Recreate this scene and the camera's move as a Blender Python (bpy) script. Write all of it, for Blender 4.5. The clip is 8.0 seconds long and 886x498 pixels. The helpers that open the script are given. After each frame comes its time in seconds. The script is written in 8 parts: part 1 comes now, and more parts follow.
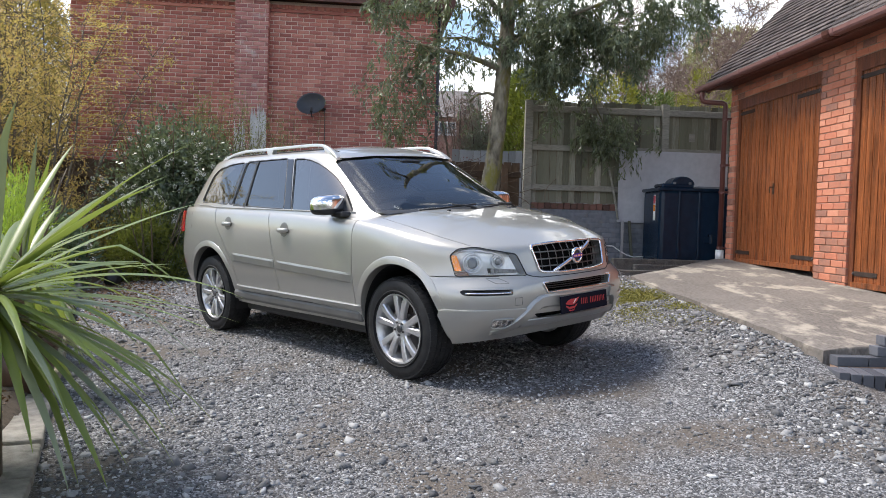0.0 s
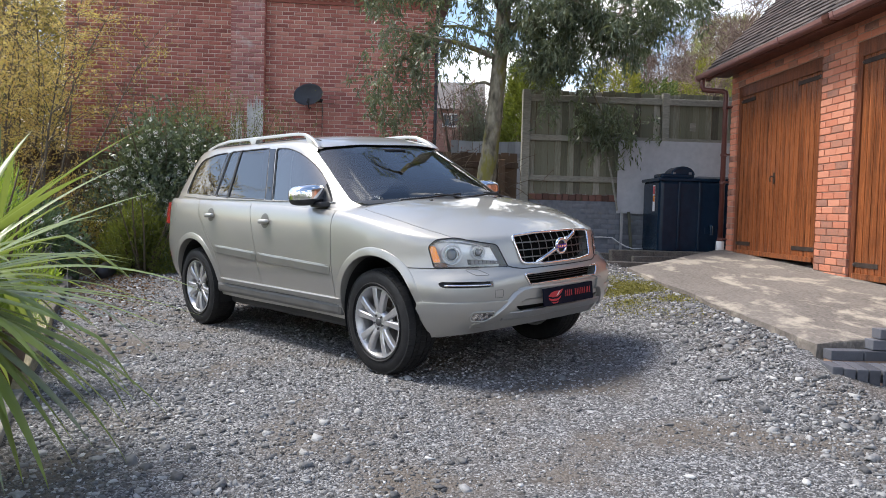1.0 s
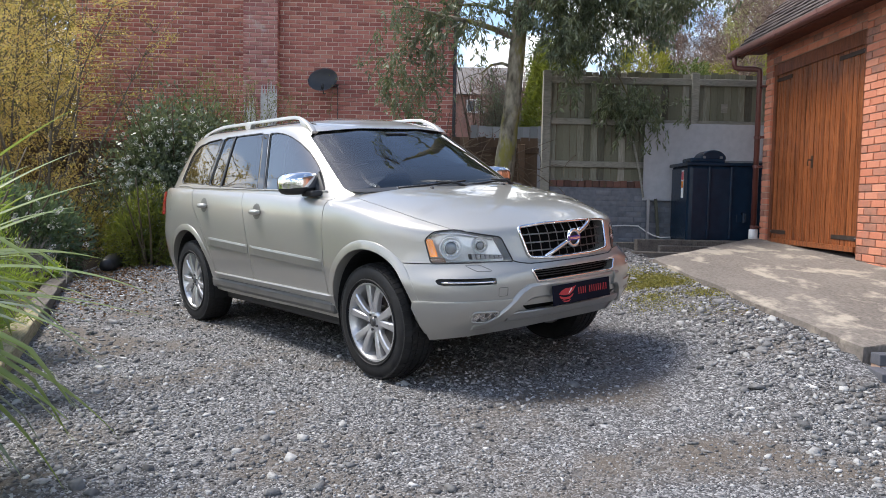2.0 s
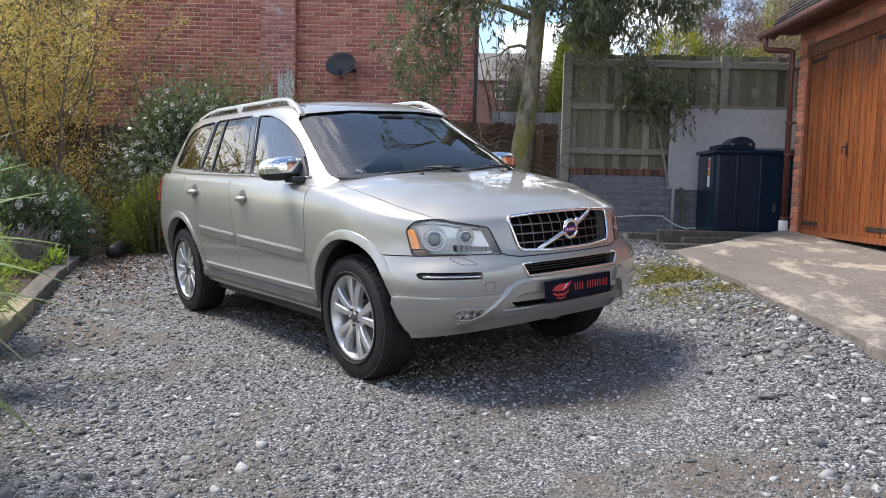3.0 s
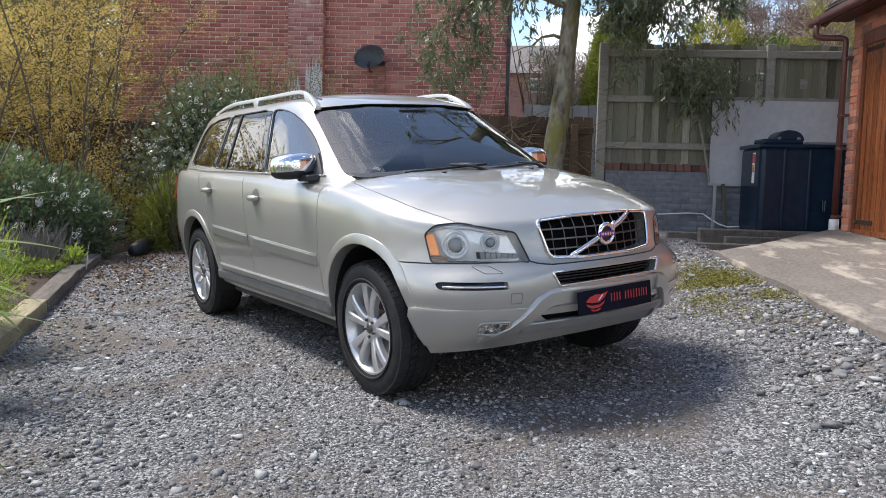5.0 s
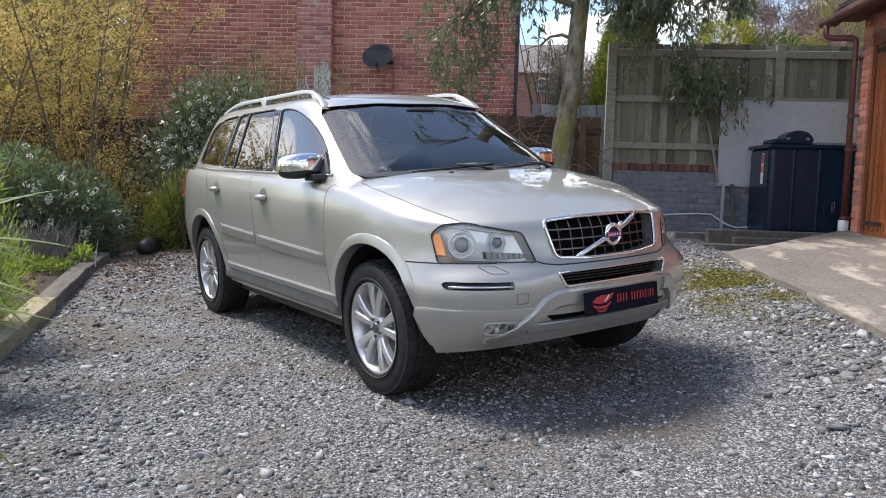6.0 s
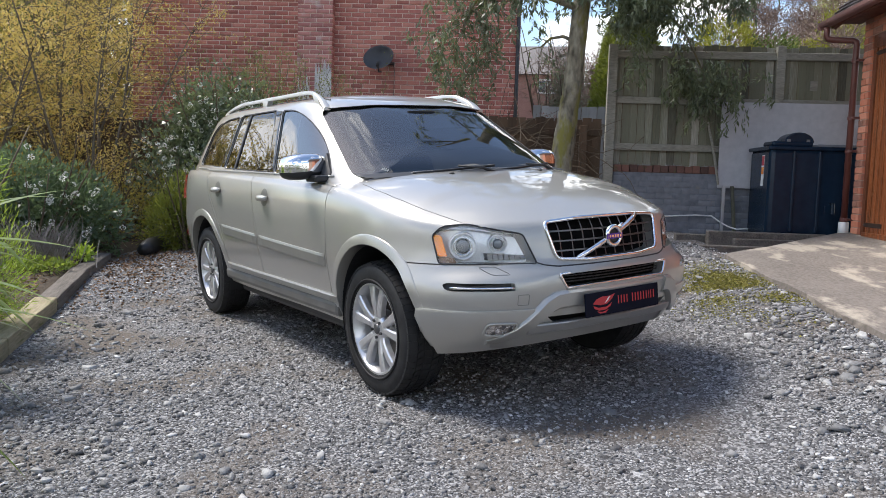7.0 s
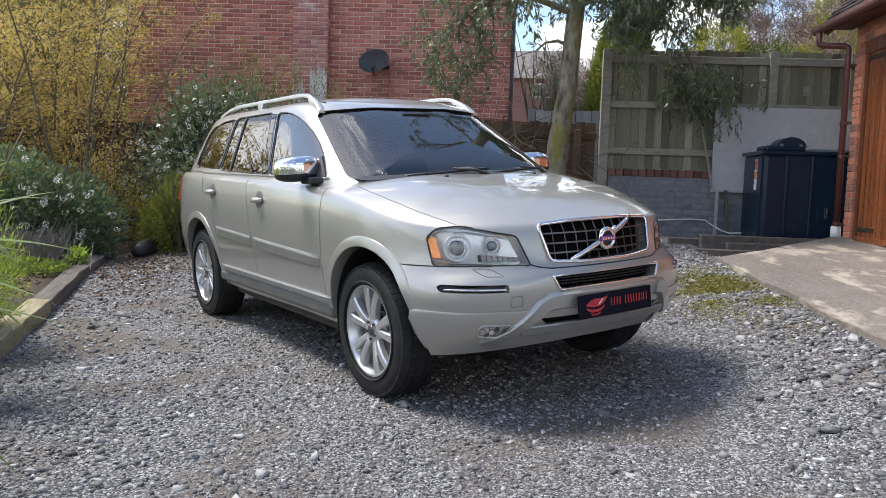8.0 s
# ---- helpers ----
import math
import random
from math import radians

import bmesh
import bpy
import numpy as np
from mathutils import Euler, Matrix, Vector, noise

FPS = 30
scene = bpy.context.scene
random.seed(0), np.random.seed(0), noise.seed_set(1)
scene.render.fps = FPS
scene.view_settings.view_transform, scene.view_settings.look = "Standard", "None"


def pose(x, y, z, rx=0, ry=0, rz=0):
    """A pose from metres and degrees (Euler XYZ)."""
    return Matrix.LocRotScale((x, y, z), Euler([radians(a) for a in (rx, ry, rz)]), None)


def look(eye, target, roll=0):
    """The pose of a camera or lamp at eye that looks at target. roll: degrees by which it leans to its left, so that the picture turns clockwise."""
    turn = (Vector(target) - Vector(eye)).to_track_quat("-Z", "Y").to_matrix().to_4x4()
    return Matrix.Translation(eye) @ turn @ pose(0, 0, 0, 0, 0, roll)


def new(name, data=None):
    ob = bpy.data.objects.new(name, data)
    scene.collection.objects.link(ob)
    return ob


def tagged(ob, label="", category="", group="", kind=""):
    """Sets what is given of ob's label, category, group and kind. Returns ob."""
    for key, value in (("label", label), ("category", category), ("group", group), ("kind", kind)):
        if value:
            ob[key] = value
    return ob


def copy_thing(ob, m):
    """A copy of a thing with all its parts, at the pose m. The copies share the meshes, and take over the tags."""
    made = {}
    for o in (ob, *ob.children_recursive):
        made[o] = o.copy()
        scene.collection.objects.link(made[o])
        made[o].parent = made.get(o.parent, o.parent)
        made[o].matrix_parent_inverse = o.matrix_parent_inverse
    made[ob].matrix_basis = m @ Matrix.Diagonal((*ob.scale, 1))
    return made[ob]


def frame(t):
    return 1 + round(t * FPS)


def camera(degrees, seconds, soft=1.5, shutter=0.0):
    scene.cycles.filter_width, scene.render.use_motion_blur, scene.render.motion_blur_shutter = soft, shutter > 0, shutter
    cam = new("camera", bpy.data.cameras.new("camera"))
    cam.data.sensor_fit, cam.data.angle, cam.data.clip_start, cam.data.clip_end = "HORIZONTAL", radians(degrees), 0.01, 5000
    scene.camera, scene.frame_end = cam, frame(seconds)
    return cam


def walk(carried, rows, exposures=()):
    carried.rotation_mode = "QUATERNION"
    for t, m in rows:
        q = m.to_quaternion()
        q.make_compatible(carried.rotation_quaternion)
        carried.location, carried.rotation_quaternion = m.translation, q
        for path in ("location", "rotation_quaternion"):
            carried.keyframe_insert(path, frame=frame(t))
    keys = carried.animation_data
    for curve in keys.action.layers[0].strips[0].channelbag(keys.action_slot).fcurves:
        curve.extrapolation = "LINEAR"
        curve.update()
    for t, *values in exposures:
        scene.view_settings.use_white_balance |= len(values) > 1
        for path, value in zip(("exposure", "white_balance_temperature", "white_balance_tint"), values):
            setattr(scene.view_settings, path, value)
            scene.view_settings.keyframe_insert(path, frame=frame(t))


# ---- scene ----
cam = camera(59.6, 8.0, soft=0.6)
PATH = [
    (0, (4.212, -4.278, 1.302), (2.738, -2.934, 1.164), -0.4),
    (0.5, (4.261, -4.163, 1.293), (2.781, -2.825, 1.147), -0.5),
    (1, (4.224, -4.02, 1.274), (2.734, -2.694, 1.118), -0.6),
    (1.5, (4.051, -3.801, 1.277), (2.541, -2.5, 1.106), -0.9),
    (3, (3.87, -3.114, 1.241), (2.28, -1.919, 1.026), -0.8),
    (3.5, (3.664, -2.97, 1.256), (2.057, -1.8, 1.031), -0.6),
    (4, (3.601, -2.898, 1.267), (1.98, -1.748, 1.037), -0.6),
    (4.5, (3.599, -2.852, 1.26), (1.969, -1.717, 1.031), -0.8),
    (6, (3.604, -2.834, 1.265), (1.954, -1.728, 1.034), -0.7),
    (6.5, (3.611, -2.84, 1.264), (1.96, -1.735, 1.034), -0.6),
    (7, (3.61, -2.843, 1.266), (1.959, -1.737, 1.038), -0.6),
    (7.5, (3.615, -2.839, 1.267), (1.967, -1.727, 1.045), -0.5),
    (8, (3.626, -2.851, 1.258), (1.982, -1.733, 1.04), -0.4),
]
LEVEL = pose(0, 0, 0, 2.85)
walk(cam, [(t, LEVEL @ look(eye, target, roll)) for t, eye, target, roll in PATH])

# ---- sky, sun, exposure ----
SUN_FROM = Vector((-0.82, -0.57, 0.0)).normalized()
SUN_UP = radians(57)
scene.view_settings.exposure = 0.92
world = bpy.data.worlds.new("world")
scene.world = world
world.use_nodes = True
wn, wl = world.node_tree.nodes, world.node_tree.links
wn.clear()
w_out = wn.new("ShaderNodeOutputWorld")
w_bg = wn.new("ShaderNodeBackground")
w_bg.inputs["Strength"].default_value = 0.138
w_sky = wn.new("ShaderNodeTexSky")
w_sky.sky_type = "NISHITA"
w_sky.sun_disc = False
w_sky.sun_elevation = SUN_UP
w_sky.sun_rotation = math.atan2(SUN_FROM.x, SUN_FROM.y)
w_sky.dust_density = 1.2
w_sky.ozone_density = 1.6
# broken white cloud over the blue
w_tc = wn.new("ShaderNodeTexCoord")
w_map = wn.new("ShaderNodeMapping")
w_map.inputs["Scale"].default_value = (1.0, 1.0, 2.6)
w_map.inputs["Location"].default_value = (6.8, 3.6, 1.6)
w_noise = wn.new("ShaderNodeTexNoise")
w_noise.inputs["Scale"].default_value = 1.9
w_noise.inputs["Detail"].default_value = 7.0
w_noise.inputs["Roughness"].default_value = 0.58
w_ramp = wn.new("ShaderNodeValToRGB")
w_ramp.color_ramp.elements[0].position = 0.515
w_ramp.color_ramp.elements[1].position = 0.575
w_mix = wn.new("ShaderNodeMix")
w_mix.data_type = "RGBA"
CLOUD = (8.2, 8.2, 8.3)
# cloud glows towards the sun
w_dot = wn.new("ShaderNodeVectorMath")
w_dot.operation = "DOT_PRODUCT"
w_dot.inputs[1].default_value = SUN_FROM * math.cos(SUN_UP) + Vector((0, 0, math.sin(SUN_UP)))
w_glow = wn.new("ShaderNodeMapRange")
w_glow.inputs["From Min"].default_value, w_glow.inputs["From Max"].default_value = 0.45, 0.98
w_glow.inputs["To Min"].default_value, w_glow.inputs["To Max"].default_value = 1.0, 1.45
w_bright = wn.new("ShaderNodeVectorMath")
w_bright.operation = "SCALE"
w_bright.inputs[0].default_value = CLOUD
wl.new(w_tc.outputs["Generated"], w_dot.inputs[0])
wl.new(w_dot.outputs["Value"], w_glow.inputs["Value"])
wl.new(w_glow.outputs["Result"], w_bright.inputs["Scale"])
wl.new(w_bright.outputs["Vector"], w_mix.inputs[7])
wl.new(w_tc.outputs["Generated"], w_map.inputs["Vector"])
wl.new(w_map.outputs["Vector"], w_noise.inputs["Vector"])
# more cloud low down, more blue overhead
w_sep = wn.new("ShaderNodeSeparateXYZ")
w_low = wn.new("ShaderNodeMapRange")
w_low.inputs["From Min"].default_value, w_low.inputs["From Max"].default_value = 0.15, 0.85
w_low.inputs["To Min"].default_value, w_low.inputs["To Max"].default_value = 0.055, -0.11
w_add = wn.new("ShaderNodeMath")
w_add.operation = "ADD"
wl.new(w_tc.outputs["Generated"], w_sep.inputs[0])
wl.new(w_sep.outputs["Z"], w_low.inputs["Value"])
wl.new(w_noise.outputs[0], w_add.inputs[0])
wl.new(w_low.outputs["Result"], w_add.inputs[1])
wl.new(w_add.outputs[0], w_ramp.inputs["Fac"])
wl.new(w_ramp.outputs["Color"], w_mix.inputs[0])
wl.new(w_sky.outputs["Color"], w_mix.inputs[6])
wl.new(w_mix.outputs[2], w_bg.inputs["Color"])
wl.new(w_bg.outputs["Background"], w_out.inputs["Surface"])

sun_data = bpy.data.lights.new("sun", "SUN")
sun_data.energy = 2.75
sun_data.angle = radians(17.0)
sun_data.color = (1.0, 0.94, 0.86)
sun = new("sun", sun_data)
sun_dir = SUN_FROM * math.cos(SUN_UP) + Vector((0, 0, math.sin(SUN_UP)))
sun.matrix_world = look(sun_dir * 40, (0, 0, 0))

# ---- materials ----
def surface(name, low, high, rough=0.7, metal=0.0, grain=8.0, blotch=1.2, bump=0.2, bump_scale=40.0,
            vary="", coat=0.0, spec=0.5, contrast=0.5, stretch=(1, 1, 1), coords="Object", dirt=None, dirt_at=0.55, dirt_edge=0.14, dirt_size=2.1):
    """A two-scale procedural surface between two colours, with relief; vary: 'object' or 'island' shifts the tone piece by piece."""
    m = bpy.data.materials.new(name)
    m.use_nodes = True
    n, l = m.node_tree.nodes, m.node_tree.links
    b = n["Principled BSDF"]
    b.inputs["Roughness"].default_value = rough
    b.inputs["Metallic"].default_value = metal
    b.inputs["Coat Weight"].default_value = coat
    b.inputs["Coat Roughness"].default_value = 0.03
    b.inputs["Specular IOR Level"].default_value = spec
    if coords == "Position":
        at = n.new("ShaderNodeNewGeometry").outputs["Position"]
    else:
        at = n.new("ShaderNodeTexCoord").outputs["Object"]
    mp = n.new("ShaderNodeMapping")
    mp.inputs["Scale"].default_value = stretch
    l.new(at, mp.inputs["Vector"])
    fine = n.new("ShaderNodeTexNoise")
    fine.inputs["Scale"].default_value, fine.inputs["Detail"].default_value = grain, 6.0
    big = n.new("ShaderNodeTexNoise")
    big.inputs["Scale"].default_value, big.inputs["Detail"].default_value = blotch, 3.0
    l.new(mp.outputs["Vector"], fine.inputs["Vector"])
    l.new(mp.outputs["Vector"], big.inputs["Vector"])
    avg = n.new("ShaderNodeMath")
    avg.operation = "MULTIPLY_ADD"
    avg.inputs[1].default_value = 0.55
    half = n.new("ShaderNodeMath")
    half.operation = "MULTIPLY"
    half.inputs[1].default_value = 0.45
    l.new(big.outputs[0], half.inputs[0])
    l.new(fine.outputs[0], avg.inputs[0])
    l.new(half.outputs[0], avg.inputs[2])
    value = avg.outputs[0]
    if vary:
        if vary == "object":
            rnd = n.new("ShaderNodeObjectInfo").outputs["Random"]
        else:
            rnd = n.new("ShaderNodeNewGeometry").outputs["Random Per Island"]
        add = n.new("ShaderNodeMath")
        add.operation = "MULTIPLY_ADD"
        add.inputs[1].default_value = 0.55
        sub = n.new("ShaderNodeMath")
        sub.operation = "MULTIPLY_ADD"
        sub.inputs[1].default_value = 0.55
        sub.inputs[2].default_value = -0.06
        l.new(value, sub.inputs[0])
        l.new(rnd, add.inputs[0])
        l.new(sub.outputs[0], add.inputs[2])
        value = add.outputs[0]
    ramp = n.new("ShaderNodeValToRGB")
    e = ramp.color_ramp.elements
    e[0].position, e[1].position = 0.5 - contrast * 0.36, 0.5 + contrast * 0.36
    e[0].color, e[1].color = (*low, 1), (*high, 1)
    l.new(value, ramp.inputs["Fac"])
    colour = ramp.outputs["Color"]
    if dirt:
        dn = n.new("ShaderNodeTexNoise")
        dn.inputs["Scale"].default_value, dn.inputs["Detail"].default_value = blotch * dirt_size, 12.0
        dn.inputs["Roughness"].default_value = 0.62
        l.new(mp.outputs["Vector"], dn.inputs["Vector"])
        dr = n.new("ShaderNodeValToRGB")
        dr.color_ramp.elements[0].position, dr.color_ramp.elements[1].position = dirt_at, dirt_at + dirt_edge
        l.new(dn.outputs[0], dr.inputs["Fac"])
        dm = n.new("ShaderNodeMix")
        dm.data_type = "RGBA"
        dm.inputs[7].default_value = (*dirt, 1)
        l.new(dr.outputs["Color"], dm.inputs[0])
        l.new(colour, dm.inputs[6])
        colour = dm.outputs[2]
    l.new(colour, b.inputs["Base Color"])
    if bump:
        bn = n.new("ShaderNodeTexNoise")
        bn.inputs["Scale"].default_value, bn.inputs["Detail"].default_value = bump_scale, 5.0
        l.new(mp.outputs["Vector"], bn.inputs["Vector"])
        bp = n.new("ShaderNodeBump")
        bp.inputs["Strength"].default_value, bp.inputs["Distance"].default_value = bump, 0.01
        l.new(bn.outputs[0], bp.inputs["Height"])
        l.new(bp.outputs["Normal"], b.inputs["Normal"])
    return m


def leafy(name, low, high, rough=0.5, through_light=0.36, spec=0.4):
    """Leaves: tone by leaf, and some light through the blade."""
    m = surface(name, low, high, rough, grain=3, blotch=0.8, bump=0.0, vary="island", contrast=0.9, spec=spec)
    n, l = m.node_tree.nodes, m.node_tree.links
    b = n["Principled BSDF"]
    t = n.new("ShaderNodeBsdfTranslucent")
    t.inputs["Color"].default_value = (min(0.9, high[0] * 1.9), min(0.9, high[1] * 1.9), high[2] * 1.2, 1)
    mx = n.new("ShaderNodeMixShader")
    mx.inputs[0].default_value = through_light
    l.new(b.outputs[0], mx.inputs[1])
    l.new(t.outputs[0], mx.inputs[2])
    l.new(mx.outputs[0], n["Material Output"].inputs["Surface"])
    return m


def glassy(name, colour, rough=0.0, ior=1.45):
    m = bpy.data.materials.new(name)
    m.use_nodes = True
    b = m.node_tree.nodes["Principled BSDF"]
    b.inputs["Base Color"].default_value = (*colour, 1)
    b.inputs["Transmission Weight"].default_value = 1.0
    b.inputs["Roughness"].default_value = rough
    b.inputs["IOR"].default_value = ior
    return m


def mid_tone(m, at, colour):
    """A third colour between the two of a surface."""
    ramp = [q for q in m.node_tree.nodes if q.bl_idname == "ShaderNodeValToRGB"][0].color_ramp
    ramp.elements.new(at).color = (*colour, 1)


def grit(name):
    """Fine crushed stone: small chips of many greys, pitted between, with brown worn patches."""
    m = bpy.data.materials.new(name)
    m.use_nodes = True
    n, l = m.node_tree.nodes, m.node_tree.links
    b = n["Principled BSDF"]
    b.inputs["Roughness"].default_value = 0.9
    at = n.new("ShaderNodeNewGeometry").outputs["Position"]
    heights, colours = [], []
    for scale in (118.0, 46.0):
        vor = n.new("ShaderNodeTexVoronoi")
        vor.inputs["Scale"].default_value = scale
        l.new(at, vor.inputs["Vector"])
        sep = n.new("ShaderNodeSeparateColor")
        l.new(vor.outputs["Color"], sep.inputs["Color"])
        ramp = n.new("ShaderNodeValToRGB")
        e = ramp.color_ramp.elements
        e[0].color, e[1].color = (0.025, 0.025, 0.027, 1), (0.40, 0.40, 0.405, 1)
        mid = e.new(0.6)
        mid.color = (0.12, 0.12, 0.125, 1)
        l.new(sep.outputs[0], ramp.inputs["Fac"])
        colours.append(ramp.outputs["Color"])
        heights.append(vor.outputs["Distance"])
    patch_noise = n.new("ShaderNodeTexNoise")
    patch_noise.inputs["Scale"].default_value, patch_noise.inputs["Detail"].default_value = 14.0, 5.0
    l.new(at, patch_noise.inputs["Vector"])
    pick = n.new("ShaderNodeValToRGB")
    pick.color_ramp.elements[0].position, pick.color_ramp.elements[1].position = 0.52, 0.62
    l.new(patch_noise.outputs[0], pick.inputs["Fac"])
    mix = n.new("ShaderNodeMix")
    mix.data_type = "RGBA"
    l.new(pick.outputs["Color"], mix.inputs[0])
    l.new(colours[0], mix.inputs[6])
    l.new(colours[1], mix.inputs[7])
    worn = n.new("ShaderNodeTexNoise")
    worn.inputs["Scale"].default_value, worn.inputs["Detail"].default_value = 1.3, 8.0
    l.new(at, worn.inputs["Vector"])
    wr = n.new("ShaderNodeValToRGB")
    wr.color_ramp.elements[0].position, wr.color_ramp.elements[1].position = 0.47, 0.64
    wr.color_ramp.elements[1].color = (0.85, 0.85, 0.85, 1)
    l.new(worn.outputs[0], wr.inputs["Fac"])
    brown = n.new("ShaderNodeMix")
    brown.data_type = "RGBA"
    brown.inputs[7].default_value = (0.115, 0.094, 0.074, 1)
    l.new(wr.outputs["Color"], brown.inputs[0])
    l.new(mix.outputs[2], brown.inputs[6])
    l.new(brown.outputs[2], b.inputs["Base Color"])
    bp = n.new("ShaderNodeBump")
    bp.invert = True
    bp.inputs["Strength"].default_value, bp.inputs["Distance"].default_value = 0.9, 0.006
    l.new(heights[0], bp.inputs["Height"])
    bp2 = n.new("ShaderNodeBump")
    bp2.invert = True
    bp2.inputs["Strength"].default_value, bp2.inputs["Distance"].default_value = 0.5, 0.012
    l.new(heights[1], bp2.inputs["Height"])
    l.new(bp.outputs["Normal"], bp2.inputs["Normal"])
    l.new(bp2.outputs["Normal"], b.inputs["Normal"])
    return m


M_GRAVEL = grit("gravel_bed")
M_STONE = surface("grey_stone", (0.034, 0.034, 0.036), (0.60, 0.60, 0.60), 0.8, grain=30, blotch=0.8, bump=0.3, bump_scale=120, vary="island", contrast=1.0)
mid_tone(M_STONE, 0.40, (0.117, 0.116, 0.116))
mid_tone(M_STONE, 0.62, (0.248, 0.247, 0.250))
M_SLATE = surface("dark_flat_stone", (0.040, 0.041, 0.045), (0.48, 0.48, 0.475), 0.75, grain=26, blotch=9, bump=0.4, bump_scale=90, vary="island", contrast=1.0)
mid_tone(M_SLATE, 0.52, (0.170, 0.171, 0.174))
M_BRICK_H = surface("house_brick", (0.25, 0.086, 0.068), (0.56, 0.252, 0.190), 0.9, grain=30, blotch=1.1, bump=0.4, bump_scale=140, vary="object", contrast=1.0, coords="Position")
mid_tone(M_BRICK_H, 0.5, (0.415, 0.144, 0.112))
M_BRICK_HI = surface("house_brick_rest", (0.25, 0.086, 0.068), (0.56, 0.252, 0.190), 0.9, grain=30, blotch=1.1, bump=0.4, bump_scale=140, vary="island", contrast=1.0, coords="Position")
mid_tone(M_BRICK_HI, 0.5, (0.415, 0.144, 0.112))
M_MORTAR = surface("mortar", (0.60, 0.47, 0.40), (0.80, 0.67, 0.59), 0.95, grain=50, blotch=2, bump=0.4, bump_scale=150, coords="Position")
M_BRICK_G = surface("garage_brick", (0.20, 0.11, 0.085), (0.60, 0.27, 0.17), 0.9, grain=30, blotch=3, bump=0.4, bump_scale=140, vary="object", contrast=1.0, coords="Position")
mid_tone(M_BRICK_G, 0.30, (0.36, 0.165, 0.11))
mid_tone(M_BRICK_G, 0.46, (0.50, 0.175, 0.10))
M_MORTAR_G = surface("garage_mortar", (0.30, 0.20, 0.15), (0.45, 0.31, 0.235), 0.95, grain=50, blotch=2, bump=0.4, bump_scale=150, coords="Position")
M_CONCRETE = surface("old_concrete", (0.092, 0.080, 0.071), (0.225, 0.20, 0.176), 0.9, grain=26, blotch=1.2, bump=0.6, bump_scale=70, dirt=(0.37, 0.33, 0.272), dirt_at=0.53, dirt_edge=0.08, dirt_size=1.3, stretch=(0.8, 1.8, 1))
M_DOORWOOD = surface("varnished_door_wood", (0.056, 0.016, 0.006), (0.385, 0.125, 0.042), 0.30, grain=16, blotch=3.0, bump=0.35, bump_scale=30, stretch=(7, 7, 0.32), coords="Position", contrast=0.42, dirt=(0.07, 0.020, 0.010), dirt_at=0.56)
M_FRAMEWOOD = surface("dark_stained_wood", (0.05, 0.014, 0.009), (0.13, 0.04, 0.022), 0.5, grain=9, blotch=2, bump=0.3, bump_scale=25, stretch=(1, 1, 1))
M_JAMB = surface("stained_jamb_wood", (0.075, 0.024, 0.012), (0.22, 0.072, 0.030), 0.42, grain=12, blotch=3, bump=0.3, bump_scale=25, stretch=(5, 5, 0.5))
M_FENCE = surface("weathered_fence_wood", (0.076, 0.072, 0.054), (0.385, 0.37, 0.32), 0.9, grain=16, blotch=1.2, bump=0.7, bump_scale=30, stretch=(6, 6, 0.5), vary="object", contrast=0.9, coords="Position", dirt=(0.19, 0.185, 0.100), dirt_at=0.60)
mid_tone(M_FENCE, 0.35, (0.145, 0.143, 0.100))
mid_tone(M_FENCE, 0.65, (0.195, 0.192, 0.142))
M_FENCERAIL = surface("pale_weathered_rail", (0.12, 0.114, 0.09), (0.385, 0.37, 0.32), 0.9, grain=16, blotch=3, bump=0.7, bump_scale=30, stretch=(5, 1.0, 5), contrast=0.9)
M_GREYPAINT = surface("grey_board", (0.36, 0.36, 0.38), (0.46, 0.46, 0.48), 0.7, grain=12, blotch=0.8, bump=0.1, coords="Position")
M_BLOCKWALL = surface("grey_painted_wall", (0.09, 0.10, 0.115), (0.20, 0.21, 0.235), 0.85, grain=14, blotch=1.6, bump=0.6, bump_scale=40, coords="Position", dirt=(0.22, 0.20, 0.17), dirt_at=0.63)
M_TANK = surface("dark_navy_plastic", (0.005, 0.015, 0.030), (0.010, 0.026, 0.050), 0.25, grain=8, blotch=1, bump=0.06, spec=0.26)
M_TILE = surface("roof_tile", (0.030, 0.024, 0.023), (0.125, 0.100, 0.092), 0.9, grain=20, blotch=7, bump=0.5, bump_scale=60, vary="object", contrast=1.0, coords="Position", dirt=(0.30, 0.28, 0.25), dirt_at=0.66)
M_TILE_I = surface("roof_tile_rest", (0.030, 0.024, 0.023), (0.125, 0.100, 0.092), 0.9, grain=20, blotch=7, bump=0.5, bump_scale=60, vary="island", contrast=1.0, coords="Position", dirt=(0.30, 0.28, 0.25), dirt_at=0.66)
M_GUTTER = surface("brown_plastic", (0.19, 0.092, 0.082), (0.27, 0.145, 0.13), 0.42, grain=10, blotch=1, bump=0.05)
M_BLACKPLASTIC = surface("black_plastic", (0.010, 0.010, 0.011), (0.022, 0.022, 0.024), 0.5, grain=20, blotch=2, bump=0.1)
M_WHITE = surface("white_plastic", (0.62, 0.62, 0.60), (0.75, 0.75, 0.73), 0.5, bump=0.05)
M_IRON = surface("black_iron", (0.022, 0.016, 0.014), (0.075, 0.055, 0.045), 0.55, metal=0.3, grain=20, blotch=6, bump=0.2)
M_SOIL = surface("bare_soil", (0.035, 0.025, 0.017), (0.10, 0.075, 0.05), 0.97, grain=30, blotch=2, bump=0.9, bump_scale=60, coords="Position")
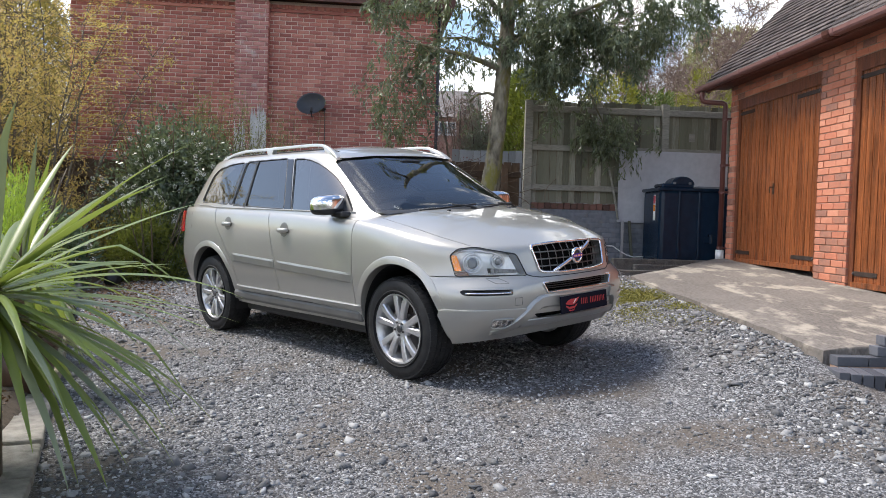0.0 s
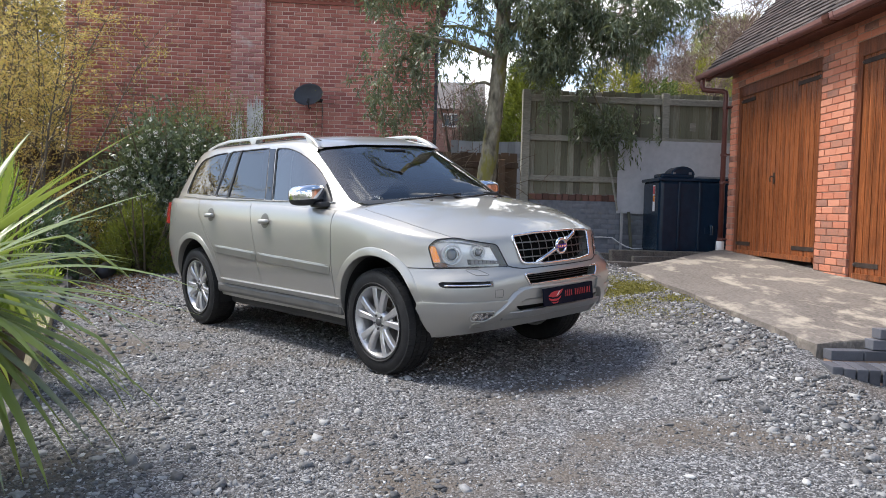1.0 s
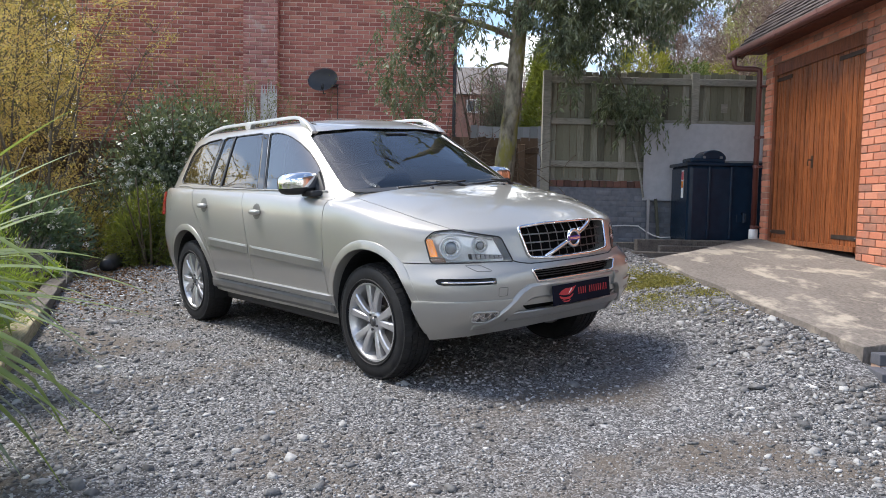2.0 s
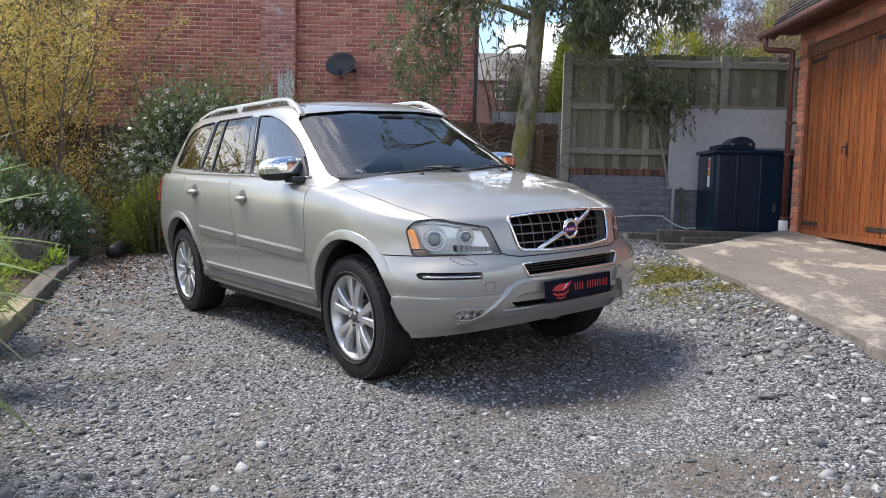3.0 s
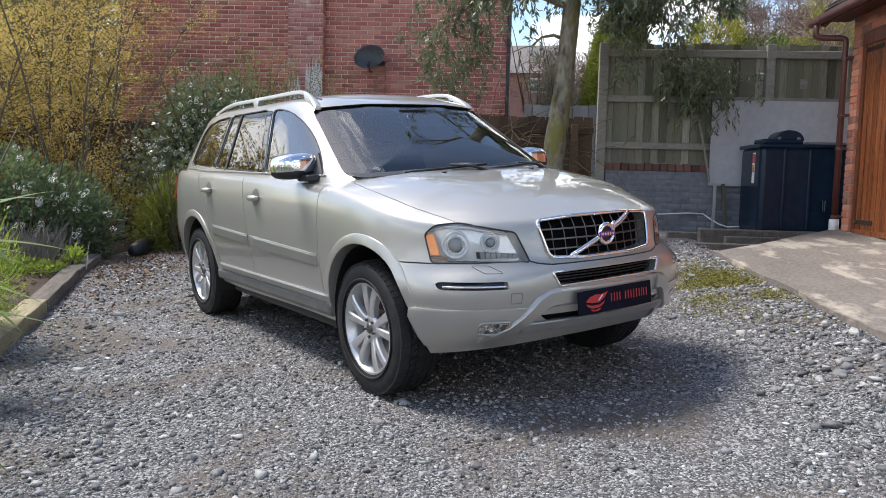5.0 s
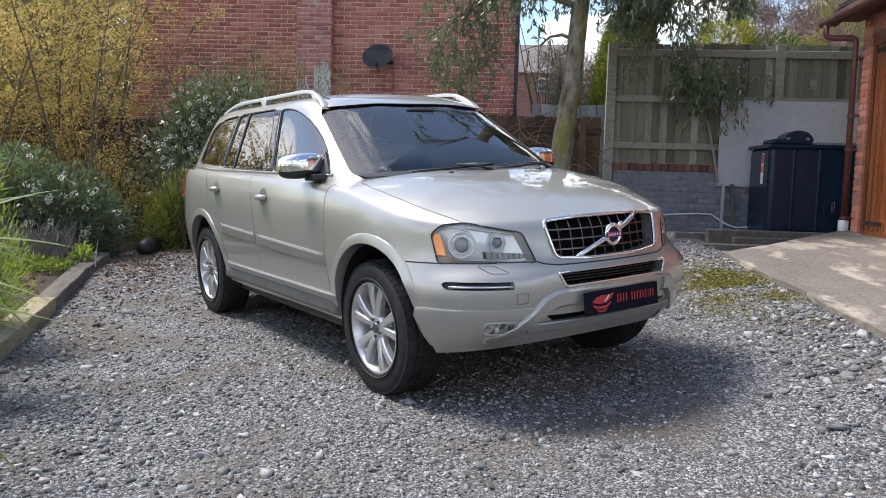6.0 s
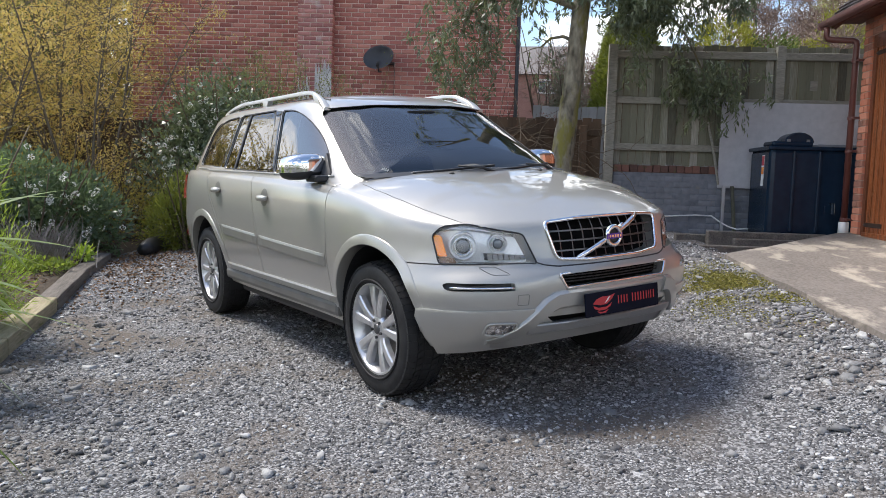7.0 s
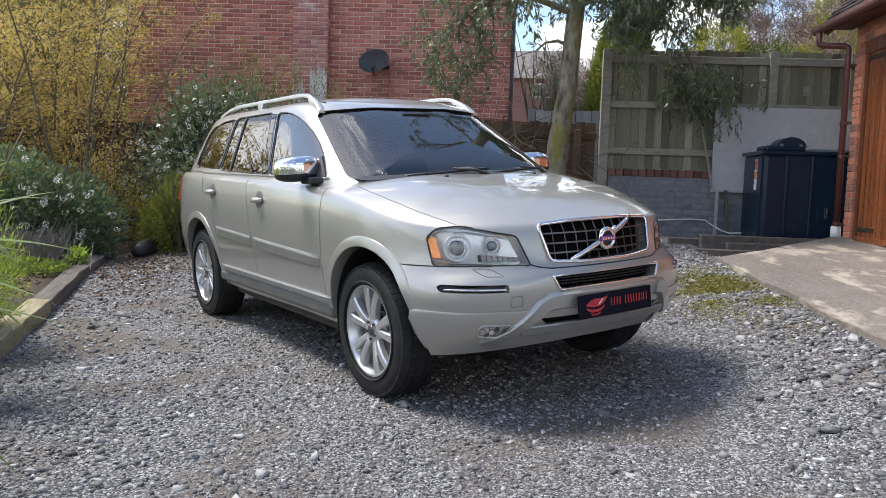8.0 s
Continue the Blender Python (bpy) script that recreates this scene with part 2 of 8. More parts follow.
M_TRUNK = surface("peeling_grey_bark", (0.055, 0.046, 0.030), (0.32, 0.29, 0.215), 0.9, grain=16, blotch=5.5, bump=1.0, bump_scale=26, stretch=(1, 1, 0.45), dirt=(0.17, 0.155, 0.035), dirt_at=0.50, dirt_edge=0.10, dirt_size=0.7, contrast=0.42)
M_TWIG = surface("brown_twig", (0.06, 0.045, 0.03), (0.16, 0.12, 0.08), 0.9, grain=20, blotch=3, bump=0.2)
M_SILVER = surface("silver_paint", (0.358, 0.348, 0.320), (0.402, 0.391, 0.362), 0.33, metal=0.42, grain=300, blotch=0.7, bump=0.0, coat=1.0)
M_TYRE = surface("tyre_rubber", (0.010, 0.010, 0.011), (0.026, 0.026, 0.027), 0.62, grain=20, blotch=4, bump=0.15, spec=0.3)
M_ALLOY = surface("alloy_wheel_paint", (0.55, 0.55, 0.56), (0.66, 0.66, 0.67), 0.3, metal=0.7, grain=40, blotch=3, bump=0.0, coat=0.4)
M_CHROME = surface("chrome", (0.75, 0.75, 0.76), (0.82, 0.82, 0.83), 0.08, metal=1.0, bump=0.0)
M_GLASS_DARK = surface("tinted_glass", (0.004, 0.004, 0.005), (0.006, 0.006, 0.007), 0.02, bump=0.0, spec=0.8)
L_EUC = leafy("eucalyptus_leaf", (0.024, 0.037, 0.022), (0.185, 0.215, 0.135), rough=0.36, through_light=0.20)
L_BUSH = leafy("viburnum_leaf", (0.010, 0.021, 0.012), (0.20, 0.245, 0.155), rough=0.30, through_light=0.16, spec=0.42)
L_SHOOT = leafy("olive_shoot_leaf", (0.055, 0.062, 0.026), (0.19, 0.20, 0.085))
L_AMBER = leafy("amber_spring_leaf", (0.42, 0.180, 0.055), (0.50, 0.385, 0.165), through_light=0.36)
mid_tone(L_AMBER, 0.52, (0.38, 0.290, 0.100))
M_AMBERBARK = surface("dark_olive_bark", (0.080, 0.066, 0.048), (0.20, 0.165, 0.12), 0.9, grain=20, blotch=3, bump=0.2)
L_CLIPPED = leafy("clipped_conifer_foliage", (0.045, 0.068, 0.014), (0.20, 0.235, 0.055), through_light=0.25)
L_CORD = leafy("strap_leaf", (0.065, 0.098, 0.020), (0.26, 0.325, 0.085), rough=0.34, through_light=0.18)
L_LIME = leafy("bright_green_foliage", (0.15, 0.235, 0.032), (0.35, 0.46, 0.085), through_light=0.28)
L_HEDGE = leafy("hedge_foliage", (0.030, 0.052, 0.013), (0.115, 0.155, 0.040), through_light=0.18)
L_YELLOW = leafy("golden_conifer_foliage", (0.08, 0.09, 0.012), (0.24, 0.24, 0.045))
M_PETAL = surface("white_petal", (0.68, 0.67, 0.62), (0.82, 0.81, 0.76), 0.6, bump=0.0)
M_RAIL = surface("brushed_silver_rail", (0.48, 0.47, 0.44), (0.56, 0.55, 0.52), 0.35, metal=0.6, bump=0.0)
M_BOLT = surface("dark_steel", (0.08, 0.08, 0.085), (0.16, 0.16, 0.165), 0.4, metal=0.8, bump=0.0)
M_DISC = surface("brake_steel", (0.20, 0.19, 0.185), (0.34, 0.33, 0.32), 0.35, metal=0.9, bump=0.05)
M_SILLGREY = surface("sill_grey_paint", (0.115, 0.11, 0.103), (0.17, 0.165, 0.157), 0.5, metal=0.3, bump=0.05, dirt=(0.09, 0.08, 0.068), dirt_at=0.6)
# darker than the body paint: carries the shade of the handle hollow
M_CUPSHADE = surface("handle_cup_shade", (0.14, 0.136, 0.13), (0.19, 0.186, 0.18), 0.35, metal=0.6, bump=0.0)
M_SEAM = surface("panel_seam", (0.14, 0.138, 0.13), (0.20, 0.198, 0.19), 0.6, bump=0.0)
M_GRILLEBAR = surface("satin_grille_bar", (0.10, 0.10, 0.105), (0.16, 0.16, 0.17), 0.28, metal=0.8, bump=0.0)
M_VIOLET = surface("violet_enamel", (0.05, 0.025, 0.20), (0.08, 0.04, 0.28), 0.2, bump=0.0, coat=0.6)
M_SKID = surface("skid_plate_silver", (0.30, 0.30, 0.295), (0.38, 0.38, 0.375), 0.45, metal=0.5, bump=0.05)
M_FOG = surface("fog_lens", (0.10, 0.105, 0.11), (0.80, 0.80, 0.81), 0.08, metal=0.85, grain=70, blotch=30, bump=0.5, bump_scale=60, coat=1.0, contrast=0.7)
M_BOWL = surface("headlight_bowl", (0.58, 0.60, 0.62), (0.74, 0.76, 0.78), 0.30, metal=0.45, grain=60, blotch=20, bump=0.0)
M_PROJ = surface("projector_glass", (0.10, 0.11, 0.12), (0.16, 0.17, 0.18), 0.05, metal=0.2, bump=0.0, coat=1.0)
M_AMBER = surface("amber_lens", (0.62, 0.165, 0.004), (0.75, 0.23, 0.006), 0.2, bump=0.0, coat=0.6)
M_RED = surface("red_lens", (0.30, 0.008, 0.012), (0.42, 0.015, 0.02), 0.15, bump=0.0, coat=0.6)
M_PLATE = surface("navy_plate", (0.004, 0.005, 0.012), (0.008, 0.010, 0.020), 0.6, bump=0.0, spec=0.08)
M_REDMARK = surface("red_print", (0.40, 0.022, 0.030), (0.50, 0.03, 0.042), 0.4, bump=0.0)
M_CABIN = surface("cabin_plastic", (0.012, 0.012, 0.013), (0.022, 0.022, 0.023), 0.9, bump=0.1, spec=0.15)
M_SEAT = surface("seat_leather", (0.022, 0.021, 0.02), (0.045, 0.043, 0.04), 0.5, bump=0.15)
M_WASH = surface("flaking_whitewash", (0.42, 0.40, 0.39), (0.70, 0.68, 0.66), 0.9, grain=20, blotch=6, bump=0.3, coords="Position")
M_DISH = surface("dish_grey", (0.075, 0.083, 0.096), (0.11, 0.12, 0.135), 0.45, bump=0.1, bump_scale=120)
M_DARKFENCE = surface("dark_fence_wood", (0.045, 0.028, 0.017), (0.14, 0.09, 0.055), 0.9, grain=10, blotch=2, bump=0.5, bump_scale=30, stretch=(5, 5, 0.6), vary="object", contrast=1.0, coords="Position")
M_PALEFENCE = surface("pale_fence_wood", (0.17, 0.17, 0.16), (0.32, 0.32, 0.31), 0.9, grain=10, blotch=2, bump=0.4, bump_scale=30, stretch=(5, 5, 0.6), vary="object", contrast=1.0, coords="Position")
M_STEEL = surface("galvanised_steel", (0.32, 0.33, 0.34), (0.45, 0.46, 0.47), 0.45, metal=0.7, bump=0.1)
# paler grey than the tank body, for its top panel and lid clips
M_TANKTOP = surface("pale_tank_top", (0.10, 0.11, 0.12), (0.17, 0.18, 0.19), 0.6, bump=0.1)
M_SLEEPER = surface("old_sleeper_wood", (0.06, 0.052, 0.044), (0.20, 0.175, 0.15), 0.9, grain=12, blotch=2, bump=0.7, bump_scale=35, stretch=(0.6, 5, 5))
M_PALESLEEPER = surface("bleached_sleeper_wood", (0.20, 0.17, 0.10), (0.42, 0.36, 0.24), 0.9, grain=12, blotch=2, bump=0.7, bump_scale=35, stretch=(0.6, 5, 5), dirt=(0.16, 0.16, 0.05), dirt_at=0.55)
M_PAVING = surface("pale_paving", (0.15, 0.135, 0.115), (0.34, 0.315, 0.275), 0.85, grain=16, blotch=2, bump=0.4, bump_scale=60, coords="Position", dirt=(0.10, 0.105, 0.06), dirt_at=0.55)
M_BLUEBRICK = surface("blue_engineering_brick", (0.055, 0.058, 0.070), (0.14, 0.145, 0.165), 0.55, grain=20, blotch=4, bump=0.25, bump_scale=90, vary="object", contrast=1.0)
M_FARBRICK = surface("far_brick", (0.23, 0.12, 0.095), (0.34, 0.19, 0.155), 0.9, grain=30, blotch=1, bump=0.2, coords="Position")
M_FARROOF = surface("far_roof_tile", (0.12, 0.11, 0.105), (0.20, 0.18, 0.17), 0.9, grain=8, blotch=1, bump=0.4, coords="Position")
M_LITTER = surface("dead_leaves", (0.09, 0.05, 0.028), (0.28, 0.17, 0.09), 0.9, bump=0.0, vary="island", contrast=1.0)
M_MOSS = surface("yellow_moss", (0.13, 0.125, 0.025), (0.27, 0.245, 0.055), 0.95, grain=30, blotch=6, bump=0.6, bump_scale=90, vary="island", contrast=1.0)
M_POT = surface("brown_glazed_pot", (0.06, 0.035, 0.022), (0.14, 0.08, 0.05), 0.5, bump=0.2)
M_BARE = surface("bare_twigs", (0.13, 0.088, 0.068), (0.24, 0.17, 0.135), 0.9, bump=0.0)
M_LAV = surface("lavender_twig", (0.14, 0.125, 0.11), (0.30, 0.27, 0.25), 0.9, bump=0.0)
L_OLIVE = leafy("olive_brown_leaf", (0.10, 0.085, 0.030), (0.30, 0.25, 0.085))
L_FERNDARK = leafy("olive_feathery_leaf", (0.075, 0.095, 0.020), (0.21, 0.235, 0.060))
L_FERN = leafy("soft_green_leaf", (0.07, 0.11, 0.02), (0.20, 0.26, 0.06))
L_CORD2 = leafy("grey_strap_leaf", (0.09, 0.115, 0.065), (0.25, 0.29, 0.19), rough=0.32, through_light=0.10)
L_PALECON = leafy("pale_conifer_foliage", (0.12, 0.125, 0.065), (0.29, 0.29, 0.165))
L_GREY = leafy("grey_green_leaf", (0.065, 0.070, 0.058), (0.19, 0.20, 0.165))
L_PURPLE = leafy("purple_leaf", (0.05, 0.02, 0.022), (0.13, 0.05, 0.05))
M_BRICK_P = surface("stained_brick", (0.29, 0.105, 0.095), (0.55, 0.26, 0.22), 0.9, grain=30, blotch=1.6, dirt=(0.52, 0.38, 0.35), dirt_at=0.56, bump=0.4, bump_scale=140, vary="object", contrast=1.0, coords="Position")
M_BRICK_PI = surface("stained_brick_rest", (0.29, 0.105, 0.095), (0.55, 0.26, 0.22), 0.9, grain=30, blotch=1.6, dirt=(0.52, 0.38, 0.35), dirt_at=0.56, bump=0.4, bump_scale=140, vary="island", contrast=1.0, coords="Position")
M_PALESTONE = surface("pale_stone", (0.32, 0.322, 0.325), (0.64, 0.635, 0.625), 0.85, grain=30, blotch=4, bump=0.3, bump_scale=120, vary="island", contrast=1.0)
M_BRICK_D = surface("dirty_brick", (0.075, 0.042, 0.034), (0.22, 0.105, 0.078), 0.9, grain=30, blotch=4, bump=0.4, bump_scale=140, vary="object", contrast=1.0, coords="Position", dirt=(0.085, 0.085, 0.03), dirt_at=0.57)
# near-black sheet colour stands for the shade deep inside the nose openings
M_VOID = surface("void_shade_black", (0.004, 0.004, 0.004), (0.008, 0.008, 0.008), 0.9, bump=0.3, spec=0.05)
L_DARKBUSH = leafy("dark_evergreen_leaf", (0.022, 0.044, 0.028), (0.125, 0.175, 0.115), rough=0.34)
M_MOULD = surface("satin_silver_moulding", (0.31, 0.305, 0.285), (0.35, 0.345, 0.325), 0.36, metal=0.62, bump=0.0)
M_PIPE = surface("dark_red_pipe", (0.085, 0.026, 0.020), (0.13, 0.044, 0.034), 0.42, bump=0.05)
M_BLOCKI = surface("painted_brick", (0.11, 0.12, 0.135), (0.25, 0.26, 0.285), 0.85, grain=14, blotch=2.2, bump=0.8, bump_scale=40, contrast=0.9, coords="Position", dirt=(0.24, 0.20, 0.165), dirt_at=0.60)

# ---- mesh helpers ----
def part(name, bm, material, parent=None, label="", smooth=False):
    """Links a bmesh as one mesh object under a thing or a part."""
    me = bpy.data.meshes.new(name)
    bm.normal_update()
    bm.to_mesh(me)
    bm.free()
    me.materials.append(material)
    if smooth:
        me.shade_smooth()
    ob = new(name, me)
    if parent is not None:
        ob.parent = parent
    if label:
        tagged(ob, label)
    return ob


def thing(name, m, label, category, group="", kind=""):
    ob = new(name)
    ob.empty_display_size = 0.1
    ob.matrix_basis = m
    return tagged(ob, label, category, group, kind)


def box(bm, x0, x1, y0, y1, z0, z1, bevel=0.0, m=None):
    r = bmesh.ops.create_cube(bm, size=1.0)
    vs = r["verts"]
    for v in vs:
        v.co = Vector(((x0 + x1) / 2 + v.co.x * (x1 - x0), (y0 + y1) / 2 + v.co.y * (y1 - y0), (z0 + z1) / 2 + v.co.z * (z1 - z0)))
    if bevel:
        es = list({e for v in vs for e in v.link_edges})
        r = bmesh.ops.bevel(bm, geom=es, offset=bevel, segments=2, affect="EDGES", profile=0.5)
        vs = list({v for f in r["faces"] for v in f.verts} | {v for v in vs if v.is_valid})
    if m is not None:
        bmesh.ops.transform(bm, matrix=m, verts=vs)
    return vs


def boxes(*specs, bevel=0.0):
    bm = bmesh.new()
    for s in specs:
        box(bm, *s, bevel=bevel)
    return bm


def tube(bm, points, radii, sides=8, caps=True):
    """A round tube along points, with one radius for each."""
    pts = [Vector(p) for p in points]
    if not hasattr(radii, "__len__"):
        radii = [radii] * len(pts)
    rings = []
    side = None
    for i, p in enumerate(pts):
        d = (pts[min(i + 1, len(pts) - 1)] - pts[max(i - 1, 0)]).normalized()
        if side is None:
            side = d.orthogonal().normalized()
        side = (side - d * side.dot(d)).normalized()
        up = d.cross(side)
        rings.append([bm.verts.new(p + (side * math.cos(a) + up * math.sin(a)) * radii[i]) for a in (2 * math.pi * k / sides for k in range(sides))])
    for a, b in zip(rings, rings[1:]):
        for k in range(sides):
            bm.faces.new((a[k], a[(k + 1) % sides], b[(k + 1) % sides], b[k]))
    if caps:
        bm.faces.new(list(reversed(rings[0])))
        bm.faces.new(rings[-1])
    return rings


def numpy_mesh(name, verts, faces, material, parent=None, smooth=False):
    """One mesh object from arrays; all faces have the same number of corners."""
    me = bpy.data.meshes.new(name)
    k = faces.shape[1]
    me.vertices.add(len(verts))
    me.vertices.foreach_set("co", np.asarray(verts, np.float32).ravel())
    me.loops.add(faces.size)
    me.loops.foreach_set("vertex_index", faces.astype(np.int32).ravel())
    me.polygons.add(len(faces))
    me.polygons.foreach_set("loop_start", np.arange(0, faces.size, k, dtype=np.int32))
    me.materials.append(material)
    me.update(calc_edges=True)
    if smooth:
        me.shade_smooth()
    ob = new(name, me)
    if parent is not None:
        ob.parent = parent
    return ob


def smoothstep(a, b, x):
    t = np.clip((np.asarray(x, float) - a) / (b - a), 0, 1)
    return t * t * (3 - 2 * t)


# ---- the plot: u runs along the garage front, v away behind it ----
SITE = pose(-0.77, 5.69, 0, 0, 0, -39)
UX, UY = math.cos(radians(-39)), math.sin(radians(-39))


def site_uv(x, y):
    return (x + 0.77) * UX + (y - 5.69) * UY, -(x + 0.77) * UY + (y - 5.69) * UX


def slab_z(u, v):
    return 0.655 - 0.045 * u + 0.075 * v


SLAB_EDGE = -1.75


def ground_z(x, y):
    """The drive: it falls away from the garage, with a bank of stones up to the slab's edge."""
    x, y = np.asarray(x, float), np.asarray(y, float)
    u, v = site_uv(x, y)
    base = np.clip(y, -8, 6) * 0.0498 + 0.10 * smoothstep(-3.4, -6.0, x) * smoothstep(3, 0, y)
    base = base + 0.024 * smoothstep(-0.5, 0.8, y) * smoothstep(-5.0, -3.8, x) * smoothstep(2.2, 0.8, x)
    edge = slab_z(np.clip(u, -3, 9), SLAB_EDGE) - 0.05
    rise = smoothstep(-3.1, -1.75, v) * smoothstep(6.4, 4.7, u)
    back = smoothstep(0.8, -1.5, u) * smoothstep(-5.5, -2.5, v)
    z = base + (edge - base) * np.maximum(rise, back * 0.9)
    return np.where(v > SLAB_EDGE + 0.1, z - 0.06, z)


# ground sheet: fine round the drive, coarse out to the horizon
gx = np.concatenate([np.linspace(-900, -22, 14), np.linspace(-20, 12, 200), np.linspace(14, 900, 14)])
gy = np.concatenate([np.linspace(-900, -16, 14), np.linspace(-14, 14, 180), np.linspace(16, 900, 14)])
GX, GY = np.meshgrid(gx, gy, indexing="ij")
GZ = ground_z(GX, GY)
GV = np.stack([GX, GY, GZ], -1).reshape(-1, 3)
ii, jj = np.meshgrid(np.arange(len(gx) - 1), np.arange(len(gy) - 1), indexing="ij")
a = (ii * len(gy) + jj).ravel()
GF = np.stack([a, a + len(gy), a + len(gy) + 1, a + 1], -1)
ground = numpy_mesh("ground", GV, GF, M_GRAVEL, smooth=True)
tagged(ground, "grey crushed stone drive, dark and worn with leaf litter", "ground", kind="structure")

# ---- garage ----
garage = thing("garage", SITE, "red brick garage with brown timber doors and tiled roof", "garage")
D1, D2, DW = -0.34, 2.43, 2.15          # left edges of the two door openings, and their width
GZ0, GZT, EAVE, GL = 0.30, 2.80, 3.085, 6.2
for a, b in ((-0.53, D1), (D1 + DW, D2), (D2 + DW, GL)):
    part("wall", boxes((a + 0.004, b - 0.012 if b != GL else b, 0.010, 0.30, GZ0, EAVE)), M_MORTAR_G, garage, "orange-red brick wall with light mortar joints")
part("wall", boxes((-0.53, -0.16, 0.30, 5.5, GZ0, EAVE)), M_MORTAR_G, garage)
part("wall", boxes((-0.16, GL, 5.25, 5.5, GZ0, EAVE)), M_MORTAR_G, garage)
part("wall", boxes((GL - 0.27, GL, 0.30, 5.25, GZ0, EAVE)), M_MORTAR_G, garage)
PITCH = math.degrees(math.atan(1.05))
bm = bmesh.new()
prism_pts = [(0.02, EAVE), (5.48, EAVE), (2.75, EAVE + 2.73 * 1.05)]
va = [bm.verts.new((-0.53, v, z)) for v, z in prism_pts]
vb = [bm.verts.new((-0.17, v, z)) for v, z in prism_pts]
bm.faces.new(va), bm.faces.new(list(reversed(vb)))
for k in range(3):
    bm.faces.new((va[k], vb[k], vb[(k + 1) % 3], va[(k + 1) % 3]))
part("gable", bm, M_MORTAR_G, garage)
roof = part("roof", boxes((-0.74, GL + 0.2, 0, 4.46, -0.04, 0.0)), M_TILE, garage, "dark brown plain tiles, weathered and lichened")
ROOF = pose(0, -0.33, 3.12, PITCH, 0, 0)
roof.matrix_basis = ROOF
roof_back = part("roof", boxes((-0.74, GL + 0.2, 0, 4.46, 0.0, 0.04)), M_TILE, garage)
roof_back.matrix_basis = pose(0, 5.83, 3.12, 180 - PITCH, 0, 0)
part("fascia", boxes((-0.72, GL + 0.2, -0.300, -0.280, 3.035, 3.105)), M_FRAMEWOOD, garage, "dark brown fascia board")
part("soffit", boxes((-0.72, GL + 0.2, -0.278, 0.02, 3.088, 3.100)), M_FRAMEWOOD, garage)
part("barge_board", boxes((-0.77, -0.743, 0, 4.4, -0.13, 0.0)), M_FRAMEWOOD, garage, "dark brown barge board").matrix_basis = ROOF


def gutter(u0, u1, grow=0.0):
    """A square-line gutter: an open trough with a stepped front lip."""
    g = grow
    sec = [(-0.292, 3.118), (-0.292, 3.062 - g), (-0.376 - g, 3.062 - g), (-0.392 - g, 3.082), (-0.398 - g, 3.118 + g), (-0.390, 3.118 + g), (-0.385, 3.084), (-0.370, 3.069), (-0.300, 3.069), (-0.300, 3.118)]
    bm = bmesh.new()
    rows = [[bm.verts.new((u, v, z)) for v, z in sec] for u in (u0, u1)]
    zip_ends = len(sec)
    for i in range(zip_ends):
        bm.faces.new((rows[0][i], rows[0][(i + 1) % zip_ends], rows[1][(i + 1) % zip_ends], rows[1][i]))
    bm.faces.new(list(reversed(rows[0]))), bm.faces.new(rows[1])
    bmesh.ops.recalc_face_normals(bm, faces=bm.faces)
    return bm


gut = part("gutter", gutter(-0.86, GL + 0.2), M_GUTTER, garage, "brown plastic square-line gutter")
part("gutter_end", boxes((-0.875, -0.86, -0.40, -0.29, 3.04, 3.122), bevel=0.003), M_GUTTER, gut)
for u in (-0.60, 0.55, 1.55, 2.66, 3.6):
    part("gutter_bracket", gutter(u - 0.018, u + 0.018, 0.006), M_GUTTER, gut)
part("gutter_union", gutter(2.48, 2.60, 0.008), M_FRAMEWOOD, gut)
pipe = bmesh.new()
tube(pipe, [(-0.72, -0.345, 3.05), (-0.72, -0.345, 2.95), (-0.714, -0.33, 2.915), (-0.69, -0.28, 2.90), (-0.62, -0.09, 2.885), (-0.603, -0.055, 2.865), (-0.60, -0.05, 2.83), (-0.60, -0.05, 0.80)], 0.036, 12)
dp = part("downpipe", pipe, M_PIPE, garage, "dark red-brown downpipe", smooth=True)
for z in (0.83, 1.62, 2.0, 2.65):
    bm = bmesh.new()
    tube(bm, [(-0.60, -0.05, z - 0.02), (-0.60, -0.05, z + 0.02)], 0.044, 12)
    box(bm, -0.60, -0.50, -0.06, 0.02, z - 0.012, z + 0.012)
    part("pipe_clip", bm, M_PIPE, dp)
bm = bmesh.new()
tube(bm, [(-0.60, -0.05, 0.62), (-0.60, -0.05, 0.80)], [0.058, 0.055], 14)
part("pipe_shoe", bm, M_WHITE, dp, "white drain collar", smooth=True)

# garage doors: frame, two planked leaves each, strap hinges, latch
plank_w = (DW - 0.16) / 18


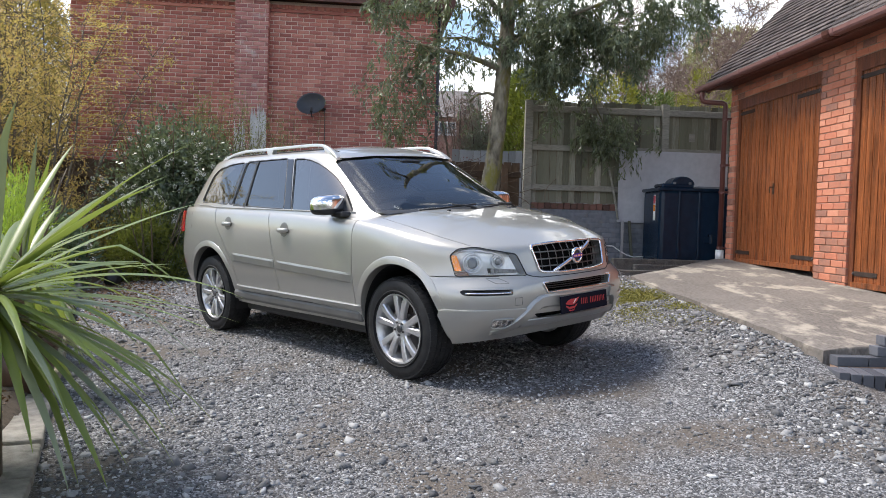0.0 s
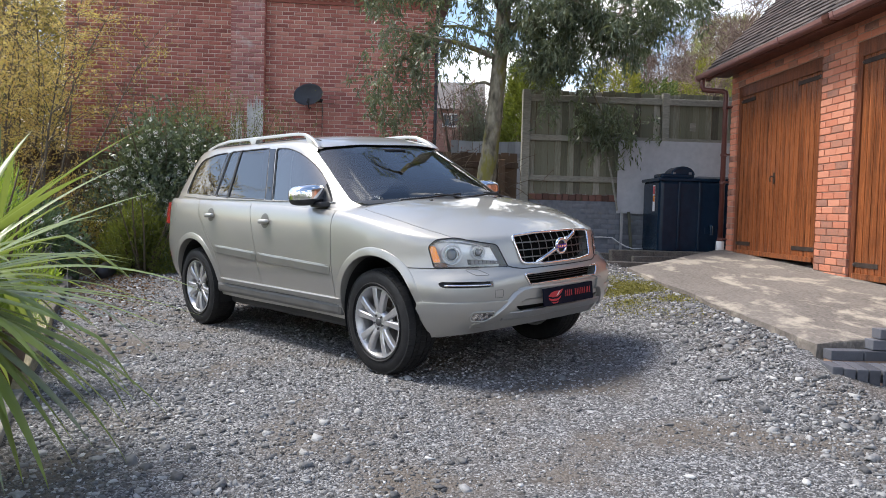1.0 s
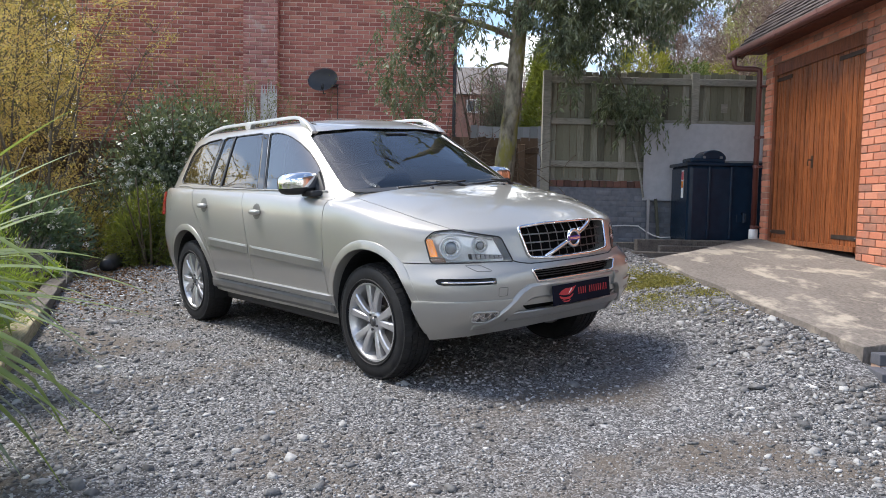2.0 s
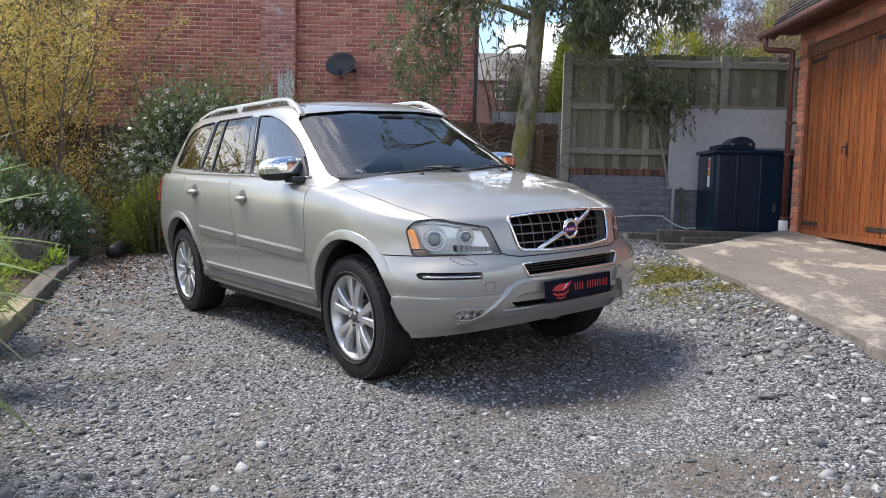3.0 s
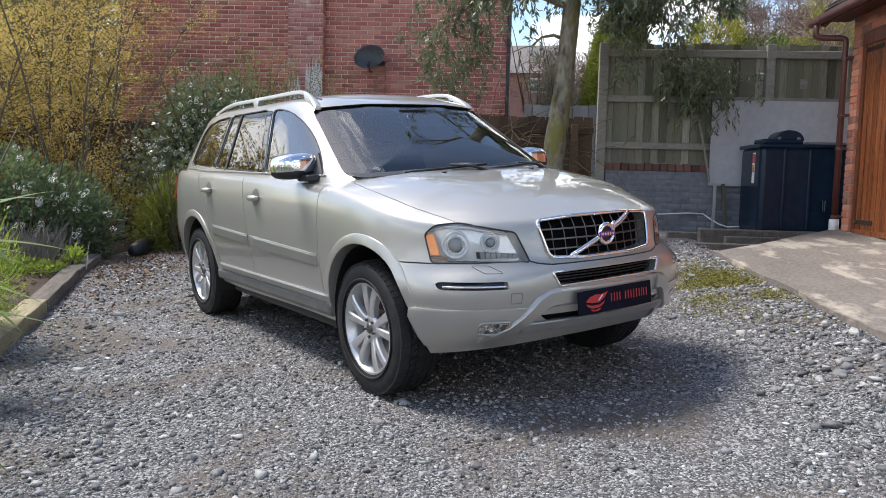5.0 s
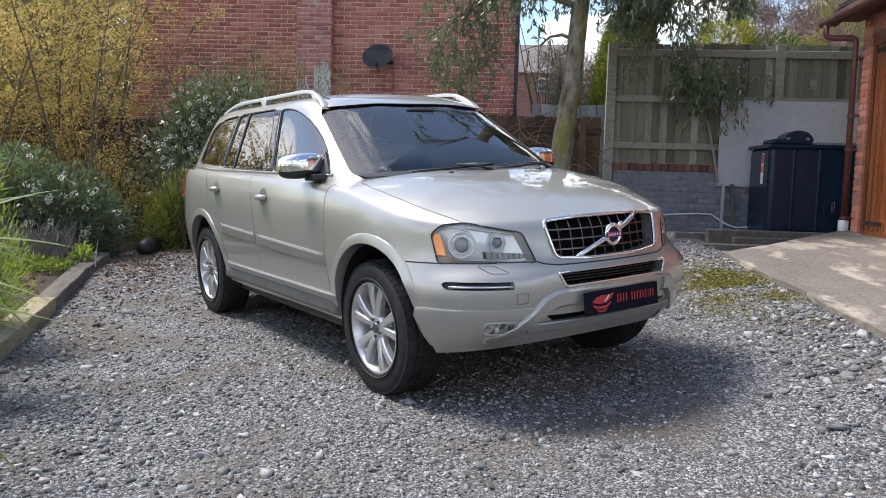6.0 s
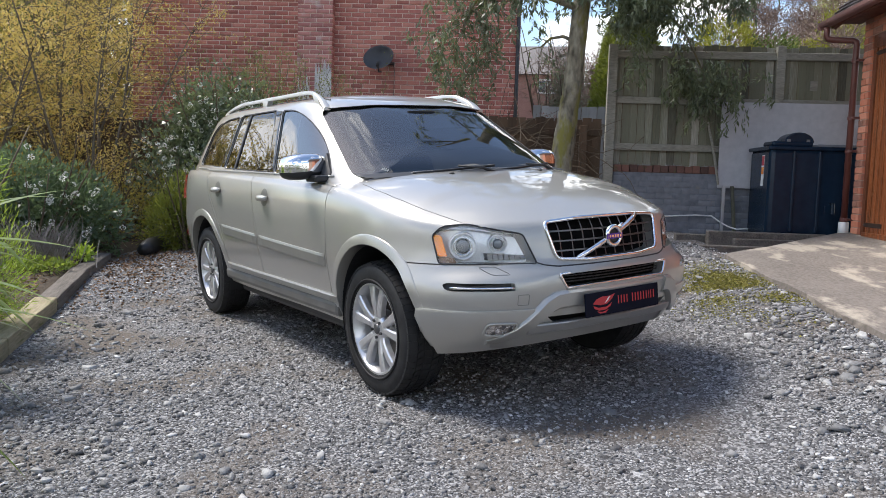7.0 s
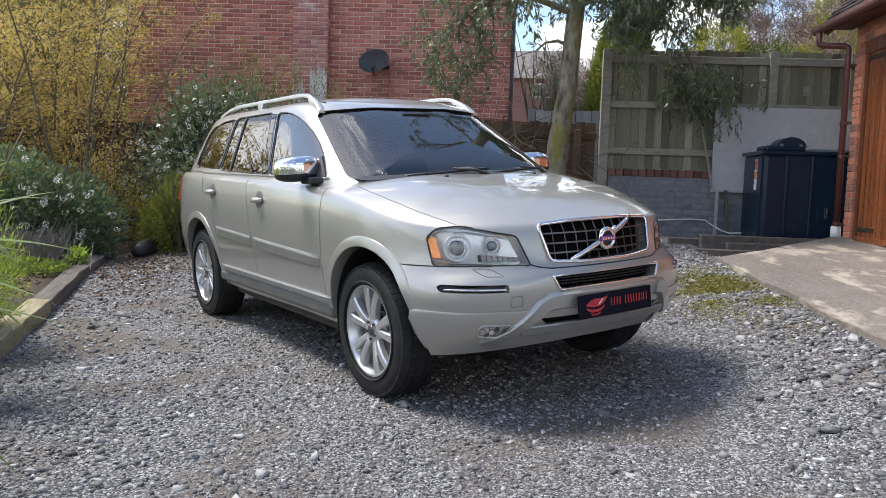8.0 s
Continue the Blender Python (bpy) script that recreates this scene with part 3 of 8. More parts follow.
def garage_door(u0, foot):
    door = part("door_frame", boxes((u0, u0 + 0.075, 0.07, 0.16, foot, GZT), (u0 + DW - 0.075, u0 + DW, 0.07, 0.16, foot, GZT), (u0, u0 + DW, 0.065, 0.16, GZT - 0.055, GZT + 0.09)), M_JAMB, garage, "stained timber door frame")
    part("lintel", boxes((u0 - 0.02, u0 + DW + 0.02, 0.012, 0.28, GZT + 0.09, EAVE)), M_MORTAR_G, garage, "brick course over the door")
    me = None
    for k in range(18):
        if me is None:
            b = bmesh.new()
            box(b, 0.0015, plank_w - 0.0015, 0, 0.022, 0, 1.0, bevel=0.0)
            for v in b.verts:
                if v.co.y < 0.01:
                    v.co.x += 0.004 if v.co.x < plank_w / 2 else -0.004
            o = part("plank", b, M_DOORWOOD, door)
            me = o.data
        else:
            o = new("plank", me)
            o.parent = door
        gap = 0.006 if k >= 9 else 0.0
        o.matrix_basis = Matrix.Translation((u0 + 0.078 + gap + k * plank_w, 0.085, foot + 0.02 + 0.004 * ((k * 7) % 3))) @ Matrix.Diagonal((1, 1, GZT - foot - 0.03, 1))
    part("backing", boxes((u0 + 0.075, u0 + DW - 0.075, 0.11, 0.14, foot + 0.02, GZT)), M_FRAMEWOOD, door)
    for z in (foot + 0.16, GZT - 0.115):
        for side in (0, 1):
            b = bmesh.new()
            x0 = u0 + 0.05 if side == 0 else u0 + DW - 0.05
            x1 = x0 + (0.42 if side == 0 else -0.53)
            box(b, min(x0, x1), max(x0, x1), 0.076, 0.085, z - 0.024, z + 0.024, bevel=0.003)
            h = part("strap_hinge", b, M_IRON, door, "black iron strap hinge")
            c = bmesh.new()
            bmesh.ops.create_uvsphere(c, u_segments=10, v_segments=6, radius=0.014)
            kn = part("hinge_bolt", c, M_BOLT, h)
            kn.matrix_basis = pose(x0 + (0.03 if side == 0 else -0.03), 0.074, z)
    b = bmesh.new()
    box(b, -0.02, 0.02, -0.008, 0.0, -0.07, 0.07, bevel=0.003)
    tube(b, [(0, -0.01, 0.02), (0, -0.05, 0.02), (0.0, -0.055, -0.01), (0.0, -0.05, -0.05)], 0.008, 8)
    latch = part("latch", b, M_IRON, door, "iron latch handle")
    latch.matrix_basis = pose(u0 + DW / 2 - 0.01, 0.084, 1.62)
    part("weather_board", boxes((u0 + 0.08, u0 + DW - 0.08, 0.05, 0.086, foot + 0.02, foot + 0.075)), M_DOORWOOD, door)
    door.matrix_basis = Matrix.Translation((0, -0.04, 0))
    return door


garage_door(D1, 0.63)
garage_door(D2, 0.52)

slab_u = np.concatenate([np.linspace(-0.6, 5.09, 60), np.linspace(5.11, 9.0, 20)])
bm = bmesh.new()
top, low = [], []
for u in slab_u:
    wob = 0.05 * noise.noise((u * 1.3, 0, 3.1)) + 0.025 * noise.noise((u * 5, 2, 0)) + 0.015 * noise.noise((u * 17, 2, 0))
    front = SLAB_EDGE + wob + (0 if u > 0.7 else (0.7 - u) * 1.25)
    if u > 5.10:
        front = -1.22
    for row, dz in ((top, 0), (low, -0.25)):
        row.append([bm.verts.new((u, v + (0.012 if j == 0 and dz == 0 else 0), slab_z(u, v) + dz + 0.008 * noise.noise((u * 2, v * 2, 0)) - (0.012 if j == 0 else 0))) for j, v in enumerate(np.linspace(front, 0.35, 16))])
for k in range(len(slab_u) - 1):
    for j in range(15):
        bm.faces.new((top[k][j], top[k + 1][j], top[k + 1][j + 1], top[k][j + 1]))
    bm.faces.new((low[k][0], low[k + 1][0], top[k + 1][0], top[k][0]))
for j in range(15):
    bm.faces.new((low[0][j + 1], low[0][j], top[0][j], top[0][j + 1]))
slab = part("pavement", bm, M_CONCRETE, None, smooth=False)
slab.matrix_basis = SITE
tagged(slab, "worn sloping concrete slab before the garage doors", "pavement", kind="structure")

# ---- house: local x along the wall, y into the house ----
HOUSE = SITE @ pose(-5.45, -6.3, 0, 0, 0, 93)
house = thing("house", HOUSE, "red brick house wall with a chimney breast", "house")
HS0, HS1, HTOP = -4.72, 2.43, 5.33
part("wall", boxes((HS0, HS1, 0.010, 6.0, -0.3, HTOP)), M_MORTAR, house, "red brick wall with pale mortar")
breast = part("chimney_breast", boxes((-1.60, -0.97, -0.205, 0.010, -0.3, HTOP)), M_MORTAR, house, "projecting brick chimney breast, stained pale")
part("roof", boxes((HS0 - 0.3, HS1 + 0.25, -0.28, 6.3, HTOP + 0.02, HTOP + 0.2)), M_FRAMEWOOD, house, "dark eaves")
part("verge_board", boxes((HS0 - 0.3, HS1 + 0.25, -0.31, -0.28, HTOP - 0.03, HTOP + 0.22)), M_FRAMEWOOD, house)
bm = bmesh.new()
tube(bm, [(HS1 - 0.045, -0.06, -0.2), (HS1 - 0.045, -0.06, HTOP)], 0.034, 10)
hp = part("downpipe", bm, M_BLACKPLASTIC, house, "black downpipe", smooth=True)
for z in (2.35, 3.6, 4.7):
    bm = bmesh.new()
    tube(bm, [(HS1 - 0.045, -0.06, z - 0.025), (HS1 - 0.045, -0.06, z + 0.025)], 0.043, 10)
    part("pipe_clip", bm, M_BLACKPLASTIC, hp)
# ragged whitewash left low on the breast
rng = np.random.default_rng(5)
for k0, k1, drop in ((0, 9, 0.30), (13, 26, 0.0)):
    bm = bmesh.new()
    xs = np.linspace(-1.58 + k0 * 0.0235, -1.58 + k1 * 0.0235, (k1 - k0) * 2 + 1)
    hi = [bm.verts.new((x, -0.2225, 2.98 - drop + 0.34 * rng.random() ** 1.5)) for x in xs]
    lo = [bm.verts.new((x, -0.2225, 1.8 + 0.2 * rng.random())) for x in xs]
    for i in range(len(xs) - 1):
        bm.faces.new((lo[i], lo[i + 1], hi[i + 1], hi[i]))
    part("whitewash", bm, M_WASH, breast, "flaking white paint")

# satellite dish on the house wall
dish = thing("satellite_dish", HOUSE @ pose(-0.06, -0.02, 3.30), "dark grey oval satellite dish on a wall bracket", "dish")
bm = bmesh.new()
rows = []
for r in np.linspace(0.0, 1.0, 8)[1:]:
    rows.append([bm.verts.new((0.345 * r * math.cos(a), 0.09 * r * r, 0.255 * r * math.sin(a))) for a in np.linspace(0, 2 * math.pi, 41)[:-1]])
mid = bm.verts.new((0, 0, 0))
for i in range(40):
    bm.faces.new((mid, rows[0][(i + 1) % 40], rows[0][i]))
for a, b in zip(rows, rows[1:]):
    for i in range(40):
        bm.faces.new((a[i], a[(i + 1) % 40], b[(i + 1) % 40], b[i]))
for v in bm.verts:
    v.co.y = 0.09 - v.co.y - 0.09
bmesh.ops.solidify(bm, geom=bm.faces[:], thickness=0.008)
reflector = part("reflector", bm, M_DISH, dish, "grey perforated reflector", smooth=True)
reflector.matrix_basis = pose(-0.02, -0.26, -0.01, -14, 0, -22) @ Matrix.Diagonal((0.89, 0.89, 0.87, 1))
bm = bmesh.new()
tube(bm, [(0.0, 0.02, -0.06), (0.20, -0.02, -0.07), (0.22, -0.12, -0.06), (0.02, -0.22, -0.03)], 0.016, 8)
part("bracket", bm, M_BLACKPLASTIC, dish, smooth=True)
bm = bmesh.new()
tube(bm, [(0.0, -0.27, -0.24), (-0.02, -0.44, -0.27), (-0.03, -0.54, -0.16)], 0.011, 8)
tube(bm, [(-0.03, -0.57, -0.18), (-0.03, -0.51, -0.11)], 0.028, 10)
part("feed_arm", bm, M_BLACKPLASTIC, dish, smooth=True)
bm = bmesh.new()
tube(bm, [(0.20, -0.01, -0.08), (0.21, -0.008, -0.2), (0.215, -0.006, -1.3)], 0.007, 6)
part("cable", bm, M_BLACKPLASTIC, dish)

# ---- fences and retaining wall at the back ----
FU = -1.95


def vertical_boards(parent, v0, v1, z0, z1, width, material, u=0.0, lean=0.012, seed=1):
    rg = random.Random(seed)
    me = None
    v = v0
    # dark sheet added so the gaps between boards read dark, not sky
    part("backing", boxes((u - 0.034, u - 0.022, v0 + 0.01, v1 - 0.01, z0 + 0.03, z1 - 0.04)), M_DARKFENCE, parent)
    while v < v1 - 0.02:
        if me is None:
            b = bmesh.new()
            box(b, -0.016, 0.0, 0.002, width - 0.004, 0, 1.0)
            for q in b.verts:
                if q.co.x > -0.01 and q.co.y < width / 2:
                    q.co.x -= 0.012
            o = part("board", b, material, parent)
            me = o.data
        else:
            o = new("board", me)
            o.parent = parent
        o.matrix_basis = Matrix.Translation((u + rg.uniform(-0.003, 0.003), v, z0 + rg.uniform(-0.01, 0.01))) @ Matrix.Rotation(rg.uniform(-0.004, 0.004), 4, "X") @ Matrix.Diagonal((1, 1, z1 - z0 + rg.uniform(-0.012, 0.012), 1))
        v += width + 0.001


fence = thing("fence", SITE @ pose(FU, 0, 0), "tall weathered grey-green close-board timber fence", "fence")
vertical_boards(fence, -2.58, 1.2, 1.44, 3.035, 0.102, M_FENCE, seed=3)
for z, h in ((2.905, 0.05), (2.30, 0.045), (1.675, 0.045)):
    part("rail", boxes((0.002, 0.05, -2.6, 1.2, z - h, z + h), bevel=0.008), M_FENCERAIL, fence, "pale weathered fence rail")
for v, w in ((-2.635, 0.06), (-0.46, 0.055)):
    part("post", boxes((-0.03, 0.085, v - w, v + w, 0.5 if v < -2 else 1.3, 3.03), bevel=0.006), M_FENCERAIL, fence, "square timber fence post")
part("patch_board", boxes((0.003, 0.014, -0.05, 0.04, 2.47, 2.60)), M_FENCERAIL, fence, "small pale repair board")
low_fence = thing("low_fence", SITE @ pose(FU - 0.10, 0, 0), "low dark brown timber fence panel", "fence")
vertical_boards(low_fence, -6.6, -2.72, 0.7, 2.05, 0.128, M_DARKFENCE, seed=8)
for z in (1.86, 1.2):
    part("rail", boxes((0.002, 0.045, -6.6, -2.72, z - 0.045, z + 0.045), bevel=0.006), M_DARKFENCE, low_fence)
for v in (-2.98, -4.85):
    part("post", boxes((-0.02, 0.07, v - 0.05, v + 0.05, 0.4, 1.95), bevel=0.006), M_DARKFENCE, low_fence)
far_fence = thing("far_fence", SITE @ pose(-5.2, 0, 0), "pale grey timber fence of the next garden", "fence")
vertical_boards(far_fence, -3.6, 0.5, 1.2, 2.52, 0.14, M_PALEFENCE, seed=5)
part("rail", boxes((0.002, 0.045, -3.6, 0.5, 2.22, 2.30)), M_PALEFENCE, far_fence)
garden_fence = thing("garden_fence", pose(-9.7, 2.6, 0, 0, 0, -15), "dark stained old garden fence behind the shrubs", "fence")
vertical_boards(garden_fence, -6.5, 1.5, 0.0, 2.02, 0.15, M_DARKFENCE, seed=9)
part("rail", boxes((0.002, 0.045, -6.5, 1.5, 1.7, 1.79)), M_DARKFENCE, garden_fence)

retaining_wall = part("retaining_wall", boxes((FU - 0.2, FU + 0.075, -2.56, 2.0, 0.2, 1.335)), M_BLOCKWALL, None)
retaining_wall.matrix_basis = SITE
tagged(retaining_wall, "low grey-painted block wall with peeling patches", "wall", kind="structure")
# a course of upright red bricks along its top
rg = random.Random(4)
brick_up = part("brick", boxes((-0.10, 0.07, 0.003, 0.098, 0.0, 0.097), bevel=0.004), M_BRICK_D, retaining_wall)
for k in range(44):
    o = brick_up if k == 0 else new("brick", brick_up.data)
    o.parent = retaining_wall
    o.matrix_basis = Matrix.Translation((FU + rg.uniform(-0.008, 0.006), -2.56 + k * 0.104, 1.338)) @ Matrix.Rotation(rg.uniform(-0.03, 0.03), 4, "Z") @ Matrix.Diagonal((1, 1, 1 + rg.uniform(-0.10, 0.06), 1))

board = part("panel_board", boxes((FU + 0.115, FU + 0.13, -1.20, 0.55, 1.16, 2.29), bevel=0.002), M_GREYPAINT)
board.matrix_basis = SITE
tagged(board, "large plain grey board fixed before the fence", "board")
for v, lean, m in ((-1.12, 0.0, "M_STEEL"), (-0.95, 0.10, "M_FENCE"), (-0.66, 0.0, "M_FENCE")):
    bm = bmesh.new()
    box(bm, -0.02, 0.02, -0.02, 0.02, 0, 0.62, bevel=0.003)
    o = part("board_leg", bm, M_STEEL if m == "M_STEEL" else M_FENCE, board)
    o.matrix_basis = pose(FU + 0.15, v, 0.57, math.degrees(lean) if lean else 0, 0, 0)
bm = bmesh.new()
tube(bm, [(FU + 0.12, -2.2, 0.73), (FU + 0.13, -1.75, 0.765), (FU + 0.13, -1.45, 0.785), (FU + 0.13, -1.25, 0.78), (FU + 0.15, -1.15, 0.71), (FU + 0.20, -1.05, 0.65), (FU + 0.26, -0.95, 0.62), (FU + 0.28, -0.72, 0.64)], 0.0095, 7)
cable = part("white_cable", bm, M_WHITE, None, smooth=True)
cable.matrix_basis = SITE
tagged(cable, "white plastic cable along the low wall", "cable")

bm = bmesh.new()
tube(bm, [(FU + 0.10, -1.36, 2.02), (FU + 0.13, -1.30, 1.75), (FU + 0.15, -1.24, 1.45), (FU + 0.17, -1.20, 1.20)], [0.014, 0.017, 0.017, 0.015], 7)
stick = part("timber_stake", bm, M_FENCERAIL, None)
stick.matrix_basis = SITE
tagged(stick, "thin weathered stake leaning against the fence", "stake")

# oil tank
tank = thing("oil_tank", SITE @ pose(-0.95, -0.87, 0.58), "dark navy-green plastic oil tank with a hinged lid", "tank")
bm = bmesh.new()
box(bm, -0.80, 0.0, 0.055, 1.16, 0.0, 1.08, bevel=0.06)
part("body", bm, M_TANK, tank, "moulded tank body", smooth=False)
for v in (0.34, 0.64, 0.94):
    bm = bmesh.new()
    box(bm, -0.01, 0.022, v - 0.022, v + 0.022, 0.06, 1.05, bevel=0.014)
    part("rib", bm, M_TANK, tank)
bm = bmesh.new()
box(bm, 0.0, 0.014, 0.72, 0.80, 0.30, 0.40, bevel=0.006)
part("sight_panel", bm, M_TANK, tank)
bm = bmesh.new()
box(bm, -0.82, 0.018, 0.030, 1.18, 1.055, 1.105, bevel=0.018)
part("rim", bm, M_TANK, tank)
bm = bmesh.new()
box(bm, -0.40, -0.02, 0.08, 0.56, 1.10, 1.165, bevel=0.025)
part("hatch", bm, M_TANK, tank)
bm = bmesh.new()
# a half-round hinged lid: an arched shell with closed ends
rows = []
for u in (-0.36, -0.345, -0.055, -0.04):
    k = 0.93 if u in (-0.36, -0.04) else 1.0
    rows.append([bm.verts.new((u, 0.40 + 0.175 * k * math.cos(a), 1.150 + 0.125 * k * math.sin(a))) for a in np.linspace(0, math.pi, 17)])
for a, b in zip(rows, rows[1:]):
    for k in range(16):
        bm.faces.new((a[k], a[k + 1], b[k + 1], b[k]))
    bm.faces.new((a[-1], a[0], b[0], b[-1]))
bm.faces.new(rows[0]), bm.faces.new(list(reversed(rows[-1])))
bmesh.ops.recalc_face_normals(bm, faces=bm.faces)
lid = part("lid", bm, M_TANK, tank, "rounded hinged lid")
for v in (0.27, 0.50):
    bm = bmesh.new()
    box(bm, -0.045, -0.028, v - 0.02, v + 0.02, 1.14, 1.19, bevel=0.005)
    part("lid_clip", bm, M_TANKTOP, lid)
bm = bmesh.new()
box(bm, -0.80, 0.0, 0.60, 1.16, 1.09, 1.135, bevel=0.018)
part("top_panel", bm, M_TANKTOP, tank)
part("tank_label", boxes((-0.30, -0.20, 0.0510, 0.0530, 0.62, 1.00)), M_WHITE, tank, "white sticker with coloured bands")
part("label_band", boxes((-0.295, -0.205, 0.0495, 0.0508, 0.87, 0.985)), M_REDMARK, tank)
part("label_band", boxes((-0.295, -0.205, 0.0495, 0.0508, 0.76, 0.85)), M_AMBER, tank)
bm = bmesh.new()
tube(bm, [(0.0, 0.80, 0.42), (0.07, 0.80, 0.42), (0.075, 0.80, 0.30)], 0.02, 8)
part("outlet", bm, M_TANK, tank)
for u0, u1, v0, v1, z0, z1 in ((-0.86, -0.70, -1.55, -0.15, 0.42, 0.635), (-0.62, -0.50, -1.30, -0.60, 0.42, 0.565), (-0.30, -0.14, -1.75, -1.05, 0.30, 0.50), (-1.0, -0.86, -1.9, -1.45, 0.40, 0.58)):
    b = bmesh.new()
    box(b, u0, u1, v0, v1, z0, z1, bevel=0.012)
    o = part("edging_sleeper", b, M_SLEEPER)
    o.matrix_basis = SITE
    tagged(o, "weathered grey edging sleeper beside the tank", "sleeper", "edging sleepers")

# blue engineering bricks round the slab's end
bm = bmesh.new()
box(bm, 0.0, 0.215, -0.0325, 0.0325, -0.10, 0.0, bevel=0.004)
rg = random.Random(2)
edging = thing("brick_edging", SITE @ pose(5.225, -1.745, 0.20, 0, 0, -8), "row of blue-grey engineering bricks set on edge", "edging")
first = part("brick", bm, M_BLUEBRICK, edging)
for k in range(1, 13):
    o = new("brick", first.data)
    o.parent = edging
    o.matrix_basis = pose(rg.uniform(-0.008, 0.008), k * 0.074, rg.uniform(-0.004, 0.003), rg.uniform(-1, 1), 3, rg.uniform(-1.2, 1.2))
part("bedding", boxes((0.004, 0.205, -0.03, 0.92, -0.30, -0.092)), M_MORTAR_G, edging)
bm = bmesh.new()
box(bm, -0.05, 0.05, 0.0, 0.215, -0.065, 0.0, bevel=0.004)
block = thing("brick_stack", SITE @ pose(5.155, -1.69, 0.0), "low stepped stack of blue-grey bricks", "edging")
fb = part("brick", bm, M_BLUEBRICK, block)
fb.matrix_basis = pose(0, 0, 0.262)
for y, z in ((0.222, 0.262), (0.444, 0.262), (0.666, 0.262), (0.888, 0.262), (0.28, 0.332), (0.502, 0.332), (0.724, 0.332), (0.33, 0.402), (0.552, 0.402), (0.774, 0.402)):
    o = new("brick", fb.data)
    o.parent = block
    o.matrix_basis = pose(-0.012 * (z > 0.3) + rg.uniform(-0.003, 0.003), y, z, 0, 0, rg.uniform(-1, 1))
part("bedding", boxes((-0.046, 0.046, 0.004, 1.10, -0.1, 0.196)), M_MORTAR_G, block)

# ---- left bed: soil, sleepers, paving ----
EDGE = [(-9.6, 1.4), (-8.1, 0.05), (-6.2, -1.10), (-3.7, -1.96), (-1.96, -2.52), (-1.1, -2.82), (0.9, -3.52), (1.7, -4.2), (2.0, -6.0), (2.2, -12.0)]


def edge_y(x):
    return np.interp(x, [p[0] for p in EDGE[:8]], [p[1] for p in EDGE[:8]])


bm = bmesh.new()
rows = []
for x in np.linspace(-12, 1.65, 90):
    y0 = float(edge_y(x)) - 0.10
    rows.append([bm.verts.new((x, y, float(ground_z(x, y)) + 0.10 * min(1, k) + 0.03 * noise.noise((x * 1.5, y * 1.5, 0)) + 0.02 * noise.noise((x * 6, y * 6, 0)))) for k, y in enumerate(np.linspace(y0, y0 - 6, 40))])
for a, b in zip(rows, rows[1:]):
    for k in range(39):
        bm.faces.new((a[k], a[k + 1], b[k + 1], b[k]))
bed = part("flower_bed", bm, M_SOIL, None, smooth=True)
tagged(bed, "raised bed of bare dark soil and leaf litter", "soil", kind="structure")


def along_edge(x0, x1):
    a, b = Vector((x0, float(edge_y(x0)), 0)), Vector((x1, float(edge_y(x1)), 0))
    a.z, b.z = float(ground_z(a.x, a.y)), float(ground_z(b.x, b.y))
    return a, b


def edging_piece(name, x0, x1, width, high, material, label, category, group, seed):
    a, b = along_edge(x0, x1)
    rg = random.Random(seed)
    d = b - a
    bm = bmesh.new()
    box(bm, 0.01, d.length - 0.01, -width, 0, -0.12, high, bevel=0.012)
    bmesh.ops.subdivide_edges(bm, edges=[e for e in bm.edges if abs(e.verts[0].co.x - e.verts[1].co.x) > 0.3], cuts=8)
    for v in bm.verts:
        v.co += Vector((0, 0.012 * noise.noise((v.co.x * 3 + seed, v.co.z * 9, 1)), 0.012 * noise.noise((v.co.x * 4, v.co.y * 9, seed))))
    o = part(name, bm, material)
    ang = math.degrees(math.atan2(d.y, d.x))
    o.matrix_basis = pose(a.x, a.y, a.z, 0, -math.degrees(math.atan2(d.z, d.xy.length)), ang)
    tagged(o, label, category, group)


edging_piece("bed_sleeper", -6.35, -5.2, 0.16, 0.10, M_SLEEPER, "dark weathered timber sleeper edging the bed", "sleeper", "bed sleepers", 1)
edging_piece("bed_sleeper", -5.2, -3.75, 0.17, 0.11, M_SLEEPER, "dark weathered timber sleeper edging the bed", "sleeper", "bed sleepers", 2)
edging_piece("bed_sleeper", -3.75, -2.2, 0.18, 0.12, M_PALESLEEPER, "sun-bleached mossy timber sleeper edging the bed", "sleeper", "bed sleepers", 3)
edging_piece("bed_sleeper", -2.2, -1.2, 0.18, 0.12, M_PALESLEEPER, "sun-bleached mossy timber sleeper edging the bed", "sleeper", "bed sleepers", 4)
rg = random.Random(12)
for k, x in enumerate((-1.15, -0.62, -0.09, 0.44)):
    edging_piece("paving_slab", x, x + 0.52, 0.45, 0.045 + 0.01 * (k % 2), M_PAVING, "pale worn paving slab beside the bed", "paving", "paving slabs", 20 + k)
bm = bmesh.new()
tube(bm, [(-7.45, -0.10, 0.17), (-7.3, -0.18, 0.18), (-7.0, -0.36, 0.18), (-6.7, -0.52, 0.16), (-6.55, -0.60, 0.15)], [0.075, 0.105, 0.11, 0.10, 0.07], 14)
o = part("rolled_liner", bm, M_BLACKPLASTIC, None, smooth=True)
tagged(o, "dark roll of black liner lying by the bed", "roll")

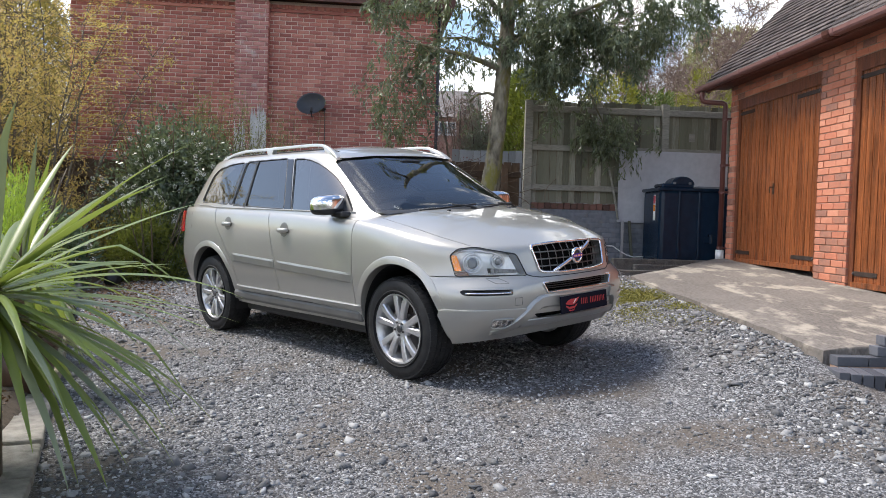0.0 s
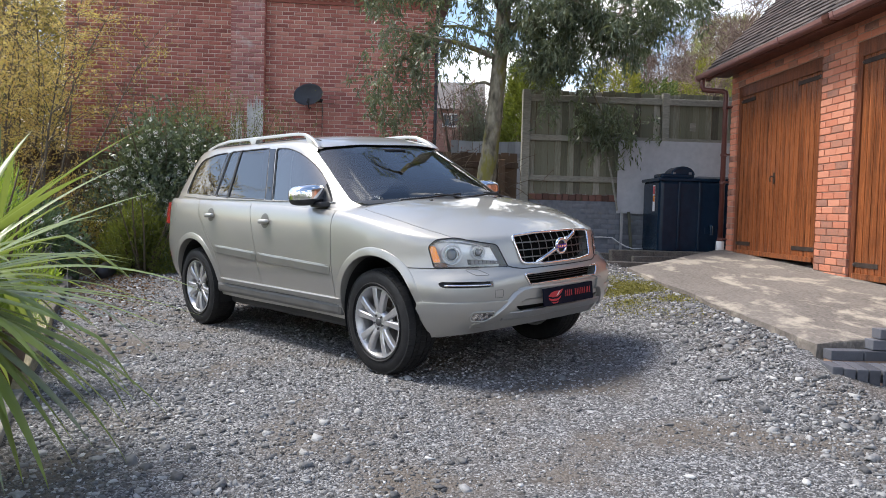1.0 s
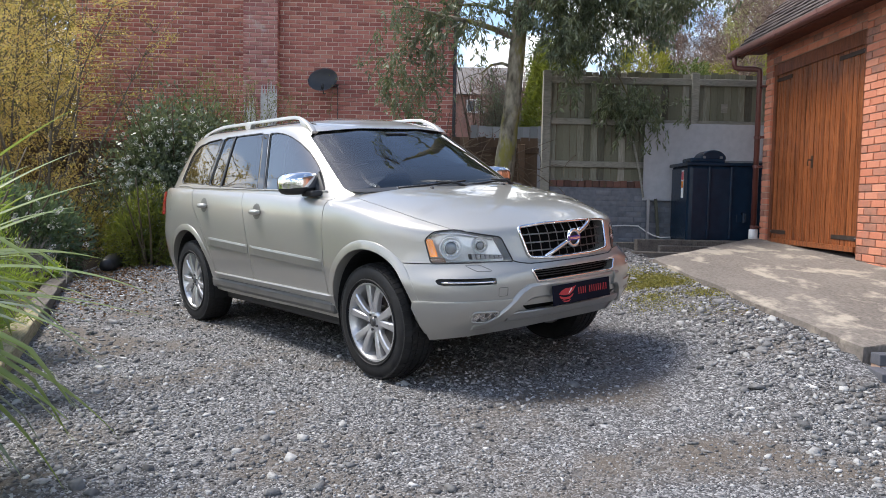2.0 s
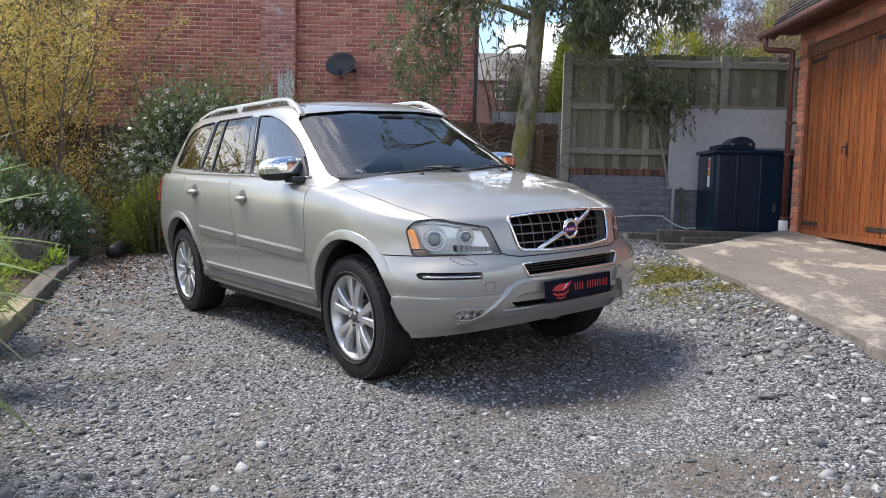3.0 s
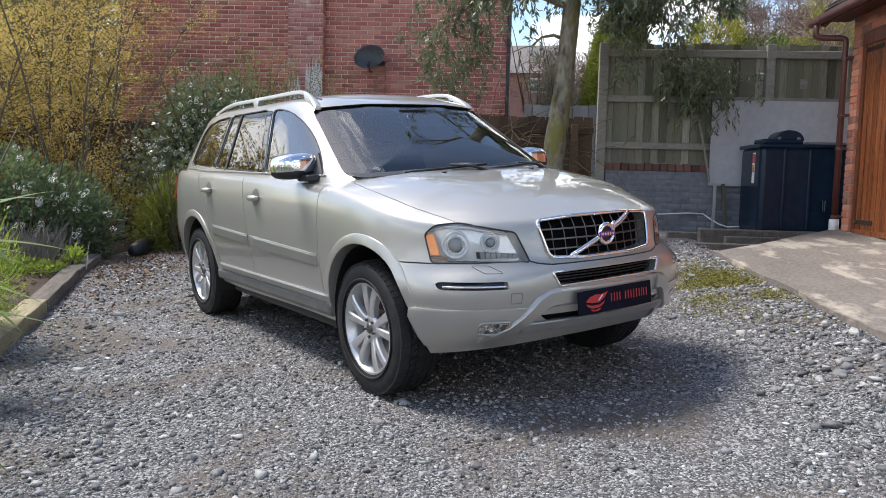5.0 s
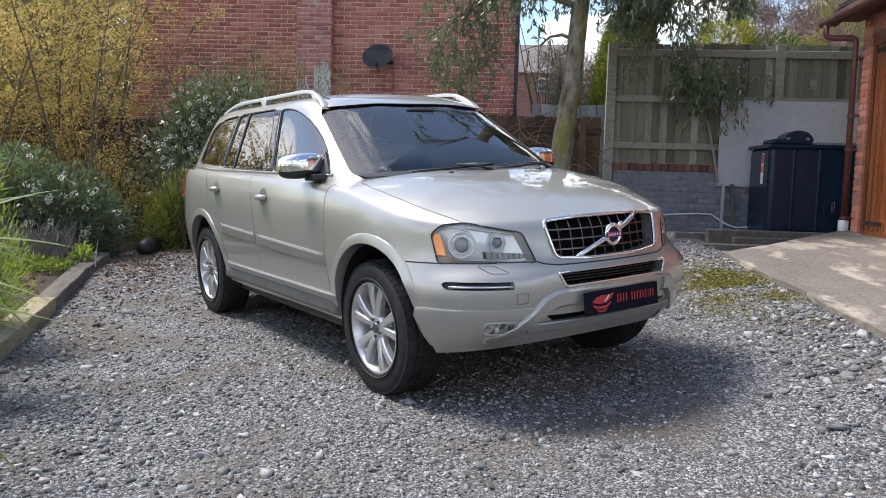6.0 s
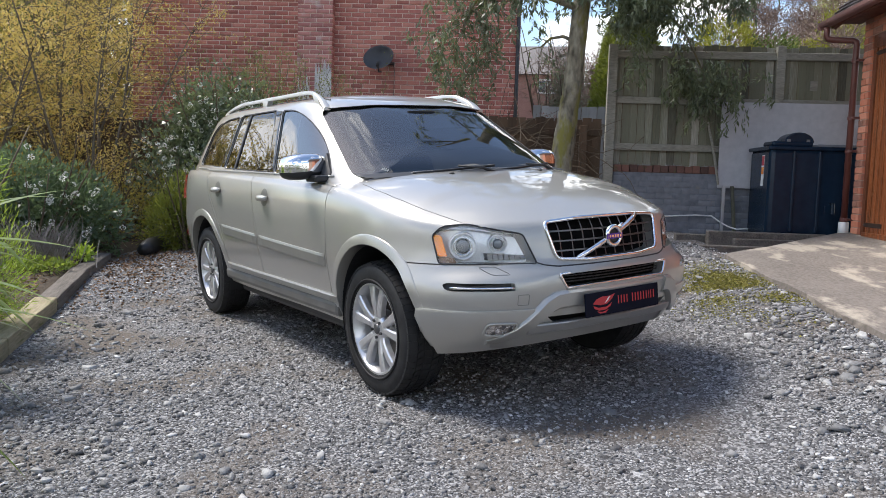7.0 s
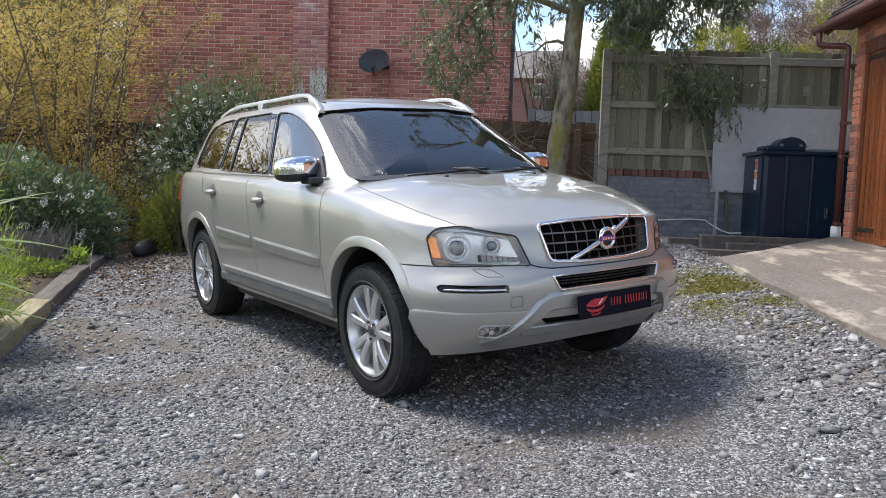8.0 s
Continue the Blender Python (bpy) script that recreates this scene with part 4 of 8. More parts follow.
# ---- houses and distance beyond the fence ----
far_house = thing("far_house", pose(-19.0, 16.6, 0, 0, 0, 46), "distant brick house with a grey tiled roof", "house")
part("wall", boxes((-4.5, 1.4, 0, 5, 0, 5.3)), M_FARBRICK, far_house)
bm = bmesh.new()
pr = [(-0.3, 5.25), (2.5, 6.75), (5.3, 5.25)]
va = [bm.verts.new((-4.8, y, z)) for y, z in pr]
vb = [bm.verts.new((1.6, y, z)) for y, z in pr]
bm.faces.new(va), bm.faces.new(list(reversed(vb)))
for k in range(3):
    bm.faces.new((va[k], vb[k], vb[(k + 1) % 3], va[(k + 1) % 3]))
part("roof", bm, M_FARROOF, far_house, "grey tiled roof")
win = part("window", boxes((-0.1, 0.62, -0.03, 0.02, 4.55, 5.1)), M_WHITE, far_house, "white framed window")
for x in (-0.05, 0.28):
    part("pane", boxes((x, x + 0.28, -0.045, -0.032, 4.62, 5.03)), M_GLASS_DARK, win)

# ---- the car: x forward, y to its left, origin on the ground under the front axle ----
from mathutils.bvhtree import BVHTree

CAR = LEVEL @ pose(0, 0.03, 0) @ pose(0, -0.82, 0, 0.85) @ pose(0, 0.82, 0)
car = thing("car", CAR, "silver metallic estate off-roader with roof rails, parked on crushed stone", "car")


def smooth_interp(table, x):
    """Cubic through a short table."""
    xs, ys = np.array([r[0] for r in table], float), np.array([r[1] for r in table], float)
    d = np.gradient(ys, xs)
    x = np.clip(x, xs[0], xs[-1])
    k = np.clip(np.searchsorted(xs, x) - 1, 0, len(xs) - 2)
    h = xs[k + 1] - xs[k]
    t = (x - xs[k]) / h
    return ((2 * t**3 - 3 * t**2 + 1) * ys[k] + (t**3 - 2 * t**2 + t) * h * d[k] + (-2 * t**3 + 3 * t**2) * ys[k + 1] + (t**3 - t**2) * h * d[k + 1])


# side profiles of the lower shell by level q (0 underside, 1 shoulder) and by length x
NOSE = [(0, 0.80), (0.12, 0.87), (0.3, 0.915), (0.45, 0.925), (0.56, 0.918), (0.64, 0.885), (0.75, 0.872), (0.9, 0.852), (0.96, 0.832), (1, 0.785)]
TAIL = [(0, -3.72), (0.15, -3.84), (0.35, -3.89), (0.5, -3.88), (0.65, -3.83), (1, -3.76)]
WIDTH = [(0, 0.86), (0.12, 0.90), (0.3, 0.927), (0.5, 0.944), (0.62, 0.945), (0.8, 0.942), (0.92, 0.930), (0.97, 0.918), (1, 0.898)]
ROUND = [(0, 4.0), (0.5, 4.2), (0.6, 3.5), (0.7, 3.0), (1, 2.8)]
SHOULDER = [(-3.9, 1.215), (-3.0, 1.20), (-2.0, 1.175), (-1.0, 1.145), (-0.4, 1.115), (0.0, 1.06), (0.3, 1.005), (0.5, 0.978), (0.7, 0.980), (0.93, 0.985)]
BOTTOM = [(-3.9, 0.42), (-3.4, 0.36), (-2.4, 0.33), (-0.4, 0.33), (0.4, 0.30), (0.65, 0.335), (0.93, 0.40)]
HOOD = [(-3.9, 1.22), (-0.8, 1.16), (-0.45, 1.19), (-0.28, 1.205), (0.0, 1.175), (0.4, 1.105), (0.65, 1.05), (0.78, 1.018), (0.93, 0.985)]


def outline(q, count=44):
    """Half plan outline at level q, from the nose round one side to the tail."""
    n, t, w, p = smooth_interp(NOSE, q), smooth_interp(TAIL, q), smooth_interp(WIDTH, q), smooth_interp(ROUND, q)
    xf, xr = -0.2, -2.6
    pts = [(xf + (n - xf) * math.sin(f) ** (2 / p), w * math.cos(f) ** (2 / 2.2)) for f in np.linspace(math.pi / 2, 0.3, 30)]
    x0, x1 = pts[-1][0], xr + (t - xr) * math.sin(0.3) ** (2 / 6)
    for x in np.linspace(x0, x1, count)[1:-1]:
        if x > xf:
            g = (1 - ((x - xf) / (n - xf)) ** p) ** (1 / 2.2)
        else:
            g = (1 - np.clip((x - xr) / (t - xr), 0, 1) ** 6) ** (1 / 2.5)
        pts.append((x, w * g))
    pts += [(xr + (t - xr) * math.sin(f) ** (2 / 6), w * math.cos(f) ** (2 / 2.5)) for f in np.linspace(0.3, math.pi / 2, 20)]
    return pts


def zip_rings(bm, a, b):
    k = len(a)
    for i in range(k):
        bm.faces.new((a[i], a[(i + 1) % k], b[(i + 1) % k], b[i]))


def close_ring(bm, ring):
    """Fills a mirror-symmetric ring with cross strips."""
    k = len(ring)
    h = (k + 2) // 2
    for i in range(h - 1):
        vs = []
        for v in (ring[i], ring[i + 1], ring[(k - i - 1) % k], ring[(k - i) % k]):
            if v not in vs:
                vs.append(v)
        if len(vs) > 2:
            bm.faces.new(vs)


def lower_shell():
    bm = bmesh.new()
    rings = []
    for q in (0, 0.03, 0.08, 0.14, 0.2, 0.26, 0.32, 0.38, 0.44, 0.5, 0.54, 0.57, 0.6, 0.63, 0.66, 0.7, 0.75, 0.8, 0.85, 0.89, 0.92, 0.95, 0.975, 0.99, 1.0):
        half = outline(q)
        full = [(x, -y) for x, y in half] + [(x, y) for x, y in reversed(half[1:-1])]
        row = []
        for x, y in full:
            zb, zs = smooth_interp(BOTTOM, x), smooth_interp(SHOULDER, x)
            row.append(bm.verts.new((x, y, zb + (zs - zb) * q)))
        rings.append(row)
    for a, b in zip(rings, rings[1:]):
        zip_rings(bm, a, b)
    last = rings[-1]
    base = [v.co.copy() for v in last]
    for r in (0.985, 0.96, 0.92, 0.87, 0.8, 0.7, 0.55, 0.4, 0.2, 0.08):
        row = []
        for p in base:
            x, y = p.x * r + (1 - r) * np.clip(p.x, -3.2, 0.5), p.y * r
            f = (1 - r ** 4.0) if p.x < 0.3 else (1 - r ** 3.2)
            row.append(bm.verts.new((x, y, p.z + (smooth_interp(HOOD, x) - p.z) * f)))
        zip_rings(bm, last, row)
        last = row
    close_ring(bm, last)
    close_ring(bm, list(reversed(rings[0])))
    bmesh.ops.recalc_face_normals(bm, faces=bm.faces)
    return bm


W_FRONT = [(1.08, 0.010), (1.2, -0.200), (1.4, -0.551), (1.55, -0.814), (1.62, -0.942), (1.66, -1.05), (1.69, -1.18)]
W_REAR = [(1.08, -3.78), (1.2, -3.74), (1.4, -3.62), (1.55, -3.50), (1.62, -3.44), (1.66, -3.40), (1.69, -3.30)]
W_HALF = [(1.08, 0.904), (1.2, 0.862), (1.4, 0.784), (1.55, 0.724), (1.62, 0.692), (1.66, 0.655), (1.69, 0.595)]


def greenhouse(inset=0.0, top=True):
    bm = bmesh.new()
    rings = []
    for z in (1.08, 1.12, 1.16, 1.2, 1.25, 1.3, 1.36, 1.42, 1.48, 1.53, 1.57, 1.6, 1.625, 1.645, 1.665, 1.68, 1.69):
        f, r, w = smooth_interp(W_FRONT, z) - inset * 1.6, smooth_interp(W_REAR, z) + inset, smooth_interp(W_HALF, z) - inset
        c = -2.0
        half = [(c + (f - c) * math.sin(a) ** (2 / 9), w * math.cos(a) ** (2 / 2.6)) for a in np.linspace(math.pi / 2, 0, 34)]
        half[-1:] = [(x, w) for x in np.linspace(half[-2][0], c, 8)[1:]]
        half += [(x, w) for x in np.linspace(c, -2.9, 8)[1:]]
        half += [(c + (r - c) * math.sin(a) ** (2 / 9), w * math.cos(a) ** (2 / 3)) for a in np.linspace(0.2, math.pi / 2, 24)]
        half = [h for k, h in enumerate(half) if k == 0 or h[0] < half[k - 1][0] + 1e-6 or k == len(half) - 1]
        rings.append((z - inset * 0.8, half))
    made = []
    xs = None
    for z, half in rings:
        # same count on every ring: resample by arc length with more points at the corners
        p = np.array(half)
        d = np.concatenate([[0], np.cumsum(np.hypot(*np.diff(p, axis=0).T))])
        t = np.linspace(0, d[-1], 70)
        half = list(zip(np.interp(t, d, p[:, 0]), np.interp(t, d, p[:, 1])))
        half[0], half[-1] = (half[0][0], 0.0), (half[-1][0], 0.0)
        full = [(x, -y) for x, y in half] + [(x, y) for x, y in reversed(half[1:-1])]
        made.append([bm.verts.new((x, y, z)) for x, y in full])
    for a, b in zip(made, made[1:]):
        zip_rings(bm, a, b)
    last = made[-1]
    base = [v.co.copy() for v in last]
    for r in (0.95, 0.87, 0.75, 0.6, 0.4, 0.2):
        row = [bm.verts.new((p.x * r + (1 - r) * np.clip(p.x, -3.0, -1.5), p.y * r, p.z + 0.045 * (1 - r ** 2.2))) for p in base]
        zip_rings(bm, last, row)
        last = row
    close_ring(bm, last)
    return bm, made[0]


def solid_greenhouse(thick):
    """Outer and inner skins joined along the belt."""
    bm, low = greenhouse(0.0)
    bi, low_i = greenhouse(thick)
    off = len(bm.verts)
    copy = {}
    for v in bi.verts:
        copy[v] = bm.verts.new(v.co)
    for f in bi.faces:
        bm.faces.new([copy[v] for v in reversed(f.verts)])
    zip_rings(bm, [copy[v] for v in low_i], low)
    bi.free()
    bmesh.ops.recalc_face_normals(bm, faces=bm.faces)
    return bm


def carved(bm, *cutters, keep=False):
    """The bmesh after cutting (or, keep, meeting) it with closed meshes."""
    me = bpy.data.meshes.new("work")
    bm.to_mesh(me)
    bm.free()
    ob = new("work", me)
    extra = []
    for c in cutters:
        mc = bpy.data.meshes.new("cutter")
        bmesh.ops.recalc_face_normals(c, faces=c.faces)
        c.to_mesh(mc)
        c.free()
        oc = new("cutter", mc)
        md = ob.modifiers.new("cut", "BOOLEAN")
        md.operation, md.object, md.solver = ("INTERSECT" if keep else "DIFFERENCE"), oc, "EXACT"
        extra.append((oc, mc))
    bpy.context.view_layer.update()
    done = bpy.data.meshes.new_from_object(ob.evaluated_get(bpy.context.evaluated_depsgraph_get()))
    out = bmesh.new()
    out.from_mesh(done)
    bpy.data.objects.remove(ob)
    for oc, mc in extra:
        bpy.data.objects.remove(oc)
        bpy.data.meshes.remove(mc)
    bpy.data.meshes.remove(done)
    bpy.data.meshes.remove(me)
    return out


def prism(bm, outline2, axis, a, b):
    """A closed prism over a 2D outline: axis 'x' takes (y, z), 'y' takes (x, z), 'z' takes (x, y)."""
    def at(p, h):
        return {"x": (h, p[0], p[1]), "y": (p[0], h, p[1]), "z": (p[0], p[1], h)}[axis]
    lo = [bm.verts.new(at(p, a)) for p in outline2]
    hi = [bm.verts.new(at(p, b)) for p in outline2]
    n = len(lo)
    bm.faces.new(lo), bm.faces.new(list(reversed(hi)))
    for i in range(n):
        bm.faces.new((lo[i], hi[i], hi[(i + 1) % n], lo[(i + 1) % n]))


def rounded(points, r=0.02, seg=4):
    """A 2D outline with its corners rounded."""
    out = []
    n = len(points)
    for i in range(n):
        p0, p1, p2 = (Vector(points[j % n]).to_2d() for j in (i - 1, i, i + 1))
        a, b = (p0 - p1), (p2 - p1)
        d = min(r, a.length * 0.45, b.length * 0.45)
        s, e = p1 + a.normalized() * d, p1 + b.normalized() * d
        for k in range(seg + 1):
            t = k / seg
            out.append(tuple((1 - t) ** 2 * s + 2 * t * (1 - t) * p1 + t * t * e))
    return out


def ribbon(bm, path, width, axis, a, b):
    """A thin closed groove cutter along a 2D path."""
    pts = [Vector(p) for p in path]
    left, right = [], []
    for i, p in enumerate(pts):
        d = (pts[min(i + 1, len(pts) - 1)] - pts[max(i - 1, 0)]).normalized()
        nrm = Vector((-d.y, d.x)) * width / 2
        left.append(tuple(p + nrm)), right.append(tuple(p - nrm))
    prism(bm, left + list(reversed(right)), axis, a, b)


def mirrored(points):
    return [(-y, z) for y, z in reversed(points)]


HUBS = ((0.0, 0.367), (-2.857, 0.367))
shell_tree = BVHTree.FromBMesh(lower_shell())
house_bm, _ = greenhouse(0.0)
glass_tree = BVHTree.FromBMesh(house_bm)
house_bm.free()


def on_front(y, z, lift=0.0):
    for k in range(30):
        hit = shell_tree.ray_cast(Vector((1.6, y, z + 0.006 * k)), Vector((-1, 0, 0)))
        if hit[0]:
            return Vector((hit[0].x + lift, y, z))
    return Vector((0.6, y, z))


def on_side(x, z, s=-1, lift=0.0, tree=None):
    hit = (tree or shell_tree).ray_cast(Vector((x, s * 1.4, z)), Vector((0, -s, 0)))
    return Vector((x, hit[0].y + s * lift, z)) if hit[0] else Vector((x, s * 0.80, z))


def on_top(x, y, lift=0.0, tree=None):
    hit = (tree or shell_tree).ray_cast(Vector((x, y, 2.5)), Vector((0, 0, -1)))
    return Vector((x, y, hit[0].z + lift)) if hit[0] else Vector((x, y, 1.1))


def patch(outline2, put, lift=0.0, thick=0.0, rings=5):
    """A skin over a star-shaped 2D outline, laid on the car by put(a, b, lift=...)."""
    bm = bmesh.new()
    ca, cb = sum(p[0] for p in outline2) / len(outline2), sum(p[1] for p in outline2) / len(outline2)
    prev = None
    for k in range(rings):
        r = 1 - k / rings
        row = [bm.verts.new(put(ca + (a - ca) * r, cb + (b - cb) * r, lift=lift)) for a, b in outline2]
        if prev:
            zip_rings(bm, prev, row)
        else:
            rim = row
        prev = row
    mid = bm.verts.new(put(ca, cb, lift=lift))
    n = len(prev)
    for i in range(n):
        bm.faces.new((prev[i], prev[(i + 1) % n], mid))
    if thick:
        edge = [bm.verts.new(put(a, b, lift=lift - thick)) for a, b in outline2]
        zip_rings(bm, edge, rim)
    bmesh.ops.recalc_face_normals(bm, faces=bm.faces)
    return bm


def rope(points, r, sides=8, closed=False):
    bm = bmesh.new()
    if closed:
        points = list(points) + [points[0], points[1]]
    tube(bm, points, r, sides)
    return bm


# outlines of the front pockets, as (y, z)
GRILLE = rounded([(-0.385, 0.955), (-0.19, 0.968), (0.19, 0.968), (0.385, 0.955), (0.348, 0.780), (0.17, 0.768), (-0.17, 0.768), (-0.348, 0.780)], 0.032)
LOW_GRILLE = rounded([(-0.37, 0.714), (0.37, 0.714), (0.335, 0.646), (-0.335, 0.646)], 0.012)
HEADLIGHT = rounded([(0.445, 0.765), (0.812, 0.765), (0.812, 0.905), (0.775, 0.947), (0.69, 0.957), (0.585, 0.927), (0.49, 0.907)], 0.018)
SLOT = rounded([(0.585, 0.685), (0.822, 0.685), (0.838, 0.676), (0.836, 0.655), (0.822, 0.648), (0.585, 0.648)], 0.008)
FOG = rounded([(0.565, 0.490), (0.700, 0.490), (0.700, 0.430), (0.577, 0.422)], 0.024)
INTAKE = rounded([(-0.42, 0.508), (0.42, 0.508), (0.37, 0.472), (-0.37, 0.472)], 0.01)

cut_a = bmesh.new()
for hx, hz in HUBS:
    ring = [(hx + 0.02 + 0.435 * math.cos(t), hz + 0.03 + 0.435 * math.sin(t)) for t in np.linspace(0, 2 * math.pi, 49)[:-1]]
    prism(cut_a, ring, "y", -1.1, -0.56)
    prism(cut_a, ring, "y", 0.56, 1.1)
cut_b = bmesh.new()
prism(cut_b, rounded([(-3.35, -0.73), (-0.335, -0.73), (-0.335, 0.73), (-3.35, 0.73)], 0.08), "z", 0.6, 1.6)
prism(cut_b, GRILLE, "x", 0.70, 1.2)
for o in (HEADLIGHT, SLOT):
    prism(cut_b, o, "x", 0.33, 1.2)
    prism(cut_b, mirrored(o), "x", 0.33, 1.2)
cut_c = bmesh.new()
prism(cut_c, LOW_GRILLE, "x", 0.80, 1.2)
prism(cut_c, INTAKE, "x", 0.80, 1.2)
cut_d = bmesh.new()
DOOR_F = [(-0.44, 1.18), (-0.47, 1.05), (-0.475, 0.75), (-0.47, 0.49), (-0.49, 0.455), (-1.52, 0.445)]
DOOR_M = [(-1.72, 1.22), (-1.66, 1.0), (-1.60, 0.75), (-1.555, 0.44)]
DOOR_R = [(-2.72, 1.24), (-2.66, 1.05), (-2.55, 0.92), (-2.40, 0.75), (-2.30, 0.52), (-2.25, 0.445), (-1.56, 0.445)]
for s in (-1, 1):
    for path in (DOOR_F, DOOR_M, DOOR_R):
        ribbon(cut_d, path, 0.007, "y", min(s * 0.84, s * 1.1), max(s * 0.84, s * 1.1))
cut_e = bmesh.new()
for s in (-1, 1):
    ribbon(cut_e, [(-0.270, s * 0.800), (-0.10, s * 0.815), (0.10, s * 0.812), (0.28, s * 0.790), (0.42, s * 0.750), (0.56, s * 0.700)], 0.004, "z", 0.954, 1.4)
    ribbon(cut_e, [(-0.275, s * 0.77), (-0.275, s * 0.715)], 0.006, "z", 1.06, 1.4)
    ribbon(cut_e, [(0.30, 0.765), (0.86, 0.765)], 0.006, "y", min(s * 0.60, s * 1.1), max(s * 0.60, s * 1.1))
body_bm = carved(lower_shell(), cut_a, cut_b, cut_c, cut_d, cut_e)
body = part("body", body_bm, M_SILVER, car, "silver metallic painted panels with fine shut lines")
body.data.shade_smooth()
body.data.set_sharp_from_angle(angle=radians(32))

# ---- roof, pillars and panes ----
Q_WIN = rounded([(-3.16, 1.252), (-3.10, 1.50), (-2.99, 1.575), (-2.76, 1.612), (-2.50, 1.625), (-2.575, 1.232)], 0.05)
R_WIN = rounded([(-2.455, 1.628), (-1.745, 1.632), (-1.55, 1.200), (-2.49, 1.226)], 0.035)
F_WIN = rounded([(-1.615, 1.622), (-1.48, 1.618), (-1.36, 1.602), (-1.23, 1.570), (-1.10, 1.523), (-0.97, 1.463), (-0.85, 1.395), (-0.745, 1.325), (-0.66, 1.255), (-0.60, 1.195), (-0.62, 1.184), (-1.42, 1.186)], 0.03)
SCREEN = rounded([(-0.782, 1.165), (0.782, 1.165), (0.652, 1.605), (0.30, 1.632), (-0.30, 1.632), (-0.652, 1.605)], 0.05)
BACKLIGHT = rounded([(-0.62, 1.26), (0.62, 1.26), (0.54, 1.58), (-0.54, 1.58)], 0.06)
cut_a = bmesh.new()
for o in (Q_WIN, R_WIN, F_WIN):
    prism(cut_a, o, "y", -1.1, -0.4)
    prism(cut_a, o, "y", 0.4, 1.1)
cut_b = bmesh.new()
prism(cut_b, SCREEN, "x", -1.3, 0.4)
prism(cut_b, BACKLIGHT, "x", -4.1, -3.2)
top = part("roof", carved(solid_greenhouse(0.03), cut_a, cut_b), M_SILVER, car, "silver roof and pillars")
top.data.shade_smooth()
top.data.set_sharp_from_angle(angle=radians(32))

M_CLEAR = glassy("windscreen_glass", (0.13, 0.165, 0.185), 0.0, 2.0)
M_PRIVACY = glassy("privacy_glass", (0.03, 0.031, 0.033), 0.0, 2.0)
M_SIDEGLASS = glassy("door_glass", (0.06, 0.068, 0.07), 0.0, 2.4)
M_LENS = glassy("clear_lens", (0.97, 0.98, 0.99), 0.0, 1.06)
M_LENS.node_tree.nodes["Principled BSDF"].inputs["Coat Weight"].default_value = 1.0


def put_side(s, tree):
    def put(a, b, lift=0.0):
        return on_side(a, b, s, lift, tree)
    return put


def put_screen(a, b, lift=0.0):
    hit = glass_tree.ray_cast(Vector((1.5, a, b)), Vector((-1, 0, 0)))
    return Vector((hit[0].x + lift * 1.4, a, b + lift * 0.9))


def put_back(a, b, lift=0.0):
    hit = glass_tree.ray_cast(Vector((-5.5, a, b)), Vector((1, 0, 0)))
    return Vector((hit[0].x - lift, a, b))


def wider(o, k):
    ca, cb = sum(p[0] for p in o) / len(o), sum(p[1] for p in o) / len(o)
    return [(a + k * np.sign(a - ca) * min(1, abs(a - ca) * 6), b + k * np.sign(b - cb) * min(1, abs(b - cb) * 6)) for a, b in o]


def pane(name, o, put, material, label):
    ob = part(name, patch(wider(o, 0.008), put, lift=-0.008, rings=6), material, car, label, smooth=True)
    ob.visible_shadow = False
    ob.data.materials[0] = material
    return ob


windscreen = pane("windscreen", SCREEN, put_screen, M_CLEAR, "clear windscreen reflecting sky and branches")
part("seal", rope([put_screen(a, b, lift=-0.004) for a, b in wider(SCREEN, 0.002)], 0.0045, 6, True), M_BLACKPLASTIC, windscreen)
back_window = pane("back_window", BACKLIGHT, put_back, M_PRIVACY, "dark tinted back window")
for s in (-1, 1):
    put = put_side(s, glass_tree)
    for o, nm, mt, lb in ((Q_WIN, "quarter_window", M_PRIVACY, "dark tinted quarter window"), (R_WIN, "door_window", M_PRIVACY, "dark tinted rear door window"), (F_WIN, "door_window", M_SIDEGLASS, "front door window")):
        w = pane(nm, o, put, mt, lb)
        part("seal", rope([put(a, b, lift=-0.002) for a, b in wider(o, 0.003)], 0.0045, 6, True), M_BLACKPLASTIC, w)
    # black cover strips on the pillars between the panes
    for o in ([(-1.735, 1.626), (-1.628, 1.620), (-1.432, 1.192), (-1.542, 1.197)], [(-2.495, 1.622), (-2.462, 1.624), (-2.497, 1.230), (-2.562, 1.234)]):
        part("pillar_cover", patch(rounded(o, 0.008), put, lift=0.003, thick=0.006), M_GLASS_DARK, car, "glossy black pillar cover", smooth=False)
    part("window_divider", patch(rounded([(-2.275, 1.625), (-2.245, 1.625), (-2.225, 1.205), (-2.260, 1.208)], 0.006), put, lift=0.001, thick=0.008), M_BLACKPLASTIC, car)
    part("belt_trim", rope([on_side(x, 1.178 + 0.012 * (-0.5 - x) + (0.012 if x < -2.9 else 0), s, 0.004, glass_tree) for x in np.linspace(-0.56, -3.18, 30)], 0.0065, 6), M_MOULD, car, "satin silver window sill strip", smooth=True)

